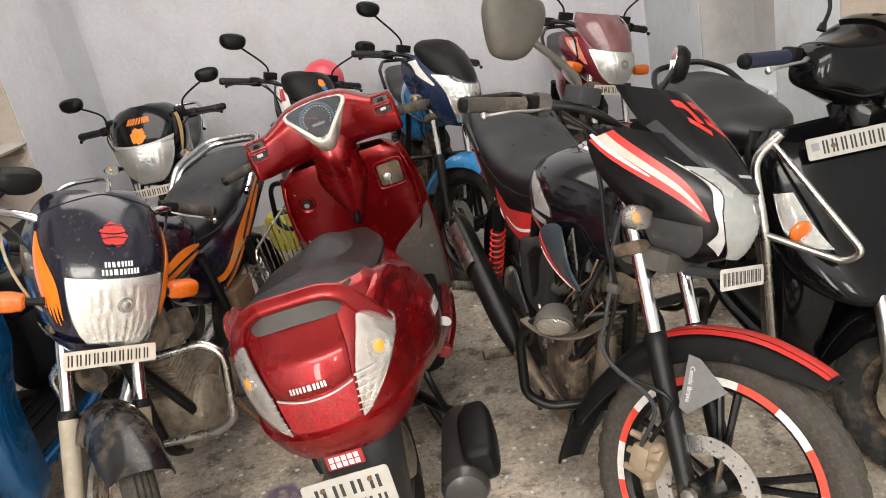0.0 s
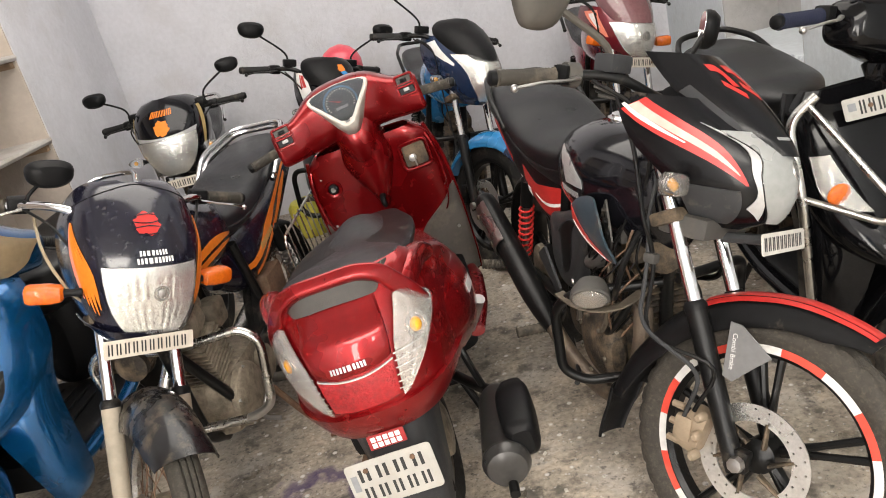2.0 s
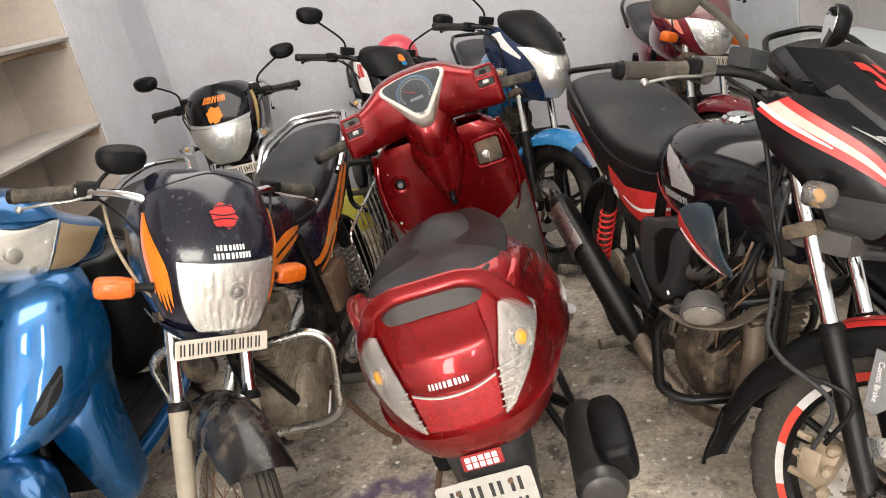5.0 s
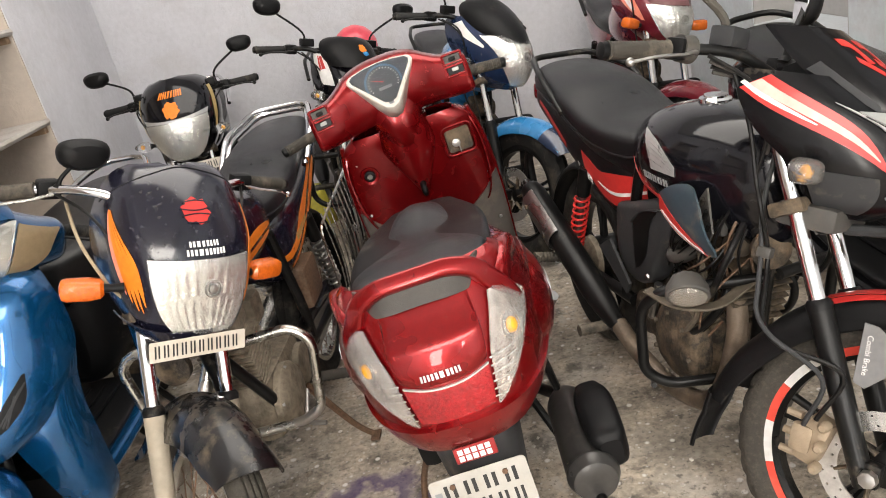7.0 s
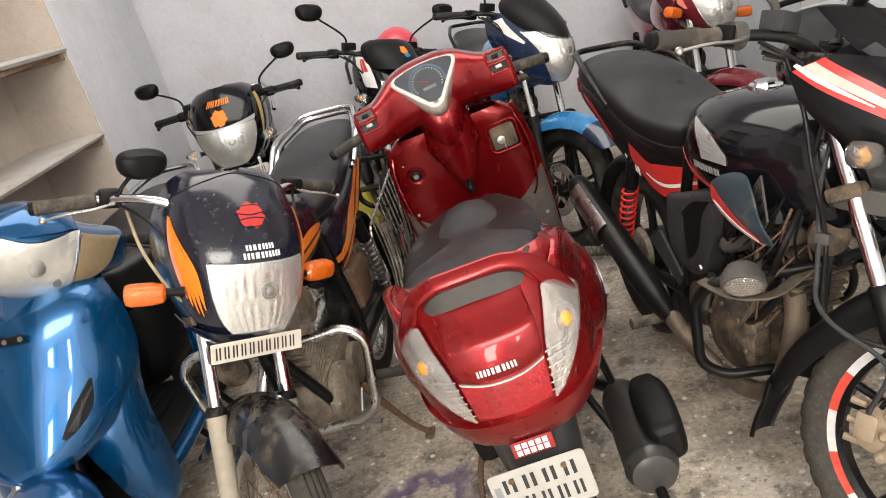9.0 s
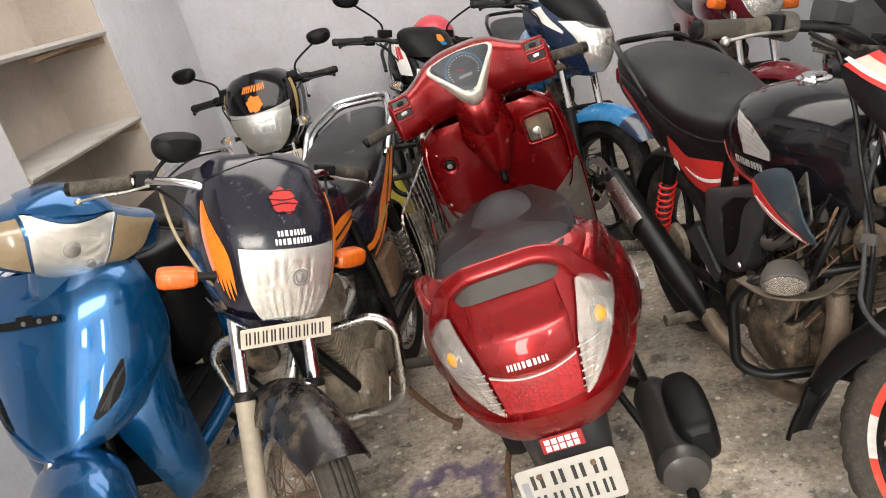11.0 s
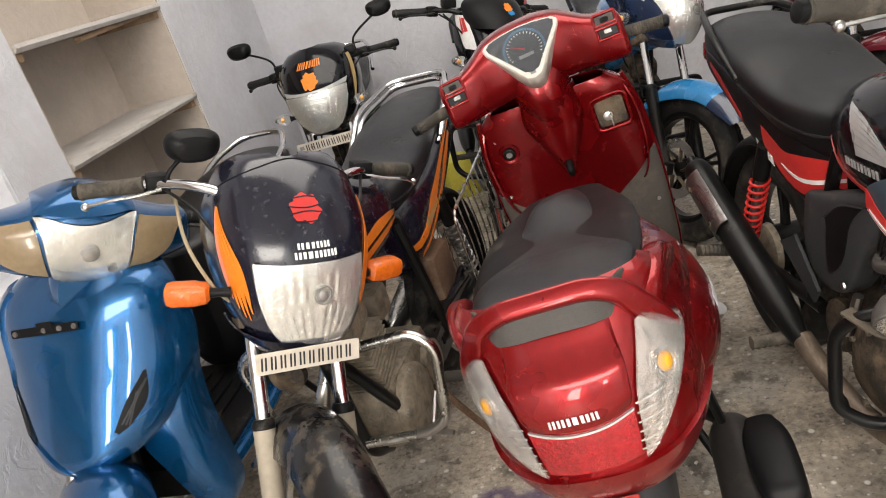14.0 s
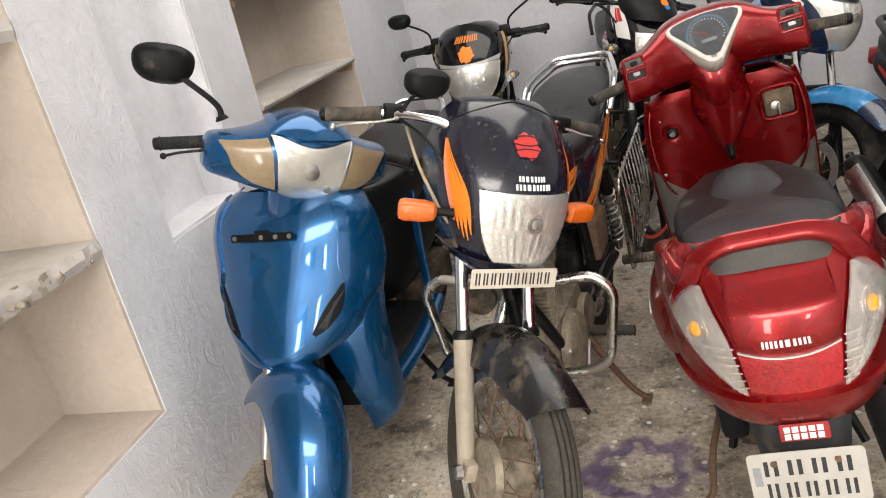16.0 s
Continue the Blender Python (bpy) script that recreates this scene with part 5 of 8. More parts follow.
    for sd in (-1, 1):
        b("tank_stripe", tank.ribbon([(0.93, sd * 118), (0.78, sd * 100), (0.62, sd * 98), (0.50, sd * 104)], [(0.93, sd * 112), (0.78, sd * 92), (0.62, sd * 91), (0.50, sd * 101)], 14, 2), ORANGE, None, "orange tank stripe")
        b("tank_stripe", tank.ribbon([(0.93, sd * 126), (0.78, sd * 112), (0.62, sd * 108), (0.52, sd * 112)], [(0.93, sd * 121), (0.78, sd * 104), (0.62, sd * 102), (0.52, sd * 110)], 14, 2), ORANGE)
        lettering(b, "brand_bar", tank.bars(0.80, sd * 72, 4, 0.07, 0.016, 0.25, along="u") + tank.bars(0.80, sd * 80, 5, 0.085, 0.016, 0.25, along="u"), WHITE_STICKER)
        b("side_stripe", tail.ribbon([(0.42, sd * 115), (0.20, sd * 95), (-0.20, sd * 70)], [(0.42, sd * 106), (0.20, sd * 84), (-0.20, sd * 62)], 14, 2), ORANGE, None, "orange side stripe")
        b("side_stripe", tail.ribbon([(0.36, sd * 128), (0.18, sd * 108), (-0.15, sd * 88)], [(0.36, sd * 120), (0.18, sd * 100), (-0.15, sd * 80)], 14, 2), ORANGE)
        lettering(b, "name_bar", tail.bars(0.25, sd * 96, 7, 0.14, 0.022, 0.3, along="u"), GOLD)
    rear_end(r, 0.30, 0.045, 0.232, "wire", STEEL, tyre_mat=RUBBER, rim_mat=CHROME_OLD)
    # wire sari guard beside the rear wheel, on the left
    b("saree_guard", bent([(-0.28, 0.19, 0.70), (0.26, 0.19, 0.66), (0.22, 0.20, 0.32), (-0.20, 0.20, 0.34), (-0.28, 0.19, 0.70)], 0.005, 8, 0.05), CHROME_OLD, None, "chromed wire saree guard")
    for k in range(9):
        f = -0.24 + 0.055 * k
        b("guard_wire", tube([(f, 0.19, 0.69), (f + 0.02, 0.215, 0.50), (f + 0.01, 0.20, 0.33)], 0.003, 6), CHROME_OLD)
    side_stand(r, (0.50, 0.25, 0.0), (0.56, 0.10, 0.27))
    foot_peg(r, (0.52, 0.10, 0.27), (0.0, 0.14, 0.0))
    foot_peg(r, (0.52, -0.10, 0.27), (0.0, -0.14, 0.0))
    foot_peg(r, (0.20, 0.17, 0.36), (0.02, 0.11, 0.02))
    b("kick_start", bent([(0.50, -0.10, 0.33), (0.44, -0.19, 0.36), (0.40, -0.20, 0.50), (0.40, -0.26, 0.51)], 0.010, 8), CHROME_OLD)
    b("gear_pedal", bent([(0.62, 0.12, 0.29), (0.75, 0.14, 0.26), (0.76, 0.20, 0.26)], 0.007, 8), STEEL)
    b("horn", lathe([(0, 0.02), (0.01, 0.045), (0.03, 0.045), (0.035, 0.03)], (0.95, -0.05, 0.62), (1, 0, 0), 20), ALLOY_DARK)
    return r


def unicorn():
    r = Rig("motorcycle", 0.228, 2.583, -81.3, 6.0, 34.0, 1.266, 26, 0.09, "black motorcycle with red and white stripes and disc brake", "motorcycle", "parked motorcycles")
    s, b = r.s, r.b
    c = front_end(r, 0.305, 0.040, 0.238, "split", "disc", "block", tape="both", tyre_mat=RUBBER_DUSTY, rim_mat=MATTE_BLACK, slider=MATTE_BLACK, upper=CHROME, slider_top=0.32)
    rad = ([54, 75, 100, 150, 185, 205], [0.366, 0.352, 0.345, 0.35, 0.385, 0.44])
    s("front_mudguard", fender_mesh(c, rad, 60, 178, (0.05, 0.075), (0.02, 0.05, 0.07, 0.06, 0.05)), PLASTIC, None, "black mudguard with red top stripes")
    s("mud_flap", fender_mesh(c, rad, 176, 198, (0.072, 0.05), 0.02), PLASTIC, None, "black plastic mud flap")
    for y0, y1 in ((-0.026, 0.026), (-0.048, -0.032), (0.032, 0.048)):
        rows = []
        for a in np.linspace(62, 122, 18):
            q = float(np.interp(a, *rad)) + 0.0016
            k = float(np.interp(a, [58, 122], [0.66, 1]))
            rows.append([(c.x + (q - 0.07 * (1 - math.sqrt(max(0, 1 - (y * k / 0.075) ** 2)))) * math.cos(radians(a)), y * k, c.z + (q - 0.07 * (1 - math.sqrt(max(0, 1 - (y * k / 0.075) ** 2)))) * math.sin(radians(a))) for y in np.linspace(y0, y1, 5)])
        s("mudguard_stripe", shell(rows, 0.0012), RED_STICKER, None, "red mudguard stripe")
    for sd in (-1, 1):
        m = facing((c.x - 0.040, sd * 0.096, c.z + 0.225), (0.1, sd, 0.05))
        q = 1 if sd < 0 else -1
        br = s("mudguard_bracket", slab([(q * -0.045, 0.062), (q * -0.020, 0.060), (q * 0.050, 0.010), (q * 0.020, -0.020), (q * -0.018, -0.062), (q * -0.040, -0.055)][::q], 0.004, m, 0.001), BRACKET_GREY, None, "grey mudguard bracket")
        if sd < 0:
            curve = bpy.data.curves.new("wording", "FONT")
            curve.body, curve.size, curve.align_x, curve.align_y = "Combi Brake", 0.0145, "CENTER", "CENTER"
            tmp = bpy.data.objects.new("wording", curve)
            scene.collection.objects.link(tmp)
            bpy.context.view_layer.update()
            me = tmp.evaluated_get(bpy.context.evaluated_depsgraph_get()).to_mesh()
            bm = bmesh.new()
            bm.from_mesh(me)
            scene.collection.objects.unlink(tmp)
            bm.transform(m @ Matrix.Translation((-0.027, 0.002, 0.0056)) @ Matrix.Rotation(radians(-86), 4, "Z"))
            s("wording", bm, WHITE_STICKER, br, "white brake wording")
    cal = Vector((c.x - 0.125, -0.075, c.z + 0.02))
    ca = s("brake_caliper", joined(block(tuple(cal), (0.05, 0.055, 0.10), 0.014, Matrix.Rotation(radians(12), 4, "Y")), block(tuple(cal + Vector((-0.02, -0.018, 0.0))), (0.045, 0.03, 0.06), 0.012)), BRASS, None, "dusty gold brake caliper")
    for dz in (-0.045, 0.0, 0.045):
        s("bolt", lathe([(0, 0.012), (-0.02, 0.011), (-0.026, 0.006)], tuple(cal + Vector((0.02, -0.025, dz))), (0, 1, 0), 10), BRASS, ca)
        s("bolt", lathe([(0, 0.009), (0, 0.009), (-0.03, 0.008)], tuple(cal + Vector((-0.03, -0.01, dz * 0.9))), (1, 0, 0), 8), BRASS, ca)
    s("brake_hose", tube([tuple(cal + Vector((0.0, -0.03, 0.05))), tuple(cal + Vector((0.03, -0.04, 0.16))), (1.056, -0.153, 0.513), (1.011, -0.14, 0.549), (0.994, -0.115, 0.593), (0.972, -0.085, 0.67), (0.956, -0.125, 0.76), (0.929, -0.118, 0.82), (0.90, -0.13, 0.92), (0.86, -0.16, 1.02)], 0.005, 8), MATTE_BLACK, None, "black brake hose")
    s("brake_hose", tube([tuple(cal + Vector((-0.02, -0.03, 0.03))), tuple(cal + Vector((0.0, -0.05, 0.14))), (1.044, -0.160, 0.525), (1.000, -0.148, 0.560), (0.982, -0.122, 0.60), (0.960, -0.092, 0.675), (0.94, -0.08, 0.76), (0.93, -0.05, 0.88)], 0.005, 8), PLASTIC_GREY, None, "dusty brake hose")
    s("hose_guide", block((0.968, -0.088, 0.672), (0.030, 0.026, 0.024), 0.006), PLASTIC_DIRTY)
    handlebar(r, (0.90, 0, 1.02), (0.85, 0.15, 1.055), (0.775, 0.245, 1.05), (0.71, 0.382, 1.03), MATTE_BLACK)
    grip_and_lever(r, s, (0.765, -0.262, 1.047), (0.707, -0.384, 1.03), True, GRIP, STEEL)
    grip_and_lever(r, s, (0.765, 0.262, 1.047), (0.707, 0.384, 1.03), True, GRIP, STEEL)
    s("brake_fluid_reservoir", block((0.83, -0.145, 1.085), (0.05, 0.075, 0.04), 0.006), PLASTIC_GREY, None, "dusty black fluid reservoir")
    s("throttle_collar", lathe([(0, 0.026), (0.03, 0.028), (0.035, 0.02)], (0.778, -0.245, 1.052), (0.35, 1, 0), 18), PLASTIC_DIRTY)
    mirror(s, (0.82, -0.165, 1.06), (0.82, -0.165, 1.12), (0.765, -0.335, 1.205), 0.155, (1, -0.15, 0.0), tall=0.85, mat=surface("dusty_brown_grey_housing", (0.075, 0.068, 0.058), 0.5, dust=0.3, dust_scale=16, dust_colour=(0.13, 0.115, 0.09)), stem=1.7, outline=[(0.50, 0.12), (0.47, 0.30), (0.30, 0.42), (-0.32, 0.46), (-0.50, 0.34), (-0.54, 0.08), (-0.34, -0.36), (-0.14, -0.46), (0.22, -0.40), (0.44, -0.10)])
    mirror(s, (0.82, 0.165, 1.06), (0.82, 0.175, 1.11), (0.79, 0.29, 1.20), 0.125, (1, 0.75, 0.0), tall=0.80, mat=PLASTIC, stem=1.5)
    cow = Surf("cowl", [(0.765, 1.12, 0.045, 0.09, 1.9), (0.80, 1.185, 0.085, 0.15, 1.8), (0.86, 1.207, 0.118, 0.20, 1.75), (0.92, 1.19, 0.145, 0.245, 1.75), (0.98, 1.13, 0.158, 0.225, 1.8), (1.03, 1.05, 0.155, 0.16, 1.9)])
    cw = s("headlamp_cowl", cow.sheet(0.765, 1.03, -100, 100, 28, 40), surface("satin_black_cowl", (0.005, 0.005, 0.006), 0.22, spec=0.3, dust=0.04, dust_scale=12), None, "black pointed headlamp cowl")
    vis = Surf("cowl", [(0.935, 1.205, 0.03, 0.05, 2.0), (0.97, 1.175, 0.070, 0.10, 1.9), (1.02, 1.125, 0.088, 0.13, 1.9), (1.07, 1.06, 0.092, 0.13, 1.9), (1.118, 0.985, 0.088, 0.11, 2.0)])
    vs = s("visor", vis.sheet(0.935, 1.118, -92, 92, 20, 30, 0.004), VISOR, None, "black pointed visor with red numerals")
    for sd in (-1, 1):
        s("visor_slash", vis.ribbon([(1.055, sd * 70), (0.985, sd * 58)], [(1.040, sd * 88), (0.972, sd * 66)], 8, 2, 0.006), PLASTIC_GREY, vs)
    for k, (v0, sl) in enumerate(((-28, 1), (-6, -1))):
        s("numeral_sticker", vis.ribbon([(1.098, v0 - 9), (1.094, v0 + 4), (1.058, v0 + 8)], [(1.086, v0 - 9), (1.082, v0 + 0), (1.058, v0 + 1)], 10, 2, 0.0055), RED_STICKER, vs, "faded red numeral")
        s("numeral_sticker", vis.ribbon([(1.068, v0 - 7), (1.045, v0 + 9)], [(1.058, v0 - 9), (1.036, v0 + 6)], 8, 2, 0.0055), RED_STICKER, vs)
    lettering(s, "brand_bar", vis.bars(0.965, -14, 5, 0.03, 0.007, 0.25, off=0.0055), SILVER, vs)
    lens_edge = [(0.968, 41), (0.93, 27), (0.885, 31), (0.84, 29), (0.80, 20)]
    hl = lamp(s, cow, lens_edge, 0.001, 0.011, LENS_GREY)
    for sd in (-1, 1):
        s("lamp_trim", cow.ribbon([(0.982, sd * 49), (0.94, sd * 33), (0.892, sd * 36), (0.85, sd * 35), (0.822, sd * 42)], [(0.968, sd * 41), (0.93, sd * 27), (0.885, sd * 31), (0.84, sd * 29), (0.80, sd * 28)], 18, 3, 0.006, 0.004), SILVER, hl, "silver lamp trim")
        s("cowl_stripe", cow.ribbon([(1.022, sd * 76), (0.985, sd * 59), (0.940, sd * 45), (0.868, sd * 40)], [(0.992, sd * 98), (0.950, sd * 78), (0.912, sd * 59), (0.868, sd * 42)], 18, 3), RED_STICKER, cw, "red cowl stripe")
        s("cowl_stripe", cow.ribbon([(1.012, sd * 82), (0.974, sd * 65), (0.931, sd * 50), (0.888, sd * 43.2)], [(1.001, sd * 91), (0.963, sd * 71), (0.923, sd * 54), (0.886, sd * 43.8)], 18, 2, 0.003), STICKER_PINK, cw, "white cowl stripe")
        s("cowl_stripe", cow.ribbon([(1.008, sd * 94), (0.972, sd * 76), (0.940, sd * 63)], [(1.002, sd * 97), (0.966, sd * 79), (0.938, sd * 64)], 12, 2, 0.003), WHITE_STICKER, cw)
        s("lower_cheek", cow.ribbon([(0.855, sd * 46), (0.82, sd * 46), (0.78, sd * 50)], [(0.855, sd * 92), (0.82, sd * 92), (0.78, sd * 92)], 10, 8, 0.003, 0.004), PLASTIC_GREY, cw, "grey lower cowl cheek")
        indicator(s, (1.03, sd * 0.12, 0.862), (1.035, sd * 0.146, 0.858), (0.085, 0.025, 0.032), LENS_MILKY, PLASTIC_GREY, "drop")
    plate(s, (1.205, 0.015, 0.757), (1, 0.0, 0.25), 0.20, 0.045, [10], PLATE_DUSTY, mark=False, bolts=False)
    s("plate_arm", tube([(1.08, 0, 0.74), (1.2, 0.01, 0.757)], 0.012, 8), PLASTIC_GREY)
    s("headlamp_bracket", block((1.03, 0, 0.76), (0.12, 0.19, 0.05), 0.015), PLASTIC_DIRTY)
    s("instrument_panel", block((0.965, 0, 1.04), (0.10, 0.16, 0.05), 0.02, Matrix.Rotation(radians(-25), 4, "Y")), PLASTIC)
    for k in range(4):
        cable(s, [(0.82, -0.20 + 0.01 * k, 1.045 - 0.01 * k), (0.90, -0.15 + 0.02 * k, 1.0), (0.92, -0.09 + 0.02 * k, 0.93), (0.90, -0.05 + 0.02 * k, 0.80)], 0.0045, PLASTIC_DIRTY if k % 2 else MATTE_BLACK)
    cable(s, [(0.82, 0.2, 1.04), (0.92, 0.16, 0.98), (0.94, 0.10, 0.90), (0.90, 0.04, 0.78)])
    engine(r, ALLOY_DARK, ALLOY_DARK, 0.60)
    frame_tubes(r, MATTE_BLACK)
    exhaust(r, [(0.80, -0.03, 0.55), (0.88, -0.07, 0.42), (0.84, -0.10, 0.24), (0.70, -0.13, 0.20), (0.55, -0.16, 0.24), (0.46, -0.175, 0.29)], ((0.47, -0.18, 0.285), (-0.14, -0.215, 0.555)), PIPE_BROWN, MATTE_BLACK, 0.043, SHIELD_STEEL)
    leg_guard(r, [(0.90, 0.02, 0.575), (0.83, 0.235, 0.56), (0.78, 0.265, 0.50), (0.775, 0.255, 0.32), (0.80, 0.20, 0.285), (0.86, 0.02, 0.30)], MATTE_BLACK)
    fog_at = facing((0.905, -0.212, 0.578), (0.80, -0.42, -0.30))
    flat = fog_at @ Matrix.Diagonal((1.12, 0.74, 1, 1))
    fog = b("fog_lamp", lathe([(-0.060, 0.012), (-0.052, 0.030), (-0.020, 0.042), (0.006, 0.044), (0.010, 0.041)], (0, 0, 0), (0, 0, 1), 26), PLASTIC_DIRTY, None, "small oval fog lamp on the guard")
    fog.data.transform(flat)
    for piece, prof, mat in (("fog_reflector", [(0.0105, 0.036), (0.0115, 0.035)], REFLECTOR), ("fog_lens", [(0.012, 0.038), (0.017, 0.032), (0.020, 0.012)], LENS_MILKY)):
        b(piece, lathe(prof, (0, 0, 0), (0, 0, 1), 26), mat, fog).data.transform(flat)
    b("fog_bracket", strap([(0.80, -0.255, 0.555), (0.875, -0.225, 0.535), (0.92, -0.15, 0.535), (0.89, -0.03, 0.575)], 0.030, 0.006, 0.002, 0.04), MUD_GREY, None, "mud-caked lamp bracket")
    b("clutch_cover", Surf("body", [(0.60, 0.33, 0.02, 0.05, 0.05, 2.2), (0.62, 0.33, 0.035, 0.085, 0.085, 2.2), (0.70, 0.33, 0.042, 0.10, 0.10, 2.2), (0.78, 0.335, 0.034, 0.085, 0.085, 2.2), (0.80, 0.335, 0.02, 0.05, 0.05, 2.2)], middle=-0.105).solid(18, 24), ALLOY_DARK, None, "dusty clutch cover")
    for k in range(7):
        t = 2 * math.pi * k / 7
        b("cover_bolt", lathe([(0, 0.007), (-0.007, 0.006), (-0.008, 0.003)], (0.70 + 0.088 * math.cos(t), -0.138, 0.33 + 0.088 * math.sin(t)), (0, 1, 0), 8), MUD_GREY)
    b("oil_pipe", bent([(0.76, -0.10, 0.62), (0.84, -0.13, 0.57), (0.82, -0.14, 0.46), (0.76, -0.13, 0.40)], 0.007, 8, 0.03), MUD_GREY, None, "dusty oil pipe")
    b("coil_bracket", block((0.86, -0.06, 0.66), (0.05, 0.05, 0.07), 0.012, Matrix.Rotation(radians(20), 4, "Y")), MUD_GREY, None, "muddy ignition coil")
    b("horn", lathe([(-0.01, 0.02), (0.0, 0.042), (0.018, 0.044), (0.024, 0.036), (0.026, 0.012)], (0.93, -0.03, 0.66), (1, -0.3, 0.1), 22), ALLOY_DARK, None, "round black horn")
    b("radiator_rib", joined(*[block((0.79 + 0.006 * k, 0, 0.455 + 0.020 * k), (0.13, 0.145, 0.005), 0.002, Matrix.Rotation(radians(16), 4, "Y")) for k in range(8)]), ALLOY_DARK, None, "dust-filled cylinder fins")
    rng_w = random.Random(5)
    for k in range(6):
        z0, z1 = rng_w.uniform(0.66, 0.84), rng_w.uniform(0.36, 0.56)
        b("loose_wire", tube([(0.88, rng_w.uniform(-0.10, 0.08), z0), (0.84 + rng_w.uniform(-0.03, 0.05), -0.13 + rng_w.uniform(-0.02, 0.03), (z0 + z1) / 2), (0.74 + rng_w.uniform(-0.06, 0.06), -0.12, z1)], rng_w.uniform(0.002, 0.0034), 6), (MATTE_BLACK, RUST, MATTE_BLACK)[k % 3])
    tank, seat, tail = moto_body(r, [(f - 0.008, z - 0.018, w * 1.04, u + 0.004, d + (0.045 if f > 0.44 else 0.01), e - 0.25) for f, z, w, u, d, e in TANK], UB_SEAT, TAIL, BLACK_PAINT, VINYL, PLASTIC, MATTE_BLACK, True, 0.925)
    for sd in (-1, 1):
        # wing emblem of plain feathers
        for k in range(6):
            b("wing_feather", tank.ribbon([(0.575 + 0.012 * k, sd * (58 + 6.5 * k)), (0.665 + 0.004 * k, sd * (71 + 4.2 * k)), (0.745, sd * (90 + 1.0 * k))], [(0.582 + 0.012 * k, sd * (64 + 6.5 * k)), (0.672 + 0.004 * k, sd * (75 + 4.2 * k)), (0.747, sd * (91 + 1.0 * k))], 10, 2, 0.002), SILVER, None, "silver wing emblem")
        lettering(b, "brand_bar", tank.bars(0.655, sd * 104, 5, 0.13, 0.018, 0.25, along="u"), SILVER)
        b("tank_stripe", tank.ribbon([(0.44, sd * 96), (0.52, sd * 112), (0.66, sd * 124)], [(0.43, sd * 104), (0.52, sd * 122), (0.66, sd * 130)], 12, 2), RED_STICKER, None, "red tank edge stripe")
        b("tail_stripe", tail.ribbon([(0.45, sd * 78), (0.30, sd * 90), (0.14, sd * 88)], [(0.45, sd * 116), (0.30, sd * 116), (0.16, sd * 100)], 12, 4), RED_STICKER, None, "red side panel graphic")
        b("tail_stripe", tail.ribbon([(0.45, sd * 94), (0.34, sd * 100), (0.26, sd * 99)], [(0.45, sd * 98), (0.34, sd * 103), (0.26, sd * 100)], 12, 2, 0.003), WHITE_STICKER)
        lettering(b, "name_bar", tail.bars(0.16, sd * 108, 5, 0.11, 0.026, 0.3, along="u", off=0.003), WHITE_STICKER)
        b("tail_stripe", tail.ribbon([(0.0, sd * 98), (-0.30, sd * 84)], [(0.0, sd * 108), (-0.30, sd * 90)], 10, 2), RED_STICKER)
        sh = Surf("body", [(0.66, 0.735, 0.155, 0.06, 0.08, 2.6), (0.70, 0.74, 0.168, 0.09, 0.12, 2.6), (0.78, 0.745, 0.174, 0.10, 0.15, 2.6), (0.875, 0.75, 0.166, 0.11, 0.16, 2.6), (0.93, 0.745, 0.150, 0.10, 0.16, 2.6)], middle=0.0)
        sr = b("tank_shroud", sh.ribbon([(0.70, sd * 86), (0.765, sd * 70), (0.825, sd * 66), (0.865, sd * 84), (0.902, sd * 116)], [(0.705, sd * 98), (0.77, sd * 109), (0.82, sd * 117), (0.872, sd * 127), (0.898, sd * 124)], 20, 12, 0.0, 0.006), BLUE_GREY, None, "blue-grey tank shroud with red stripes")
        b("shroud_stripe", sh.ribbon([(0.702, sd * 87), (0.78, sd * 98), (0.865, sd * 117)], [(0.705, sd * 98), (0.78, sd * 111), (0.872, sd * 126)], 16, 4, 0.003), RED_STICKER, sr, "red shroud stripe")
        b("shroud_stripe", sh.ribbon([(0.722, sd * 97), (0.78, sd * 105), (0.865, sd * 120)], [(0.722, sd * 98.5), (0.78, sd * 107.5), (0.868, sd * 122.5)], 16, 2, 0.0045), WHITE_STICKER, sr)
        b("shroud_stripe", sh.ribbon([(0.705, sd * 98.5), (0.78, sd * 112), (0.872, sd * 127)], [(0.703, sd * 101), (0.78, sd * 115), (0.868, sd * 129.5)], 16, 2, 0.001), WHITE_STICKER, sr)
        grille = b("shroud_grille", shell([[(0.796 + 0.043 * u + (0.063 - 0.020 * u) * v, sd * (0.128 + 0.012 * v), 0.742 - 0.091 * u + (0.057 - 0.010 * u) * v) for v in (0, 0.5, 1)] for u in (0, 0.5, 1)], 0.005), PLASTIC_DIRTY, sr, "dusty grey shroud grille")
        # solid black bars laid on for the dark inside open slots
        for k in range(3):
            b("grille_slot_mark", tube([(0.836 + 0.012 * k, sd * 0.139, 0.752 - 0.026 * k), (0.850 + 0.012 * k, sd * 0.141, 0.772 - 0.026 * k)], 0.006, 8), MATTE_BLACK, sr)
        cover = Surf("body", [(0.34, 0.58, 0.015, 0.03, 0.04, 2.6), (0.38, 0.555, 0.032, 0.075, 0.10, 4.5), (0.46, 0.545, 0.038, 0.105, 0.125, 4.8), (0.56, 0.57, 0.040, 0.115, 0.12, 4.8), (0.64, 0.645, 0.034, 0.055, 0.06, 4.0), (0.67, 0.655, 0.01, 0.02, 0.03, 2.4)], middle=sd * 0.097)
        sc = b("side_cover", cover.solid(24, 28), PLASTIC_GREY, None, "dark grey angular side cover")
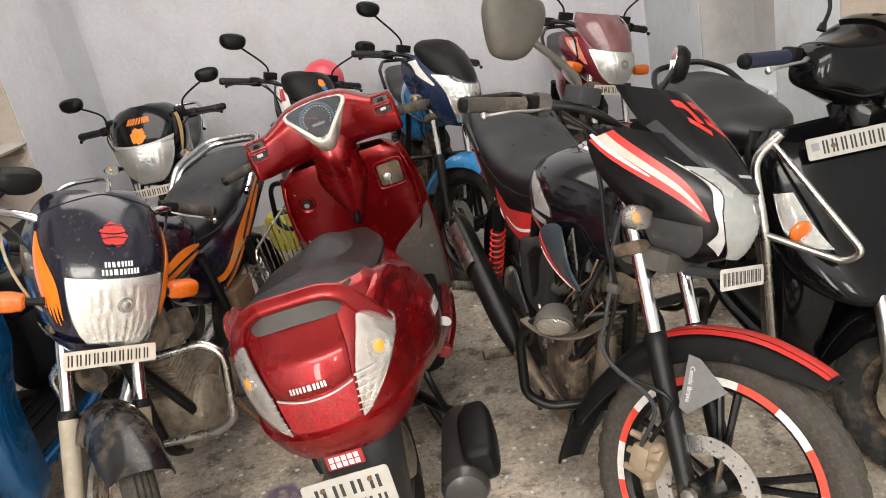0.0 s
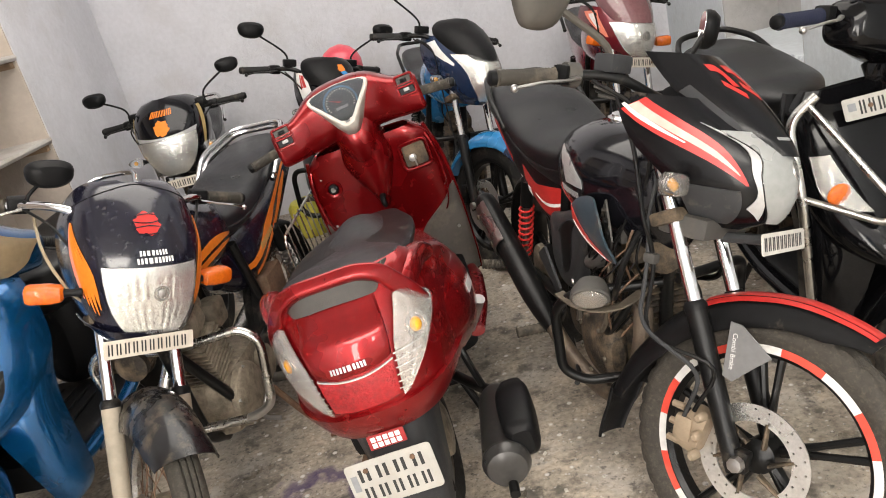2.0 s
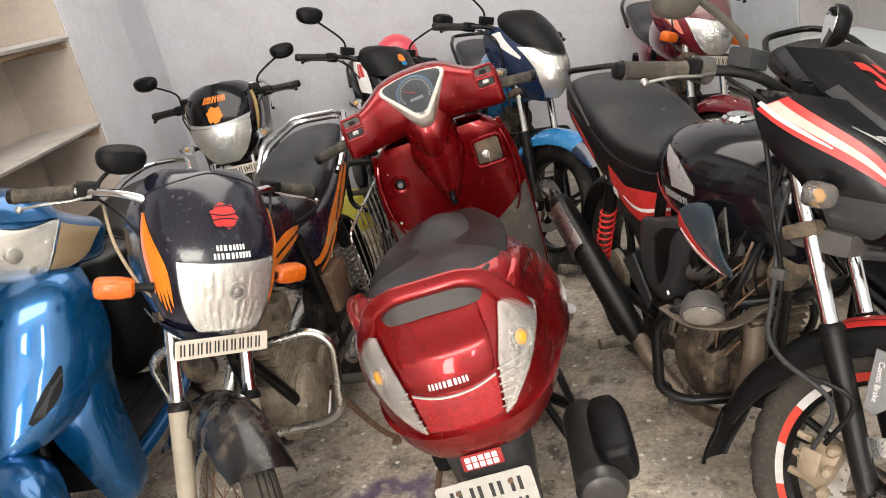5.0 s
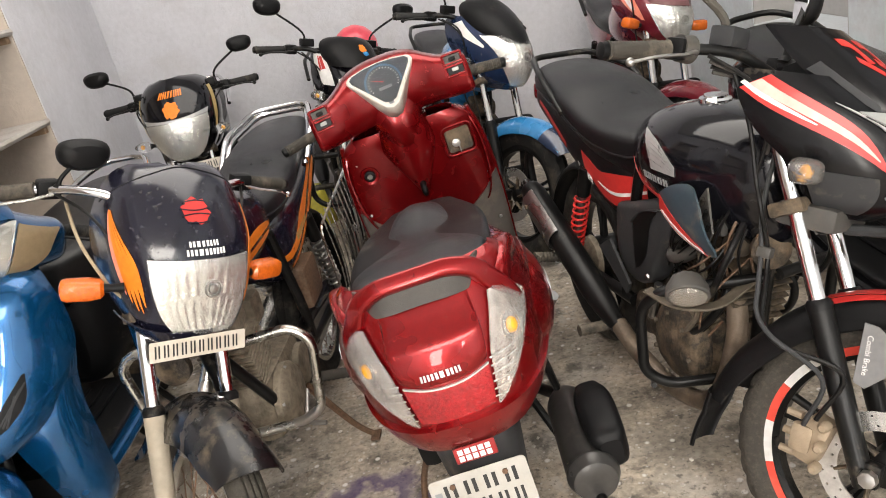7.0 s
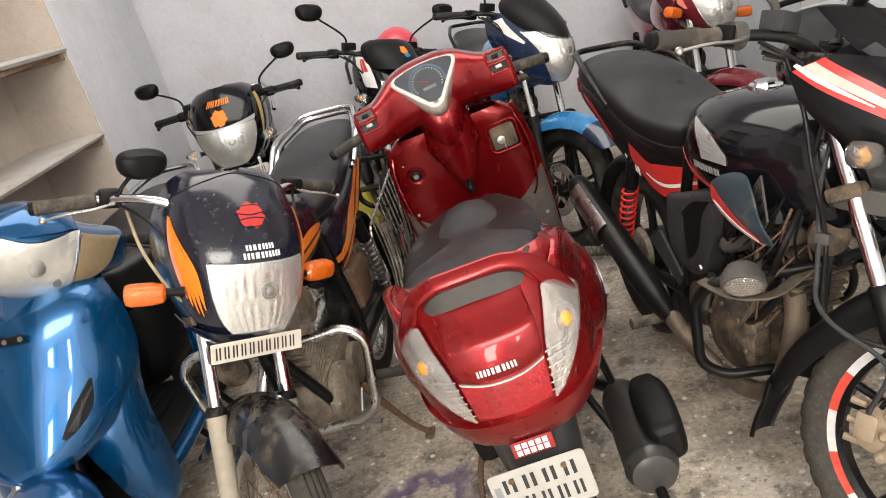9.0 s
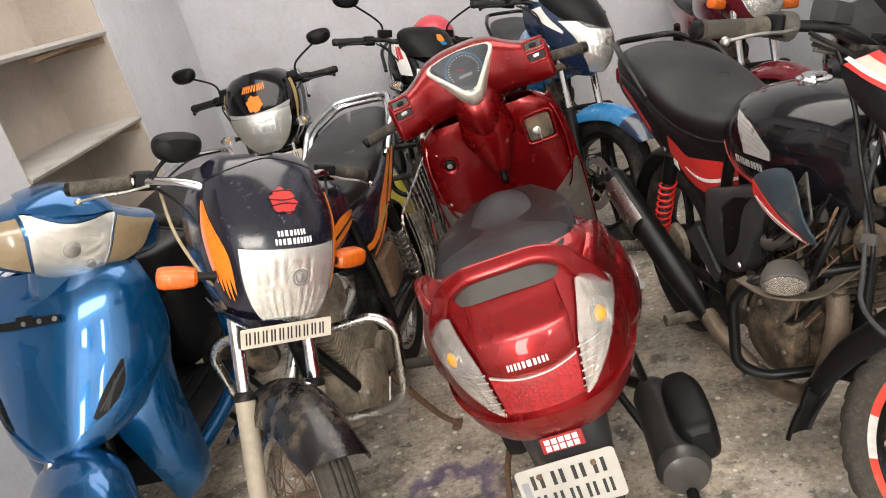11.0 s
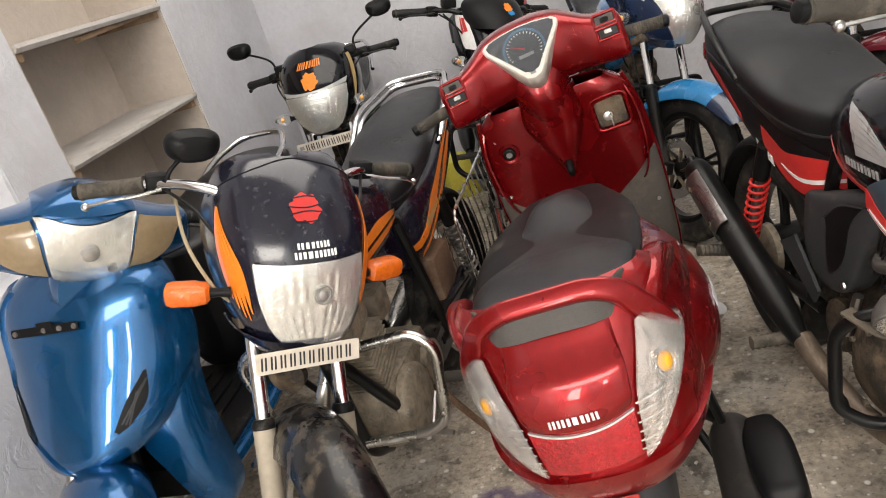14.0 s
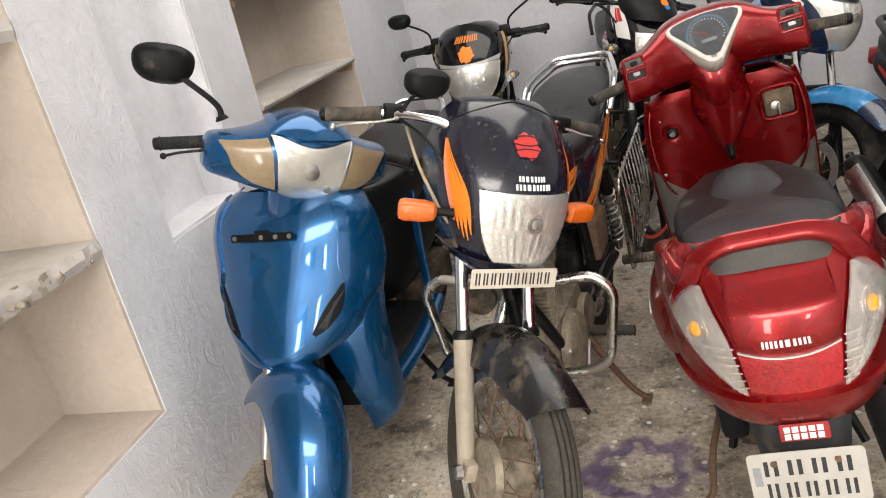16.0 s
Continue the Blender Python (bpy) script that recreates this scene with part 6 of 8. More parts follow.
        # the recess is only painted: its shade is a flat black patch
        b("cover_shade_patch", cover.ribbon([(0.487, sd * 80), (0.56, sd * 62), (0.625, sd * 72)], [(0.507, sd * 106), (0.545, sd * 100), (0.59, sd * 86)], 12, 6, 0.0015, 0.003), MATTE_BLACK, sc, "flat black patch that stands for a shaded recess")
        b("cover_rib", cover.ribbon([(0.475, sd * 74), (0.555, sd * 56), (0.640, sd * 66)], [(0.483, sd * 79), (0.557, sd * 60), (0.632, sd * 70)], 12, 3, 0.006, 0.006), PLASTIC_GREY, sc)
        b("cover_screw", lathe([(0, 0.009), (0.005 * sd, 0.007)], (0.575, sd * 0.138, 0.475), (0, 1, 0), 10), STEEL, sc)
        b("heel_guard", shell([[(0.29 + 0.176 * u + 0.087 * v - 0.056 * u * v, sd * (0.150 + 0.006 * v), 0.469 - 0.087 * u + 0.052 * v - 0.008 * u * v) for v in (0, 0.5, 1)] for u in (0, 0.33, 0.67, 1)], 0.008), PLASTIC_GREY, None, "dark grey heel guard")
        b("engine_pipe", tube([(0.80, sd * 0.05, 0.60), (0.86, sd * 0.09, 0.52), (0.80, sd * 0.12, 0.42), (0.70, sd * 0.115, 0.36)], 0.010, 10), MATTE_BLACK, None, "dusty engine pipe")
        b("engine_hose", tube([(0.90, sd * 0.06, 0.74), (0.93, sd * 0.13, 0.66), (0.88, sd * 0.14, 0.55), (0.78, sd * 0.10, 0.52)], 0.008, 8), MATTE_BLACK, None, "black rubber hose")
    b("air_hose", tube([(0.64, -0.09, 0.57), (0.68, -0.12, 0.57), (0.73, -0.11, 0.59), (0.77, -0.08, 0.63)], 0.018, 12), PLASTIC_DIRTY, None, "ribbed air hose")
    b("wiring_clip", block((0.86, -0.10, 0.70), (0.02, 0.02, 0.04), 0.006), PLASTIC_DIRTY)
    b("starter_motor", lathe([(-0.05, 0.028), (-0.045, 0.032), (0.045, 0.032), (0.05, 0.020)], (0.76, -0.06, 0.44), (0.2, 1, 0), 18), ALLOY, None, "dusty starter motor")
    for k in range(5):
        b("throttle_wire", tube([(0.88, -0.06 + 0.02 * k, 0.86), (0.80, -0.13 + 0.01 * k, 0.74 - 0.02 * k), (0.70, -0.13, 0.66 - 0.03 * k), (0.62 + 0.03 * k, -0.10, 0.52)], 0.003, 6), MATTE_BLACK)
    for k in range(4):
        b("wire", tube([(0.90, -0.08 + 0.03 * k, 0.80), (0.87 + 0.02 * k, -0.13 + 0.02 * k, 0.66), (0.84, -0.10 + 0.03 * k, 0.52), (0.78, -0.12, 0.44 - 0.03 * k)], 0.0035, 6), RUST if k % 2 else MATTE_BLACK)
    rear_end(r, 0.30, 0.055, 0.218, "split", RED_SPRING)
    foot_peg(r, (0.42, -0.15, 0.27), (0.0, -0.13, 0.0))
    foot_peg(r, (0.42, 0.15, 0.27), (0.0, 0.13, 0.0))
    foot_peg(r, (0.12, -0.20, 0.38), (0.0, -0.10, 0.02))
    side_stand(r, (0.42, 0.27, 0.0), (0.48, 0.12, 0.26))
    b("brake_pedal", bent([(0.50, -0.13, 0.25), (0.66, -0.17, 0.22), (0.72, -0.20, 0.235)], 0.008, 8), MATTE_BLACK)
    b("silver_emblem_tube", tube([(0.60, -0.12, 0.46), (0.57, -0.125, 0.35)], 0.011, 8), STEEL)
    return r


def back_row_bike(name_label, place, wb, cowl_rows, lens_edge, mats, mirrors, plate_spec, stripes=(), visor=None, tape=False, brake="disc", lamp_lens=None, grips=(0.36, 1.03), rail_mat=None, ind_lens=None, stickers=()):
    """A commuter motorcycle that shows mostly its front."""
    x, y, yaw, lean, steer = place
    r = Rig("motorcycle", x, y, yaw, lean, steer, wb, 26, 0.09, name_label, "motorcycle", "parked motorcycles")
    s, b = r.s, r.b
    body, fender, seat_mat, slider = mats["body"], mats["fender"], VINYL, mats.get("slider", MATTE_BLACK)
    c = front_end(r, 0.30, 0.045, 0.218, "split" if brake == "disc" else "plain", brake, "block", tape=tape, slider=slider, upper=CHROME, slider_top=0.32)
    s("front_mudguard", fender_mesh(c, ([35, 90, 170], [0.375, 0.345, 0.355]), 42, 168, (0.06, 0.078), (0.03, 0.06, 0.075, 0.06, 0.03)), fender, None, "painted front mudguard")
    if mats.get("tip"):
        s("mudguard_tip", fender_mesh(c, ([35, 90, 170], [0.378, 0.348, 0.358]), 40, 64, (0.061, 0.066), (0.03, 0.04, 0.06, 0.066, 0.066)), mats["tip"])
    gl, gz = grips
    handlebar(r, (0.90, 0, 1.0), (0.85, 0.15, gz + 0.015), (0.78, gl - 0.12, gz + 0.01), (0.715, gl, gz), MATTE_BLACK)
    for sd in (-1, 1):
        grip_and_lever(r, s, (0.77, sd * (gl - 0.115), gz + 0.008), (0.712, sd * (gl + 0.003), gz), True, GRIP_DARK, MATTE_BLACK)
        s("reservoir", block((0.83, sd * 0.16, gz + 0.045), (0.045, 0.06, 0.035), 0.006), PLASTIC)
    for base_l, head, size in mirrors:
        mirror(s, (0.82, base_l, gz + 0.02), (0.82, base_l * 1.05, gz + 0.09), head, size, (1, 0.12 * math.copysign(1, base_l), 0.0))
    cow = Surf("cowl", cowl_rows)
    cw = s("headlamp_cowl", cow.sheet(cow.lo, cow.hi, -96, 96, 24, 32), body, None, "painted headlamp cowl")
    lamp(s, cow, lens_edge, lens=lamp_lens)
    if visor:
        rows, vm, vlabel = visor
        v = Surf("cowl", rows)
        s("visor", v.sheet(v.lo, v.hi, -94, 94, 16, 26, 0.004), vm, None, vlabel)
    for a, q, m in stripes:
        for sd in (-1, 1):
            s("cowl_stripe", cow.ribbon([(u, sd * w) for u, w in a], [(u, sd * w) for u, w in q], 14, 3, 0.003), m, cw, "cowl stripe")
    for sd in (-1, 1):
        indicator(s, (1.0, sd * 0.12, 0.845), (1.01, sd * 0.155, 0.85), (0.075, 0.024, 0.028), ind_lens or LENS, PLASTIC, "drop" if ind_lens is None else "box")
    if plate_spec:
        f, z, w = plate_spec
        plate(s, (f, 0, z), (1, 0, 0.1), w, 0.045, [10], PLATE_OLD, bolts=True)
    s("instrument_panel", block((0.92, 0, 1.03), (0.10, 0.20, 0.05), 0.02), PLASTIC)
    for sd in (-1, 1):
        cable(s, [(0.82, sd * 0.2, gz), (0.90, sd * 0.17, gz - 0.03), (0.95, sd * 0.11, 0.92), (0.92, sd * 0.04, 0.78)])
    cable(s, [(0.82, -0.18, gz), (0.96, -0.17, 0.98), (0.98, -0.12, 0.80), (1.1, -0.10, 0.55)])
    engine(r, ALLOY_DARK, ALLOY_DARK)
    frame_tubes(r, MATTE_BLACK)
    exhaust(r, PIPE, ((0.20, -0.16, 0.24), (-0.40, -0.18, 0.36)), MATTE_BLACK, MATTE_BLACK)
    leg_guard(r, [(0.90, 0.02, 0.56), (0.84, 0.23, 0.55), (0.80, 0.25, 0.50), (0.79, 0.24, 0.33), (0.82, 0.19, 0.29), (0.88, 0.02, 0.30)], MATTE_BLACK)
    tank, seat, tail = moto_body(r, TANK, SEAT, TAIL, mats["tank"], seat_mat, mats["tank"], rail_mat or MATTE_BLACK, True, 0.915)
    rear_end(r, 0.30, 0.055, 0.218, "split", MATTE_BLACK)
    side_stand(r)
    foot_peg(r, (0.42, -0.12, 0.28), (0.0, -0.14, 0.0))
    foot_peg(r, (0.42, 0.12, 0.28), (0.0, 0.14, 0.0))
    if brake == "disc":
        s("brake_caliper", block((c.x - 0.12, -0.075, c.z + 0.03), (0.05, 0.055, 0.09), 0.014), MATTE_BLACK)
    return r, cow, cw, tank


hero_passion()
unicorn()

# black motorcycle with an orange sticker on its visor
rd, rd_cowl, rd_cw, rd_tank = back_row_bike(
    "glossy black motorcycle with orange visor stickers and gold lines", (-1.467, 4.664, -82.2, 1.2, -3.0), 1.235,
    [(0.745, 1.04, 0.09, 0.12, 2.3), (0.79, 1.075, 0.125, 0.18, 2.4), (0.87, 1.085, 0.165, 0.24, 2.4), (0.95, 1.065, 0.178, 0.25, 2.4), (1.03, 1.01, 0.168, 0.20, 2.4), (1.075, 0.965, 0.135, 0.15, 2.3), (1.10, 0.93, 0.09, 0.09, 2.2), (1.108, 0.915, 0.04, 0.04, 2.0)],
    [(0.935, 44), (0.86, 42), (0.80, 34), (0.768, 18)],
    {"body": BLACK_PAINT, "fender": BLACK_PAINT, "tank": BLACK_PAINT}, [(-0.19, (0.79, -0.33, 1.165), 0.115), (0.19, (0.79, 0.34, 1.175), 0.115)], (1.105, 0.725, 0.285),
    stripes=[([(1.04, 66), (0.93, 62), (0.84, 64)], [(1.04, 76), (0.93, 70), (0.84, 66)], GOLD)], brake="drum", grips=(0.355, 1.0), rail_mat=CHROME)
lettering(rd.s, "script_bar", rd_cowl.bars(1.048, 0, 5, 0.165, 0.036, 0.22, 0.35), ORANGE, rd_cw)
rd.s("visor_sticker", rd_cowl.blob(0.985, -2, emblem(6, 0.042, 0.046, 0.26)), ORANGE, rd_cw, "round orange sticker")
rd.s("lamp_brow", rd_cowl.ribbon([(0.958, -50), (0.945, 0), (0.958, 50)], [(0.938, -46), (0.937, 0), (0.938, 46)], 18, 3, 0.004), SILVER, rd_cw, "silver strip over the lamp")

# red, white and black motorcycle half hidden behind the red scooter
bk, bk_cowl, bk_cw, bk_tank = back_row_bike(
    "black motorcycle with red and white striped tank", (-0.773, 4.744, -82.55, 6.9, 21.0), 1.30,
    [(0.76, 1.10, 0.08, 0.12, 2.2), (0.82, 1.14, 0.12, 0.2, 2.2), (0.90, 1.13, 0.14, 0.24, 2.2), (0.98, 1.07, 0.14, 0.22, 2.2), (1.04, 1.01, 0.13, 0.18, 2.3)],
    [(0.93, 40), (0.87, 42), (0.82, 38)],
    {"body": BLACK_PAINT, "fender": BLACK_PAINT, "tank": BLACK_PAINT}, [(-0.17, (0.79, -0.335, 1.225), 0.125), (0.17, (0.80, 0.355, 1.235), 0.115)], None,
    stripes=[([(1.03, 60), (0.96, 52), (0.90, 50)], [(1.03, 88), (0.95, 80), (0.90, 72)], WHITE_STICKER), ([(1.02, 66), (0.97, 60)], [(1.02, 76), (0.96, 72)], RED_STICKER)],
    visor=([(0.985, 1.10, 0.11, 0.12, 2.2), (1.03, 1.065, 0.125, 0.13, 2.2), (1.075, 1.015, 0.118, 0.12, 2.2), (1.10, 0.98, 0.085, 0.08, 2.1), (1.108, 0.965, 0.04, 0.04, 2.0)], PLASTIC, "matte black headlamp visor with a small sticker"), tape="red")
v = Surf("cowl", [(0.985, 1.10, 0.11, 0.12, 2.2), (1.03, 1.065, 0.125, 0.13, 2.2), (1.075, 1.015, 0.118, 0.12, 2.2), (1.10, 0.98, 0.085, 0.08, 2.1), (1.108, 0.965, 0.04, 0.04, 2.0)])
bk.s("visor_sticker", v.blob(1.06, 12, emblem(5, 0.02, 0.03, 0.25), 0.006), ORANGE, bk_cw, "small orange and blue sticker")
bk.s("visor_sticker", v.blob(1.04, 15, emblem(4, 0.018, 0.014, 0.25), 0.0065), BLUE_SKY, bk_cw)
for sd in (-1, 1):
    for k, m in enumerate((WHITE_STICKER, RED_STICKER, WHITE_STICKER, RED_STICKER)):
        bk.b("tank_stripe", bk_tank.ribbon([(0.95, sd * (52 + 11 * k)), (0.60, sd * (60 + 9 * k))], [(0.95, sd * (58 + 11 * k)), (0.60, sd * (66 + 9 * k))], 12, 3), m, None, "tank stripe")

# blue motorcycle with a black visor
bl, bl_cowl, bl_cw, bl_tank = back_row_bike(
    "dark blue motorcycle with bright blue mudguard and white stripe", (-0.133, 4.703, -81.1, 7.2, 22.3), 1.30,
    [(0.745, 1.14, 0.05, 0.10, 2.0), (0.79, 1.20, 0.095, 0.2, 2.0), (0.86, 1.225, 0.13, 0.30, 2.0), (0.93, 1.205, 0.148, 0.34, 2.0), (1.0, 1.13, 0.150, 0.30, 2.0), (1.05, 1.05, 0.14, 0.22, 2.1)],
    [(0.97, 52), (0.90, 40), (0.83, 34), (0.775, 24)],
    {"body": BLUE_NAVY, "fender": BLUE_SKY, "tank": BLUE_SKY, "tip": BLUE_NAVY}, [(-0.17, (0.80, -0.35, 1.24), 0.115)], None,
    stripes=[([(1.03, 70), (0.97, 60), (0.93, 52)], [(1.01, 86), (0.955, 70), (0.92, 54)], WHITE_STICKER)],
    visor=([(0.95, 1.20, 0.09, 0.12, 2.0), (1.0, 1.155, 0.12, 0.18, 2.0), (1.06, 1.08, 0.128, 0.18, 2.0), (1.10, 1.01, 0.108, 0.14, 2.1), (1.125, 0.965, 0.07, 0.08, 2.0), (1.132, 0.95, 0.03, 0.03, 2.0)], PLASTIC, "black plastic visor"))

# maroon motorcycle in the far corner
rz, rz_cowl, rz_cw, rz_tank = back_row_bike(
    "maroon motorcycle with tinted visor and white stripes", (0.876, 4.693, -93.4, 6.5, 20.0), 1.30,
    [(0.775, 1.09, 0.06, 0.12, 2.1), (0.82, 1.13, 0.11, 0.2, 2.1), (0.89, 1.135, 0.145, 0.28, 2.1), (0.95, 1.09, 0.155, 0.28, 2.1), (1.0, 1.03, 0.15, 0.22, 2.2)],
    [(0.935, 46), (0.88, 42), (0.825, 34), (0.80, 20)],
    {"body": MAROON, "fender": MAROON, "tank": MAROON}, [(-0.17, (0.79, -0.33, 1.24), 0.12), (0.17, (0.79, 0.33, 1.24), 0.12)], (1.125, 0.765, 0.24),
    stripes=[([(0.985, 62), (0.92, 58), (0.87, 56)], [(0.975, 84), (0.91, 72), (0.87, 60)], PALE_RED), ([(0.97, 68), (0.91, 63)], [(0.965, 76), (0.905, 68)], WHITE_STICKER)],
    visor=([(0.94, 1.115, 0.10, 0.11, 2.2), (0.99, 1.08, 0.12, 0.14, 2.2), (1.05, 1.02, 0.125, 0.14, 2.2), (1.095, 0.95, 0.105, 0.11, 2.3)], VISOR_MAROON, "maroon tinted windscreen"), ind_lens=LENS_AMBER)
for sd in (-1, 1):
    rz.b("tank_stripe", rz_tank.ribbon([(0.95, sd * 60), (0.62, sd * 52)], [(0.95, sd * 72), (0.62, sd * 60)], 12, 3), WHITE_STICKER, None, "white tank stripe")


# ---- scooters ----
def scooter_base(place, label, paint, wb, R, rear=True, seat_mat=None, rail_mat=None, side_mat=None, floor_mat=None):
    x, y, yaw, lean, steer = place
    r = Rig("scooter", x, y, yaw, lean, steer, wb, 27, 0.08, label, "scooter", "parked scooters")
    s, b = r.s, r.b
    rim = R - 0.085
    c = Vector((wb, 0, R))
    wheel(r, s, c, R, 0.046, rim, "plain", RUBBER, ALLOY_DARK, "drum", "block")
    for sd in (-1, 1):
        s("fork_leg", tube([(wb - 0.03, sd * 0.075, R), (wb - 0.10, sd * 0.075, R + 0.20), (wb - 0.14, sd * 0.06, R + 0.28)], 0.018, 12), STEEL if sd < 0 else MATTE_BLACK, None, "telescopic fork leg")
    s("steering_column", tube([(wb - 0.12, 0, R + 0.25), (wb - 0.36, 0, 0.92)], 0.026, 12), MATTE_BLACK)
    wheel(r, b, (0, 0, R), R, 0.05, rim, "plain", RUBBER, ALLOY_DARK, "drum", "block")
    fl = Surf("body", [(0.42, 0.27, 0.19, 0.03, 0.06, 4.0), (0.60, 0.265, 0.20, 0.03, 0.06, 4.5), (0.85, 0.27, 0.20, 0.03, 0.06, 4.5), (1.0, 0.30, 0.19, 0.03, 0.06, 4.0)])
    f = b("floorboard", fl.solid(20, 36), floor_mat or PLASTIC, None, "ribbed plastic floorboard")
    for k in range(5):
        b("floor_rib", tube([(0.48, -0.10 + 0.05 * k, 0.300), (0.96, -0.10 + 0.05 * k, 0.302)], 0.006, 6), floor_mat or PLASTIC, f)
    for sd in (-1, 1):
        b("floor_side_trim", tube([(0.38, sd * 0.20, 0.29), (0.62, sd * 0.215, 0.265), (0.86, sd * 0.215, 0.262), (0.97, sd * 0.205, 0.265)], [0.026, 0.030, 0.030, 0.02], 12, 6, 0.7), paint, None, "painted floorboard side trim")
    b("engine_block", block((0.16, 0.07, 0.27), (0.36, 0.14, 0.16), 0.04), ALLOY_DARK, None, "dusty swing-arm engine casing")
    shock(b, (0.0, 0.11, 0.27), (0.04, 0.12, 0.60), STEEL, 0.026, 9)
    b("inner_mudguard", fender_mesh((0, 0, R), R + 0.04, 40, 185, 0.075, 0.03), PLASTIC)
    b("centre_stand", joined(tube([(0.30, 0.10, 0.20), (0.22, 0.17, 0.0)], 0.012, 8), tube([(0.30, -0.10, 0.20), (0.22, -0.17, 0.0)], 0.012, 8), tube([(0.30, -0.10, 0.19), (0.30, 0.10, 0.19)], 0.012, 8)), MATTE_BLACK, None, "black centre stand")
    side_stand(r, (0.52, 0.25, 0.0), (0.58, 0.14, 0.22), MATTE_BLACK)
    return r


def scooter_front(r, paint, inner_mat, cowl_rows, back=0.0):
    """Front apron, inner shield and mudguard."""
    s, b = r.s, r.b
    ap = Surf("cowl", cowl_rows)
    a = b("front_apron", ap.sheet(ap.lo, ap.hi, -92, 92, 34, 40, 0, 0.005), paint, None, "curved painted front apron")
    leg = Surf("cowl", [(z, f - back, w, d, e) for z, f, w, d, e in ((0.15, 1.04, 0.20, 0.09, 3.0), (0.22, 1.055, 0.245, 0.11, 3.0), (0.36, 1.075, 0.250, 0.12, 3.0), (0.50, 1.075, 0.246, 0.12, 3.0), (0.62, 1.035, 0.246, 0.11, 3.0), (0.70, 0.99, 0.246, 0.09, 3.0), (0.80, 0.95, 0.238, 0.08, 3.0), (0.89, 0.91, 0.20, 0.07, 3.0))])
    for sd in (-1, 1):
        b("leg_shield", leg.ribbon([(0.155, sd * 46), (0.22, sd * 34), (0.36, sd * 24), (0.50, sd * 16), (0.66, sd * 30), (0.885, sd * 30)], [(0.19, sd * 88), (0.24, sd * 93), (0.36, sd * 94), (0.50, sd * 94), (0.66, sd * 94), (0.885, sd * 92)], 34, 14, 0.0, 0.006), paint, None, "painted leg shield")
    inn = Surf("cowl", [(z, f - 5 * back, w, d, e) for z, f, w, d, e in ((0.28, 0.96, 0.20, 0.05, 3.0), (0.45, 0.95, 0.225, 0.06, 3.0), (0.65, 0.91, 0.23, 0.08, 2.8), (0.80, 0.88, 0.22, 0.09, 2.8), (0.88, 0.86, 0.19, 0.08, 2.8))], facing=-1)
    b("inner_shield", inn.sheet(0.28, 0.88, -92, 92, 20, 26, 0, 0.005), inner_mat, None, "inner leg shield facing the rider")
    return ap, a, leg


def scooter_tail(r, seat_rows, body_rows, paint, seat_mat, rail_mat):
    b = r.b
    st = Surf("body", seat_rows)
    b("seat", st.solid(40, 40), seat_mat, None, "padded black vinyl scooter seat")
    bd = Surf("body", body_rows)
    b("rear_body", bd.solid(36, 40), paint, None, "rounded painted rear body")
    if rail_mat:
        b("grab_rail", bent([(-0.02, 0.15, 0.80), (-0.20, 0.15, 0.85), (-0.36, 0.09, 0.88), (-0.36, -0.09, 0.88), (-0.20, -0.15, 0.85), (-0.02, -0.15, 0.80)], 0.012, 12, 0.06), rail_mat, None, "bent tubular grab rail")
    return st, bd


S_SEAT = [(-0.30, 0.80, 0.06, 0.03, 0.04, 2.4), (-0.24, 0.80, 0.12, 0.05, 0.06, 2.6), (0.0, 0.79, 0.145, 0.055, 0.07, 2.7), (0.22, 0.765, 0.15, 0.05, 0.08, 2.7), (0.40, 0.755, 0.125, 0.05, 0.08, 2.6), (0.50, 0.75, 0.07, 0.03, 0.05, 2.4), (0.53, 0.75, 0.02, 0.01, 0.02, 2.2)]
S_BODY = [(-0.38, 0.64, 0.05, 0.06, 0.08, 2.4), (-0.30, 0.64, 0.13, 0.11, 0.13, 2.5), (-0.10, 0.62, 0.185, 0.14, 0.17, 2.6), (0.15, 0.58, 0.195, 0.16, 0.18, 2.7), (0.35, 0.55, 0.165, 0.17, 0.20, 2.7), (0.46, 0.52, 0.11, 0.18, 0.18, 2.6), (0.50, 0.50, 0.05, 0.14, 0.12, 2.4)]
APRON = [(0.435, 1.175, 0.06, 0.10, 2.4), (0.47, 1.19, 0.14, 0.20, 2.5), (0.53, 1.165, 0.205, 0.24, 2.6), (0.62, 1.115, 0.235, 0.22, 2.7), (0.72, 1.075, 0.242, 0.19, 2.8), (0.80, 1.04, 0.235, 0.16, 2.9), (0.86, 1.005, 0.215, 0.12, 3.0), (0.895, 0.965, 0.18, 0.08, 3.0)]


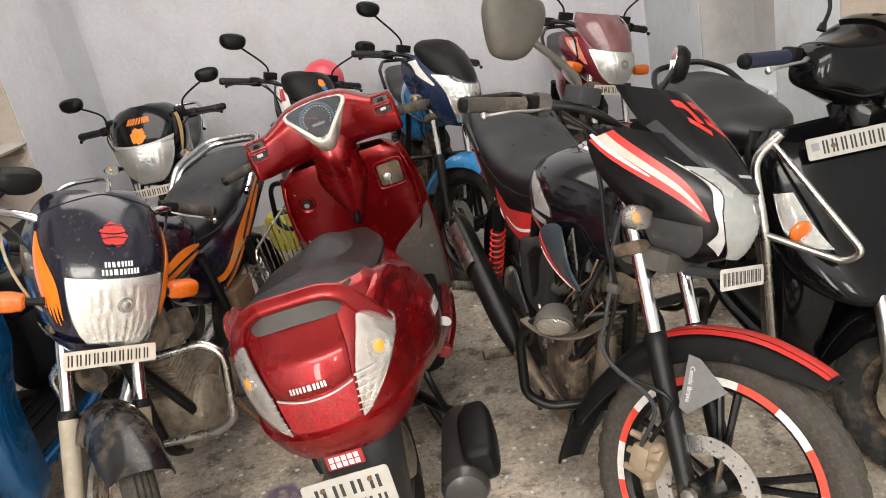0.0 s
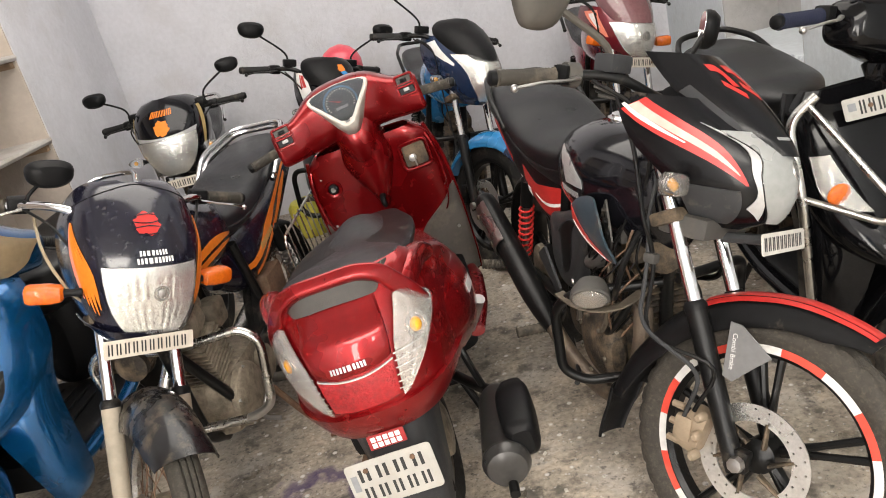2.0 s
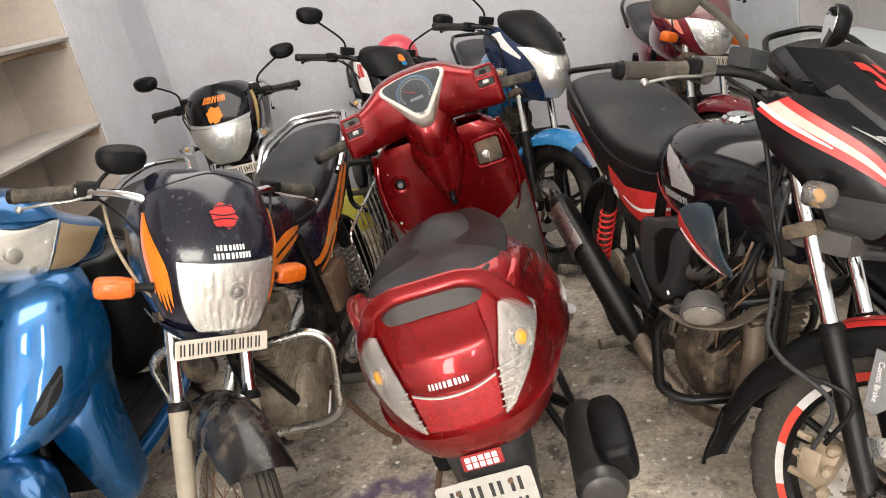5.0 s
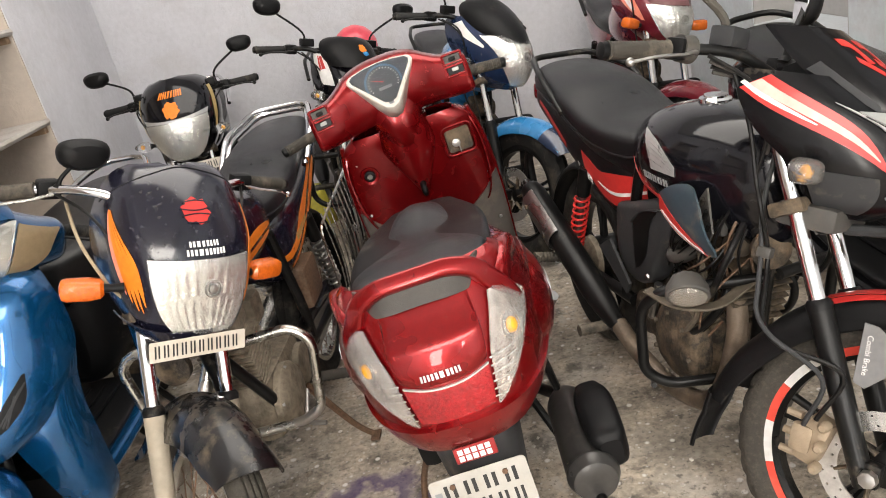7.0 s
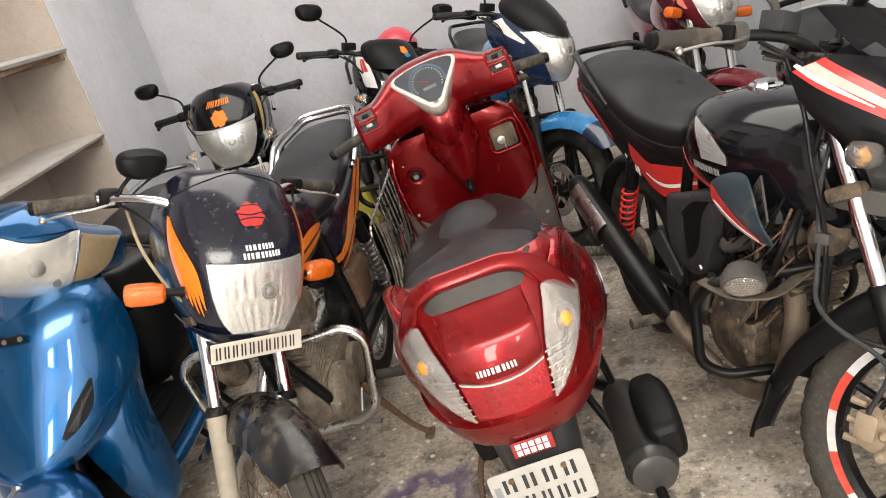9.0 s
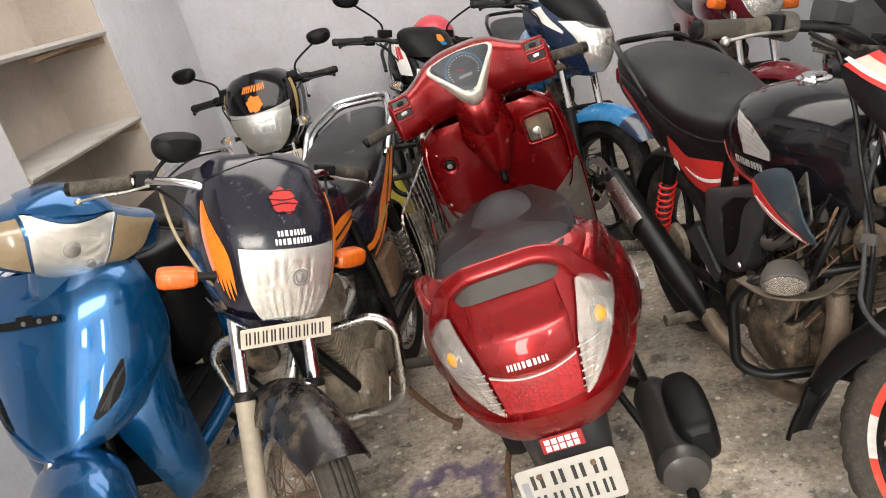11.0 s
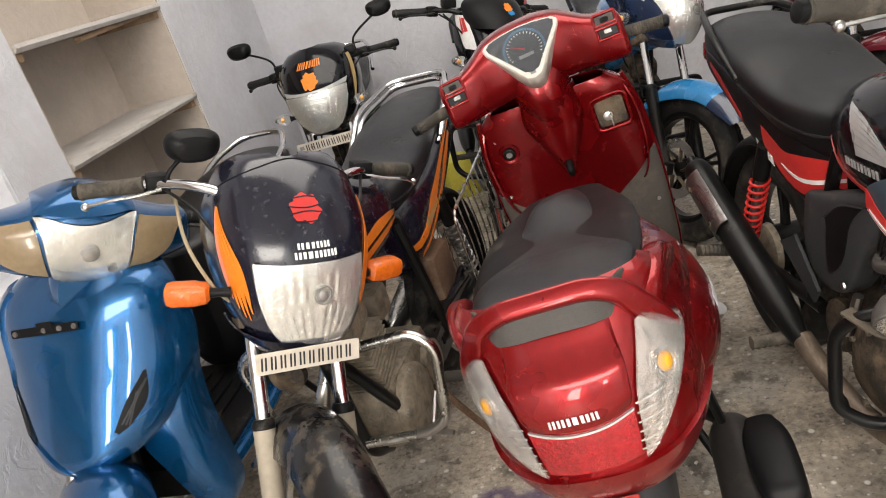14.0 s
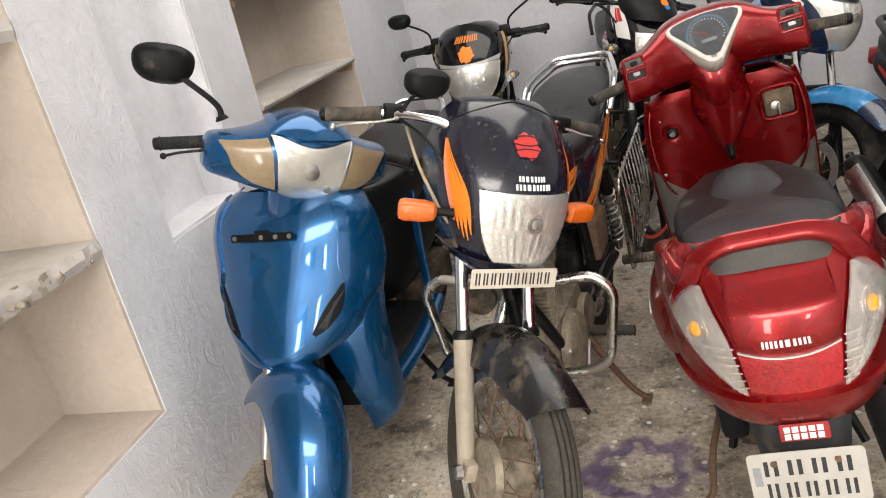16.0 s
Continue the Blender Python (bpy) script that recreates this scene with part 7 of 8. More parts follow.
def scooter_head(r, paint, rows, lens_mat, ind_mat, lamp_edge, side_edge, grips, grip_mat, lever_mat, drop_edge=None):
    """Handlebar cover with the headlamp and turn signals let into its face, grips and levers."""
    s = r.s
    hd = Surf("bar", rows)
    h = s("handlebar_cover", hd.solid(44, 36), paint, None, "painted handlebar cover")
    # lamp: (side, angle) edges, upper and lower
    up, low = lamp_edge
    hl = s("headlamp", hd.flutes(up, low, 24, 22, 0.008, 0.0016), REFLECTOR, None, "wide headlamp with fluted reflector and clear lens", 10)
    # dark line of the gap round the lens, laid on as a black bead
    s("lamp_seal", tube([tuple(hd.lift(a, v, 0.005)) for a, v in list(spline(up, 6)) + list(spline(low, 6))[::-1]] + [tuple(hd.lift(*up[0], 0.005))], 0.0028, 6, 1), PLASTIC, hl)
    s("lens", hd.ribbon(up, low, 20, 12, 0.013, 0.003), lens_mat, hl, "clear headlamp lens")
    s("bulb", lathe([(0, 0.022), (0.006, 0.020), (0.008, 0.008)], tuple(hd.lift(0, -5, 0.006)), (1, 0, 0.05), 18), STEEL, hl)
    s("bulb", lathe([(0, 0.012), (0.005, 0.010)], tuple(hd.lift(0.05, -28, 0.006)), (1, 0.2, -0.3), 14), STEEL, hl)
    for sd in (-1, 1):
        if side_edge:
            u2, l2 = side_edge
            il = s("turn_signal", hd.ribbon([(sd * a, v) for a, v in u2], [(sd * a, v) for a, v in l2], 14, 8, 0.0015, 0.002), REFLECTOR, None, "turn signal beside the headlamp")
            s("turn_signal_lens", hd.ribbon([(sd * a, v) for a, v in u2], [(sd * a, v) for a, v in l2], 14, 8, 0.007, 0.003), ind_mat, il, "yellowed lens")
        g0, g1 = grips
        grip_and_lever(r, s, (g0[0], sd * g0[1], g0[2]), (g1[0], sd * g1[1], g1[2]), True, grip_mat, lever_mat, True, 0.06)
    hood = [(a, v + 3 + 8 * (1 - abs(a) / 0.11)) for a, v in up]
    s("lamp_hood", hd.ribbon([(a, v) for a, v in hood], [(a * 0.95, 112) for a, v in up], 22, 10, 0.009, 0.010), paint, h, "peaked hood over the headlamp")
    s("steering_neck", Surf("body", [(0.90, 0.88, 0.07, 0.10, 0.08, 2.4), (0.95, 0.89, 0.085, 0.10, 0.08, 2.6), (1.0, 0.885, 0.07, 0.07, 0.06, 2.4)]).solid(12, 24), paint, h)
    return hd, h


# blue scooter against the left wall
bs = scooter_base((-1.54, 2.98, -93.8, 2.0, 47.0), "metallic blue scooter with a yellowed headlamp, parked along the wall", BLUE_PAINT, 1.238, 0.215)
# its apron comes to a keel in the middle
BS_APRON = [(0.455, 1.150, 0.07, 0.11, 2.2), (0.49, 1.175, 0.165, 0.20, 2.1), (0.55, 1.160, 0.232, 0.235, 2.0), (0.64, 1.12, 0.258, 0.228, 1.95), (0.72, 1.08, 0.262, 0.20, 2.0), (0.80, 1.045, 0.252, 0.17, 2.15), (0.86, 1.005, 0.226, 0.13, 2.4), (0.895, 0.965, 0.185, 0.09, 2.6), (0.918, 0.94, 0.14, 0.06, 2.6)]
bs_ap, bs_a, bs_leg = scooter_front(bs, BLUE_PAINT, PLASTIC, BS_APRON, 0.02)
bs_wc = Vector((1.238, 0, 0.215))
bs.s("front_mudguard", fender_mesh(bs_wc, ([-5, 30, 90, 140, 175], [0.275, 0.270, 0.295, 0.29, 0.27]), -10, 158, (0.104, 0.112), (0.06, 0.11, 0.14, 0.11, 0.08), 0.004, 34), BLUE_PAINT, None, "blue front mudguard with a soft ridge")
for sd in (-1, 1):
    v = bs.b("apron_vent", bs_ap.ribbon([(0.668, sd * 47), (0.615, sd * 36), (0.560, sd * 29)], [(0.668, sd * 49), (0.600, sd * 48), (0.546, sd * 34)], 14, 5, 0.003, 0.004), PLASTIC, bs_a, "black air vent")
    for k in range(3):
        bs.b("vent_slat", bs_ap.ribbon([(0.650 - 0.010 * k, sd * (48 - 3 * k)), (0.572 - 0.004 * k, sd * (33 + 2.2 * k))], [(0.647 - 0.010 * k, sd * (49 - 3 * k)), (0.569 - 0.004 * k, sd * (34 + 2.2 * k))], 8, 2, 0.0075, 0.003), PLASTIC_GREY, v)
    bs.b("apron_ridge", bs_ap.ribbon([(0.890, sd * 50), (0.80, sd * 48), (0.72, sd * 45), (0.68, sd * 48)], [(0.890, sd * 92), (0.76, sd * 92), (0.66, sd * 88), (0.60, sd * 66)], 22, 12, 0.008, 0.012), BLUE_PAINT, bs_a, "raised blue shoulder panel")
    bs.b("apron_lower_panel", bs_ap.ribbon([(0.545, sd * 27), (0.51, sd * 15), (0.475, sd * 4)], [(0.600, sd * 66), (0.54, sd * 68), (0.49, sd * 60)], 18, 10, 0.006, 0.006), BLUE_PAINT, bs_a)
bk_m = facing(tuple(bs_ap.lift(0.815, -2, 0.010)), (1, 0, 0.35))
br = bs.b("plate_bracket", joined(slab(round_rect(0.196, 0.022, 0.004), 0.004, bk_m, 0.001), slab([(-0.02, -0.004), (0.025, -0.004), (0.025, 0.020), (-0.02, 0.020)], 0.006, bk_m, 0.001)), PLASTIC, None, "empty black number plate bracket")
for x in (-0.085, 0.0, 0.045, 0.088):
    bs.b("bolt", lathe([(0, 0.007), (0.004, 0.006)], tuple(bk_m @ Vector((x, 0, 0.004))), tuple(bk_m.to_3x3() @ Vector((0, 0, 1))), 10), STEEL, br)
HEAD = [(0.0, 0.925, 1.020, 0.115, 0.120, 0.108, 2.5), (0.05, 0.925, 1.018, 0.113, 0.112, 0.106, 2.5), (0.09, 0.925, 1.016, 0.108, 0.098, 0.098, 2.5), (0.13, 0.925, 1.012, 0.098, 0.078, 0.086, 2.6), (0.19, 0.915, 1.006, 0.076, 0.064, 0.066, 2.8), (0.245, 0.90, 1.002, 0.052, 0.056, 0.050, 3.0), (0.262, 0.895, 1.0, 0.034, 0.036, 0.034, 2.6)]
HEAD = [(-a, *q) for a, *q in HEAD[:0:-1]] + HEAD
LAMP_EDGE = ([(-0.108, 46), (-0.055, 27), (0.0, 19), (0.055, 27), (0.108, 46)], [(-0.078, -42), (-0.04, -52), (0.0, -56), (0.04, -52), (0.078, -42)])
SIDE_EDGE = ([(0.117, 45), (0.17, 46), (0.230, 44)], [(0.087, -40), (0.145, -32), (0.195, -6), (0.230, 38)])
bs_hd, bs_h = scooter_head(bs, BLUE_PAINT, HEAD, LENS, LENS_TAN, LAMP_EDGE, SIDE_EDGE, ((0.86, 0.245, 1.02), (0.845, 0.365, 1.0)), GRIP_DARK, MATTE_BLACK)
mirror(bs.s, (0.89, -0.215, 1.09), (0.88, -0.235, 1.13), (0.83, -0.365, 1.21), 0.155, (1, -0.1, 0.05), tall=0.68, stem=1.6)
scooter_tail(bs, [(f, z, w * 1.22, u, d + 0.09 * min(1, max(0, (f + 0.3) / 0.3)), e) for f, z, w, u, d, e in S_SEAT], S_BODY[:3] + [(0.12, 0.58, 0.16, 0.12, 0.15, 2.6), (0.20, 0.56, 0.08, 0.06, 0.08, 2.4)], BLUE_PAINT, VINYL, CHROME)

bs.b("front_cover", Surf("body", [(0.02, 0.58, 0.13, 0.12, 0.16, 2.6), (0.16, 0.57, 0.165, 0.15, 0.20, 2.8), (0.34, 0.54, 0.155, 0.17, 0.22, 2.8), (0.45, 0.51, 0.11, 0.17, 0.20, 2.6), (0.49, 0.49, 0.05, 0.14, 0.14, 2.4)]).solid(24, 32), PLASTIC, None, "black cover under the seat nose")
for sd in (-1, 1):
    bs.b("side_strip", strap([(0.36, sd * 0.165, 0.70), (0.40, sd * 0.178, 0.50), (0.44, sd * 0.195, 0.31)], 0.028, 0.014, 0.004, 0.06, (1, 0, 0.1)), BLUE_PAINT, None, "blue side strip")

# black scooter on the right with a crash bar
ac = scooter_base((1.103, 2.841, -90.9, -0.9, 39.6), "glossy black scooter with tubular steel crash bar", BLACK_SCOOTER, 1.238, 0.215)
AC_APRON = [(z, f - 0.02, w, d * 0.62, e + 0.7) for z, f, w, d, e in APRON]
ac_ap, ac_a, ac_leg = scooter_front(ac, BLACK_SCOOTER, PLASTIC, AC_APRON)
ac.s("front_mudguard", fender_mesh((1.238, 0, 0.215), ([-5, 30, 90, 140, 175], [0.275, 0.270, 0.295, 0.29, 0.27]), -4, 172, (0.075, 0.085), (0.05, 0.10, 0.13, 0.10, 0.07), 0.004, 34), BLACK_SCOOTER, None, "black front mudguard")
for sd in (-1, 1):
    t = ac.b("turn_signal", ac_ap.flutes([(0.752, sd * 38), (0.68, sd * 29), (0.603, sd * 19)], [(0.752, sd * 59), (0.66, sd * 56), (0.618, sd * 40)], 22, 18, 0.005, 0.0035, 0.002), REFLECTOR_DULL, None, "large clear turn signal with an amber bulb", 10)
    ac.b("turn_signal_lens", ac_ap.ribbon([(0.752, sd * 38), (0.68, sd * 29), (0.603, sd * 19)], [(0.752, sd * 59), (0.66, sd * 56), (0.618, sd * 40)], 14, 8, 0.010, 0.003), LENS, t, "clear lens")
    ac.b("bulb", ball(tuple(ac_ap.lift(0.655, sd * 38, 0.003)), (0.010, 0.034, 0.030), 16), LENS_AMBER, t, "amber bulb cap")
    g = ac.b("crash_bar", bent([(1.02, sd * 0.255, 0.30), (1.06, sd * 0.275, 0.66), (1.02, sd * 0.275, 0.86), (1.04, sd * 0.21, 0.915)], 0.0125, 12, 0.05), CHROME_OLD, None, "scratched steel crash bar")
    ac.b("crash_bar_arm", bent([(1.03, sd * 0.235, 0.905), (1.20, sd * 0.10, 0.63), (1.17, sd * 0.13, 0.60), (1.06, sd * 0.27, 0.665)], 0.009, 10, 0.035), CHROME_OLD, g)
plate(ac.b, tuple(ac_ap.lift(0.838, 0, 0.03)), (1, 0, 0.35), 0.285, 0.055, [10], WHITE_PLATE)
AC_HEAD = [(a * 0.9, *q) for a, *q in HEAD]
ac_hd, ac_h = scooter_head(ac, BLACK_SCOOTER, AC_HEAD, LENS, LENS, ([(a * 0.62, v) for a, v in LAMP_EDGE[0]], [(a * 0.62, v) for a, v in LAMP_EDGE[1]]), None, ((0.86, 0.27, 1.02), (0.845, 0.415, 1.0)), GRIP_BLUE, STEEL)
for sd in (-1, 1):
    mirror(ac.s, (0.89, sd * 0.18, 1.09), (0.89, sd * 0.165, 1.16), (0.84, sd * 0.235, 1.27), 0.135, (1, 0.1 * sd, 0.05), tall=0.66)
scooter_tail(ac, [(f - 0.02, z + 0.005, w * 1.05, u, d, e) for f, z, w, u, d, e in S_SEAT], S_BODY, BLACK_SCOOTER, VINYL, MATTE_BLACK)

# red scooter seen from behind
rs = scooter_base((-0.254, 1.806, 88.3, 6.5, 5.0), "candy red scooter with dusty black seat and red grab rail", RED_PAINT, 1.256, 0.235)
rb, rsx = rs.b, rs.s
NOSE = Matrix.Translation((-0.018, 0, 0.004))


def front_b(name, bm, material, parent=None, label="", sharp=38):
    """A part of the shield, set back along the scooter."""
    bm.transform(NOSE)
    return rs.b(name, bm, material, parent, label, sharp)


def front_s(name, bm, material, parent=None, label="", sharp=38):
    """A part of the handlebar, set back along the scooter."""
    bm.transform(NOSE)
    return rs.s(name, bm, material, parent, label, sharp)


front_body = Surf("body", [(-0.24, 0.63, 0.175, 0.16, 0.12, 2.3), (-0.10, 0.61, 0.244, 0.175, 0.16, 2.3), (0.08, 0.58, 0.264, 0.185, 0.21, 2.3), (0.25, 0.55, 0.240, 0.19, 0.21, 2.4), (0.42, 0.53, 0.17, 0.19, 0.20, 2.6), (0.50, 0.52, 0.10, 0.18, 0.18, 2.5), (0.53, 0.51, 0.04, 0.14, 0.14, 2.3)])
tail = Surf("cowl", [(0.485, -0.322, 0.160, 0.28, 2.6), (0.510, -0.346, 0.195, 0.38, 2.6), (0.570, -0.370, 0.226, 0.46, 2.6), (0.65, -0.374, 0.238, 0.50, 2.5), (0.73, -0.352, 0.224, 0.40, 2.5), (0.785, -0.318, 0.200, 0.24, 2.5), (0.825, -0.280, 0.180, 0.12, 2.6), (0.845, -0.240, 0.160, 0.06, 2.6)], facing=-1)
tl = rb("tail_body", tail.sheet(0.485, 0.845, -90, 90, 36, 60, 0, 0.005), RED_PAINT, None, "rounded candy red tail")
rb("tail_skirt", tail.ribbon([(0.489, -100), (0.496, -50), (0.500, 0), (0.496, 50), (0.489, 100)], [(0.560, -100), (0.566, -45), (0.570, 0), (0.566, 45), (0.560, 100)], 34, 5, 0.010, 0.010), RED_PAINT, tl, "lower red skirt")
lampr = rb("tail_lamp", tail.ribbon([(0.668, -16), (0.656, 0), (0.668, 16)], [(0.590, -13.5), (0.584, 0), (0.590, 13.5)], 24, 12, 0.006, 0.008), LENS_RED, None, "wide red tail lamp lens")
rb("lamp_surround", tail.ribbon([(0.6715, -16.3), (0.6595, 0), (0.6715, 16.3)], [(0.668, -16), (0.656, 0), (0.668, 16)], 24, 3, 0.006, 0.006), SILVER, tl, "pale strip over the lamp")
lid_rows = []
for k in range(17):
    q = k / 16
    off = float(np.interp(q, [0, 0.30, 0.46, 0.54, 0.62, 0.90, 1.0], [0.002, 0.005, 0.013, 0.021, 0.022, 0.017, 0.008]))
    row = []
    for v in np.linspace(-1, 1, 29):
        top, low = 0.826 - 0.006 * v * v, 0.668 + 0.014 * v * v
        row.append((top + (low - top) * q, v * (24 - 7 * q), off * min(1.0, 9 * (1 - abs(v)) + 0.25)))
    lid_rows.append(row)
rb("rear_lid", shell([[tail.lift(u, v, o) for u, v, o in row] for row in lid_rows], 0.006, [[tail.lift(u, v, o - 0.006) for u, v, o in row] for row in lid_rows]), RED_PAINT, tl, "creased red lid over the lamp", 22)
lettering(rb, "brand_bar", tail.bars(0.688, 1, 5, 0.098, 0.012, 0.22, off=0.0205), SILVER, tl)
for sd in (-1, 1):
    edge_a = [(0.782, sd * 33), (0.735, sd * 24.5), (0.680, sd * 18.5), (0.584, sd * 14.5)]
    edge_b = [(0.784, sd * 38), (0.735, sd * 53), (0.665, sd * 38), (0.592, sd * 18)]
    t = rb("rear_turn_signal", tail.flutes(edge_a, edge_b, 26, 12, 0.006, 0.002, 0.002), REFLECTOR_ROSY, None, "large clear rear turn signal", 10)
    rb("turn_signal_lens", tail.ribbon(edge_a, edge_b, 22, 8, 0.011, 0.003), LENS, t, "clear lens")
    p = tail.lift(0.700, sd * 35, 0.003)
    rb("bulb", lathe([(-0.004, 0.018), (0.003, 0.016), (0.008, 0.009)], tuple(p), tuple(tail.normal(0.700, sd * 35)), 18), AMBER_BULB, t, "amber bulb")
    for q in (0.024, 0.031):
        rb("bulb_ring", lathe([(-0.002, q - 0.003), (0.004, q - 0.002), (0.004, q + 0.001), (-0.002, q + 0.002)], tuple(p), tuple(tail.normal(0.700, sd * 35)), 26, False), REFLECTOR, t)
    for k in range(6):
        rb("lens_rib", tail.ribbon([(0.680 - 0.015 * k, sd * (17 - 0.7 * k)), (0.674 - 0.015 * k, sd * (34 - 2.8 * k))], [(0.677 - 0.015 * k, sd * (17 - 0.7 * k)), (0.671 - 0.015 * k, sd * (34 - 2.8 * k))], 6, 2, 0.0105, 0.001), REFLECTOR, t)
    lettering(rb, "name_bar", front_body.bars(0.02, sd * 84, 7, 0.105, 0.026, 0.25, -0.4 * sd, along="u", off=0.003), SILVER, tl)
# seat with its hump and pale lettering
rs_seat = Surf("body", [(-0.285, 0.812, 0.07, 0.02, 0.03, 2.6), (-0.24, 0.816, 0.130, 0.030, 0.05, 2.5), (-0.12, 0.806, 0.152, 0.034, 0.055, 2.3), (0.0, 0.778, 0.148, 0.034, 0.06, 2.1), (0.11, 0.762, 0.125, 0.036, 0.065, 1.9), (0.20, 0.762, 0.092, 0.048, 0.07, 1.8), (0.27, 0.765, 0.076, 0.052, 0.07, 1.8), (0.36, 0.746, 0.068, 0.038, 0.07, 2.0), (0.48, 0.718, 0.055, 0.028, 0.05, 2.2), (0.53, 0.713, 0.02, 0.01, 0.02, 2.0)])
se = rb("seat", rs_seat.solid(44, 44), VINYL_DUSTY, None, "dusty black seat sagging in the middle")
lettering(rb, "lettering_bar", rs_seat.bars(0.0, -68, 4, 0.06, 0.026, 0.3, along="u") + rs_seat.bars(0.0, -78, 2, 0.03, 0.016, 0.3, along="u"), SCREEN_GREY, se)
rb("seat_base", Surf("body", [(-0.27, 0.80, 0.10, 0.02, 0.03, 2.6), (-0.1, 0.795, 0.16, 0.02, 0.035, 2.8), (0.2, 0.765, 0.165, 0.02, 0.04, 2.8), (0.45, 0.735, 0.10, 0.02, 0.04, 2.6)]).solid(20, 30), PLASTIC, se)
rb("side_body", front_body.solid(30, 40), RED_PAINT, None, "red side body under the seat")
# grab rail: broad red loop with a grey pad on its inner face
rail = [(-0.232, 0.166, 0.722), (-0.254, 0.158, 0.760), (-0.282, 0.118, 0.838), (-0.292, 0.072, 0.860), (-0.292, -0.072, 0.860), (-0.282, -0.118, 0.838), (-0.254, -0.158, 0.760), (-0.232, -0.166, 0.722)]
gr = rb("grab_rail", strap(rail, (0.052, 0.045, 0.036, 0.034, 0.036, 0.045, 0.052), (0.030, 0.032, 0.030, 0.028, 0.030, 0.032, 0.030), 0.009, 0.022, (-0.75, 0, 0.66)), RED_PAINT, None, "broad angular red grab rail")
for sd in (-1, 1):
    rb("rail_arm", strap([(-0.264, sd * 0.148, 0.766), (-0.215, sd * 0.170, 0.794), (-0.14, sd * 0.182, 0.800), (-0.02, sd * 0.200, 0.745)], (0.030, 0.040, 0.044, 0.036), (0.044, 0.060, 0.056, 0.040), 0.014, 0.05), RED_PAINT, gr, "flat side arm of the rail")
rb("rail_pad", shell([[(-0.292 - 0.016 * (0.855 - z) / 0.06 + 0.07 * (l / 0.13) ** 4, l, z - 0.012 * (l / 0.13) ** 2) for z in np.linspace(0.806, 0.856, 6)] for l in np.linspace(-0.128, 0.128, 18)], 0.006), PLASTIC_DIRTY, gr, "dusty grey pad under the rail")
# rear mudguard, plate and dealer badge
mg = Surf("cowl", [(0.14, -0.335, 0.05, 0.10, 2.6), (0.22, -0.345, 0.072, 0.14, 2.8), (0.34, -0.35, 0.088, 0.18, 2.8), (0.46, -0.345, 0.105, 0.22, 2.8), (0.52, -0.34, 0.11, 0.24, 2.8)], facing=-1)
rb("rear_mudguard", mg.sheet(0.14, 0.52, -92, 92, 20, 24, 0, 0.004), PLASTIC_GREY, None, "dark grey plastic rear mudguard")
bd = facing(tuple(mg.lift(0.482, 0, 0.012)), (-1, 0, 0.10))
badge = rb("dealer_badge", slab(round_rect(0.088, 0.036, 0.003), 0.003, bd, 0.001), BADGE_RED, None, "small red badge with white bars")
for k in range(10):
    x, y = -0.036 + 0.0145 * (k % 5), (0.001, -0.014)[k // 5]
    rb("badge_bar", slab([(x, y), (x + 0.011, y), (x + 0.011, y + 0.012), (x, y + 0.012)], 0.0006, bd @ Matrix.Translation((0, 0, 0.003)), 0), WHITE_STICKER, badge)
plate(rb, (-0.392, 0.010, 0.408), (-1, 0, 0.14), 0.205, 0.112, [4, 5], WHITE_PLATE, None, 0.010)
# silencer on the right
def low(name, bm, material, parent=None, label=""):
    """A part of the silencer, shifted down and inwards to fit the camera's view."""
    bm.transform(Matrix.Translation((0, 0.014, -0.034)))
    return rs.b(name, bm, material, parent, label)


ex = rb("exhaust_pipe", tube([(0.30, -0.08, 0.22), (0.22, -0.16, 0.19), (0.12, -0.21, 0.22), (0.05, -0.225, 0.25)], 0.017, 12), MATTE_BLACK, None, "exhaust pipe")
mu = low("muffler", tube([(0.14, -0.225, 0.235), (0.06, -0.228, 0.25), (-0.20, -0.228, 0.265), (-0.235, -0.228, 0.267), (-0.262, -0.228, 0.268), (-0.268, -0.228, 0.268)], [0.02, 0.056, 0.060, 0.062, 0.050, 0.012], 28, 5), MUFFLER_STEEL, ex, "round black silencer")
low("muffler_tip", tube([(-0.26, -0.228, 0.225), (-0.30, -0.228, 0.22)], 0.013, 14), MATTE_BLACK, mu)
low("muffler_cover", Surf("body", [(-0.23, 0.318, 0.024, 0.02, 0.05, 3.6), (-0.20, 0.325, 0.042, 0.035, 0.075, 3.8), (-0.08, 0.335, 0.046, 0.035, 0.075, 3.8), (0.0, 0.33, 0.03, 0.02, 0.05, 3.0)], middle=-0.285).solid(18, 24), PLASTIC, mu, "black plastic silencer cover")
rb("muffler_bracket", bent([(-0.02, -0.20, 0.34), (-0.06, -0.19, 0.46), (0.05, -0.17, 0.52)], 0.010, 8), MATTE_BLACK, ex)
foot_peg(rs, (0.16, -0.205, 0.42), (-0.05, -0.06, 0.10), STEEL)
kick = rb("kick_start", bent([(0.10, 0.17, 0.22), (-0.02, 0.20, 0.20), (-0.12, 0.215, 0.13), (-0.14, 0.29, 0.13)], 0.009, 8), RUST, None, "rusty kick-start lever")
rb("air_cleaner", block((0.0, 0.13, 0.36), (0.26, 0.07, 0.12), 0.03), PLASTIC)
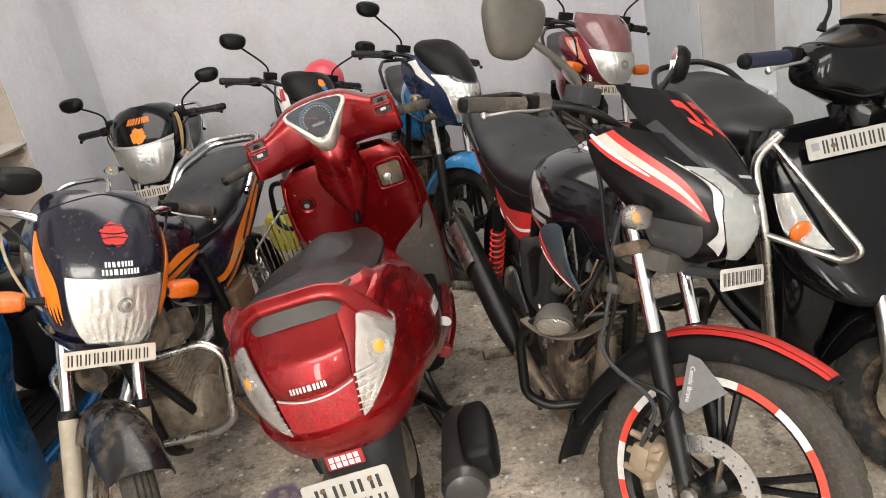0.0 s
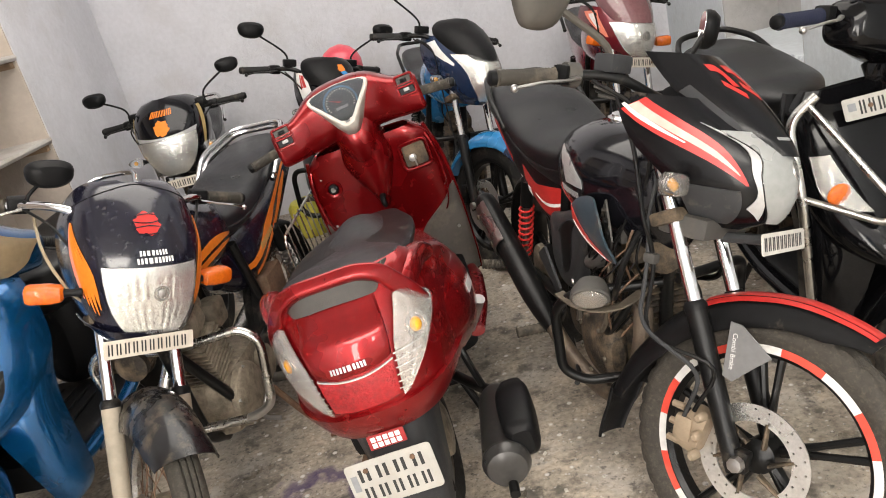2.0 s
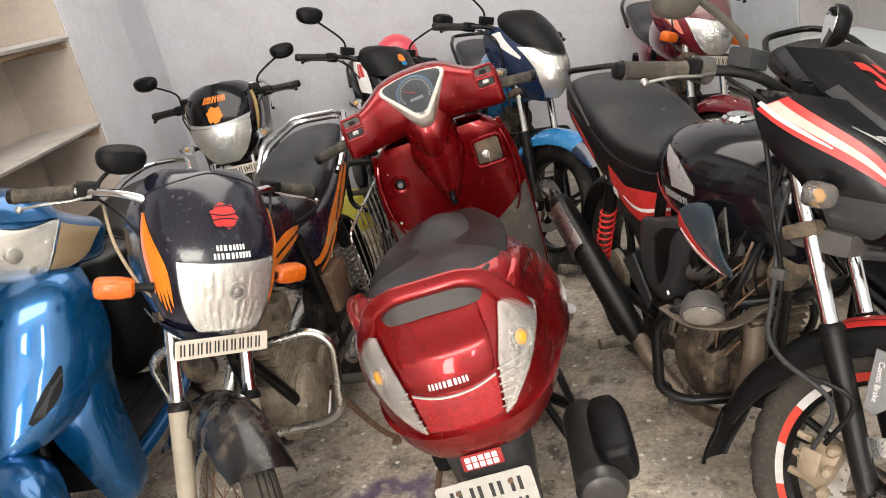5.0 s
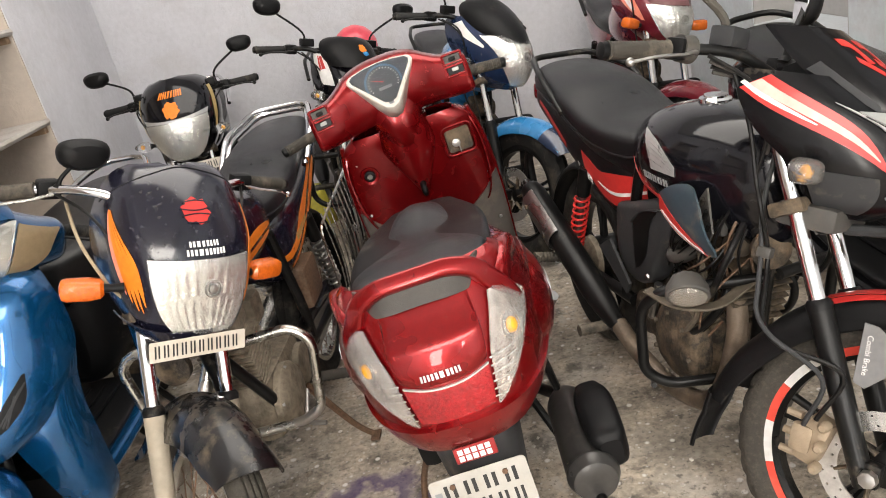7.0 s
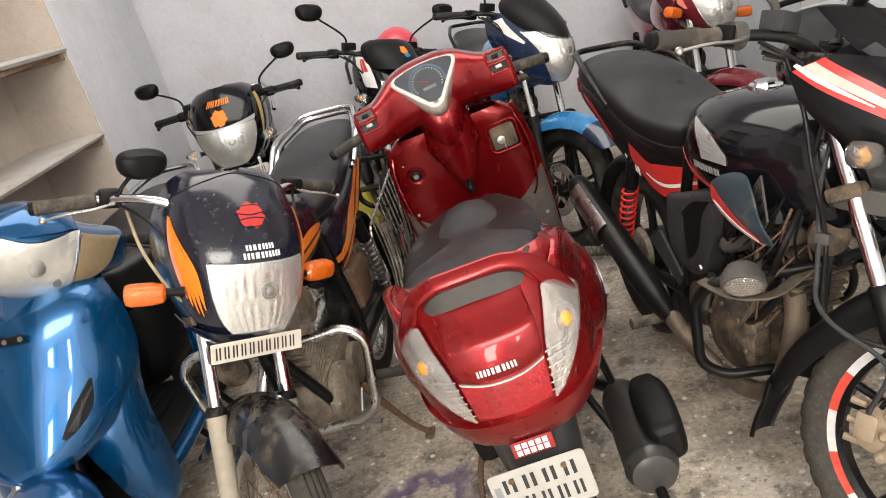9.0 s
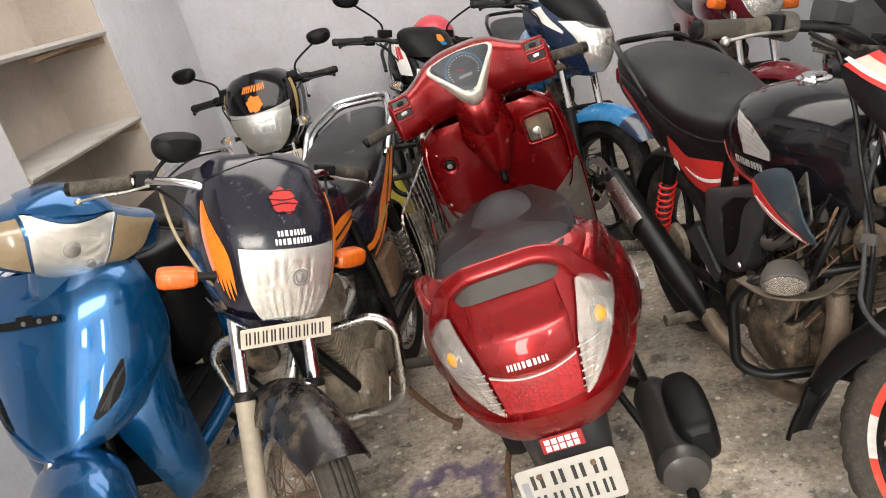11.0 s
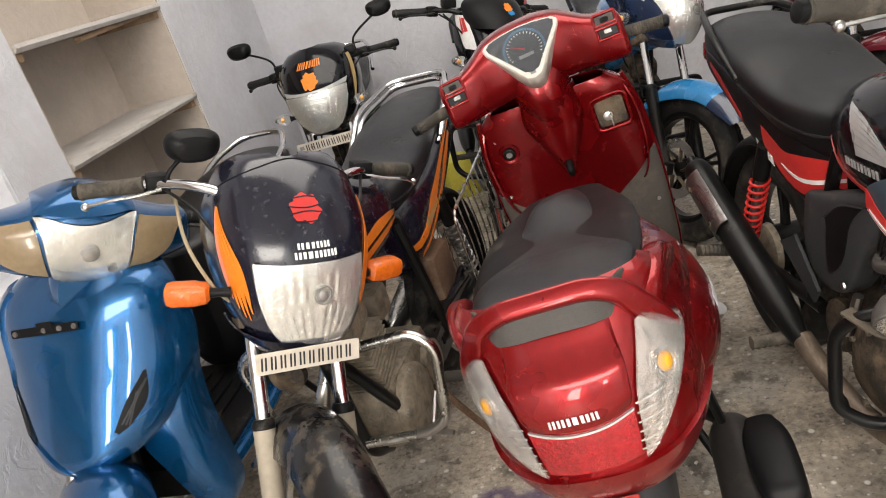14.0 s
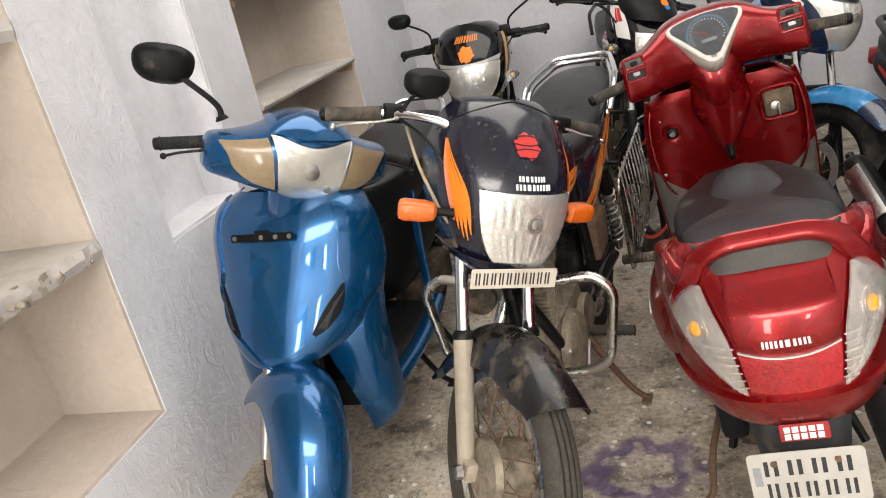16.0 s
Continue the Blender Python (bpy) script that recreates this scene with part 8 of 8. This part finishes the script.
# inner shield with its V-shaped spine, lock and bag hook
inn = Surf("cowl", [(0.22, 1.03, 0.235, 0.045, 4.0), (0.30, 1.022, 0.245, 0.045, 4.0), (0.42, 1.01, 0.252, 0.045, 4.2), (0.56, 0.985, 0.256, 0.048, 4.2), (0.70, 0.955, 0.250, 0.052, 4.2), (0.80, 0.935, 0.240, 0.055, 4.2), (0.85, 0.926, 0.228, 0.055, 4.0), (0.885, 0.925, 0.190, 0.05, 3.4)], facing=-1)
sh = front_b("inner_shield", inn.sheet(0.22, 0.885, -96, 96, 42, 44, 0, 0.006), RED_PAINT, None, "red inner leg shield")
front_b("shield_pocket", inn.ribbon([(0.23, -95), (0.42, -95), (0.56, -95), (0.618, -92)], [(0.23, -2), (0.40, -3), (0.50, -12), (0.605, -60)], 20, 12, 0.005, 0.005), SHIELD_GREY, sh, "grey lower shield panel")
front_b("shield_pocket", inn.ribbon([(0.23, 95), (0.42, 95), (0.56, 95), (0.618, 92)], [(0.23, 2), (0.40, 3), (0.50, 12), (0.605, 60)], 20, 12, 0.005, 0.005), SHIELD_GREY, sh, "grey lower shield panel")
sp = Surf("cowl", [(0.625, 0.930, 0.012, 0.03, 2.4), (0.68, 0.910, 0.035, 0.05, 2.4), (0.76, 0.890, 0.075, 0.07, 2.4), (0.82, 0.880, 0.098, 0.09, 2.4), (0.88, 0.875, 0.09, 0.09, 2.4), (0.95, 0.875, 0.085, 0.09, 2.4)], facing=-1)
front_b("shield_spine", sp.sheet(0.625, 0.90, -95, 95, 20, 24, 0, 0.004), RED_PAINT, sh, "red V-shaped spine")
hk = front_b("bag_hook", tube([(0.925, 0, 0.674), (0.895, 0, 0.669), (0.885, 0, 0.654), (0.895, 0, 0.639)], [0.013, 0.011, 0.011, 0.009], 12), PLASTIC, sh, "black bag hook")
lk = front_b("seat_lock", lathe([(0, 0.019), (-0.010, 0.018), (-0.012, 0.012)], tuple(inn.lift(0.752, 26, 0.002)), (1, 0, 0.1), 20), PLASTIC, sh, "round key lock")
front_b("lock_ring", lathe([(0.002, 0.034), (-0.008, 0.031), (-0.006, 0.022), (0.0, 0.021)], tuple(inn.lift(0.752, 26, 0.001)), (1, 0, 0.1), 24, False), RED_PAINT, lk)
front_b("lock_barrel", lathe([(-0.012, 0.010), (-0.016, 0.009)], tuple(inn.lift(0.752, 26, 0.002)), (1, 0, 0.1), 16), STEEL, lk)
kp = inn.lift(0.775, -26, 0.006)
pk = front_b("ignition_panel", slab(round_rect(0.086, 0.080, 0.010), 0.006, facing(tuple(kp), (-1, 0, 0.08)), 0.002), ALLOY_DARK, sh, "dark ignition lock panel")
front_b("ignition_frame", joined(*[tube([facing(tuple(kp), (-1, 0, 0.08)) @ Vector((x, y, 0.004)) for x, y in round_rect(0.104, 0.100, 0.018) + [round_rect(0.104, 0.100, 0.018)[0]]], 0.006, 8, 1)]), RED_PAINT, pk)
front_b("key_barrel", lathe([(0, 0.015), (0.012, 0.014), (0.014, 0.006)], tuple(kp + Vector((-0.006, 0.012, -0.008))), (-1, 0, 0.1), 16), STEEL, pk)
front_b("key", block(tuple(kp + Vector((-0.03, 0.004, -0.018))), (0.02, 0.004, 0.036), 0.001), STEEL, pk, "steel key")
for l, z in ((0.21, 0.80), (-0.21, 0.82), (0.235, 0.60), (-0.238, 0.62), (-0.235, 0.44)):
    front_b("screw", lathe([(0, 0.007), (0.003, 0.005)], (0.945 if z > 0.7 else 0.985, l * 0.93, z), (-1, 0, 0), 10), STEEL, sh)
# outer apron, mudguard ahead, turned away
oap = Surf("cowl", [(f0, f + 0.06, w, d, e) for f0, f, w, d, e in APRON])
rb("front_apron", oap.sheet(oap.lo, oap.hi, -92, 92, 20, 28, 0, 0.005), RED_PAINT, None, "red front apron")
for sd in (-1, 1):
    front_b("shield_edge_trim", tube([(1.065, sd * 0.238, 0.22), (1.055, sd * 0.248, 0.30), (1.042, sd * 0.254, 0.42), (1.018, sd * 0.259, 0.56), (0.988, sd * 0.252, 0.74), (0.966, sd * 0.226, 0.868)], 0.0075, 8), RED_PAINT, sh, "red edge trim")
rsx("front_mudguard", fender_mesh((1.256, 0, 0.235), 0.295, 10, 170, 0.085, 0.08), RED_PAINT)
# handlebar cover with the shield-shaped speedometer
RHEAD = [(0.0, 0.975, 1.01, 0.098, 0.108, 0.105, 2.9), (0.06, 0.972, 1.01, 0.096, 0.106, 0.10, 2.9), (0.115, 0.955, 1.005, 0.092, 0.098, 0.092, 3.0), (0.16, 0.93, 0.998, 0.084, 0.078, 0.082, 3.4), (0.20, 0.905, 0.990, 0.072, 0.066, 0.074, 4.2), (0.255, 0.885, 0.986, 0.062, 0.062, 0.070, 5.0), (0.270, 0.88, 0.984, 0.052, 0.054, 0.062, 4.6)]
RHEAD = [(-a, *q) for a, *q in RHEAD[:0:-1]] + RHEAD
rh = Surf("bar", RHEAD)
hc = front_s("handlebar_cover", rh.solid(50, 40), RED_PAINT, None, "candy red handlebar cover")
nk = Surf("cowl", [(0.785, 0.905, 0.040, 0.06, 2.2), (0.82, 0.880, 0.064, 0.09, 2.3), (0.87, 0.862, 0.078, 0.11, 2.4), (0.92, 0.860, 0.092, 0.12, 2.5), (0.97, 0.872, 0.108, 0.12, 2.6)], facing=-1)
front_s("cover_neck", nk.sheet(0.785, 0.97, -95, 95, 20, 26, 0, 0.004), RED_PAINT, hc)
sm = facing((0.850, 0.0, 1.038), (-0.82, 0, 0.57))
shield = [(0.0, -0.082), (0.022, -0.074), (0.060, -0.020), (0.104, 0.040), (0.108, 0.056), (0.095, 0.068), (0.05, 0.078), (0.0, 0.082)]
shield = [(x * 1.06, y * 1.04) for x, y in shield]
shield = shield + [(-x, y) for x, y in shield[-2:0:-1]]
sp_base = front_s("speedometer", slab(shield, 0.080, sm @ Matrix.Translation((0, 0, -0.070)), 0.004), CREAM, None, "shield-shaped speedometer in a cream bezel")
inner = [(x * 0.885, y * 0.83 + 0.008) for x, y in shield]
front_s("dial_face", slab(inner, 0.002, sm @ Matrix.Translation((0, 0, 0.0102)), 0), DIAL, sp_base, "black dial")
front_s("dial_ring", joined(*[slab([(0.044 * math.cos(a), 0.010 + 0.044 * math.sin(a)), (0.051 * math.cos(a - 0.03), 0.010 + 0.051 * math.sin(a - 0.03)), (0.051 * math.cos(a + 0.03), 0.010 + 0.051 * math.sin(a + 0.03))], 0.0006, sm @ Matrix.Translation((0, 0, 0.0124)), 0) for a in np.linspace(-0.5, math.pi + 0.5, 22)]), WHITE_STICKER, sp_base, "white speed marks")
front_s("dial_band", joined(*[slab([(r0 * math.cos(a), 0.010 + r0 * math.sin(a)), (r1 * math.cos(a), 0.010 + r1 * math.sin(a)), (r1 * math.cos(a + 0.10), 0.010 + r1 * math.sin(a + 0.10)), (r0 * math.cos(a + 0.10), 0.010 + r0 * math.sin(a + 0.10))], 0.0006, sm @ Matrix.Translation((0, 0, 0.0124)), 0) for r0, r1 in ((0.055, 0.062),) for a in np.arange(-0.3, math.pi + 0.2, 0.13)]), DIAL_BLUE, sp_base)
front_s("needle", slab([(-0.002, 0.008), (0.002, 0.010), (-0.038, 0.028)], 0.001, sm @ Matrix.Translation((0, 0, 0.0134)), 0), RED_STICKER, sp_base)
front_s("odometer", slab([(-0.022, -0.016), (0.022, -0.016), (0.022, -0.006), (-0.022, -0.006)], 0.0008, sm @ Matrix.Translation((0, 0, 0.0124)), 0), SCREEN_GREY, sp_base)
front_s("dial_glass", slab(inner, 0.0012, sm @ Matrix.Translation((0, 0, 0.0158)), 0), DIAL_GLASS, sp_base, "clear dial glass")
front_s("bezel_badge", slab([(-0.008, -0.069), (0.008, -0.069), (0.008, -0.055), (-0.008, -0.055)], 0.001, sm @ Matrix.Translation((0, 0, 0.0102)), 0), SCREEN_GREY, sp_base)
for sd in (-1, 1):
    tri = [(sd * 0.118, 0.022), (sd * 0.145, 0.016), (sd * 0.130, 0.046)]
    front_s("tell_tale", slab(tri if sd > 0 else tri[::-1], 0.030, sm @ Matrix.Translation((0, 0, -0.050)), 0), PLASTIC_GREY, hc)
    for k, (v, w) in enumerate(((148, 0.030), (176, 0.030))):
        q = rh.lift(sd * 0.228, v, 0.001)
        sw = front_s("switch", slab(round_rect(0.052, w, 0.004), 0.005, facing(tuple(q), tuple(rh.normal(sd * 0.228, v))), 0.0015), PLASTIC_GREY if k else PLASTIC_DIRTY, hc, "dark switch")
        front_s("switch_frame", strap([facing(tuple(q), tuple(rh.normal(sd * 0.228, v))) @ Vector((x, y, 0.001)) for x, y in ((-0.031, -w / 2 - 0.005), (0.031, -w / 2 - 0.005), (0.031, w / 2 + 0.005), (-0.031, w / 2 + 0.005), (-0.031, -w / 2 - 0.0048))], 0.007, 0.010, 0.002, 0.006, tuple(rh.normal(sd * 0.228, v))), RED_PAINT, sw)
        front_s("switch_rocker", slab(round_rect(0.022, 0.012, 0.003), 0.006, facing(tuple(q + rh.normal(sd * 0.228, v) * 0.005), tuple(rh.normal(sd * 0.228, v))), 0.0015), STEEL if k else PLASTIC, sw)
    g0 = (0.862, sd * 0.268, 0.978)
    grip_and_lever(rs, front_s, g0, (0.838, sd * 0.372, 0.967), True, GRIP, CHROME, False, 0.05)
    front_s("lever_arm", tube([(0.90, sd * 0.13, 0.925), (0.90, sd * 0.20, 0.935), (0.92, sd * 0.27, 0.95)], [0.006, 0.009, 0.007], 8, 5, 0.5), CHROME, hc, "chrome lever root")

# things in the back row
tagged(part("yellow_canister", joined(lathe([(0, 0.10), (0.02, 0.115), (0.19, 0.12), (0.22, 0.10), (0.225, 0.04)], (-0.97, 4.62, 0.0), (0, 0, 1), 28)), YELLOW), "yellow plastic canister standing on the floor", "canister")
hm = new("helmet")
hm.matrix_world = pose(-0.50, 4.36, 0.935, 0, 8, 20)
part("helmet_shell", lathe([(0.0, 0.110), (0.04, 0.118), (0.085, 0.113), (0.125, 0.092), (0.155, 0.055), (0.168, 0.01)], (0, 0, 0), (0, 0, 1), 30), PINK_RED, hm)
part("helmet_rim", lathe([(-0.008, 0.108), (0.0, 0.116), (0.010, 0.1185), (0.012, 0.110)], (0, 0, 0), (0, 0, 1), 30), PLASTIC, hm)
tagged(hm, "round pinkish-red helmet resting on a motorcycle tank", "helmet")

# grit, plaster chips and bits of straw on the floor
rng = random.Random(21)
grit = []
for k in range(260):
    x, y = rng.uniform(-1.7, 1.3), rng.uniform(0.9, 3.6)
    q = rng.uniform(0.003, 0.009)
    turn = Matrix.Rotation(rng.uniform(0, 6), 4, "Z") @ Matrix.Rotation(rng.uniform(-0.4, 0.4), 4, "X")
    long = rng.uniform(2.5, 6) if k % 9 == 0 else rng.uniform(0.8, 1.8)
    grit.append(block((x, y, q * 0.3), (q * long, q * (0.5 if k % 9 == 0 else 1), q * 0.6), 0, turn))
tagged(part("floor_grit", joined(*grit), surface("pale_plaster_chips", (0.50, 0.47, 0.42), 0.8, vary=0.4, grain=12), None, "", 10), "pale plaster chips and grit on the cement floor", "grit", "", "stuff")
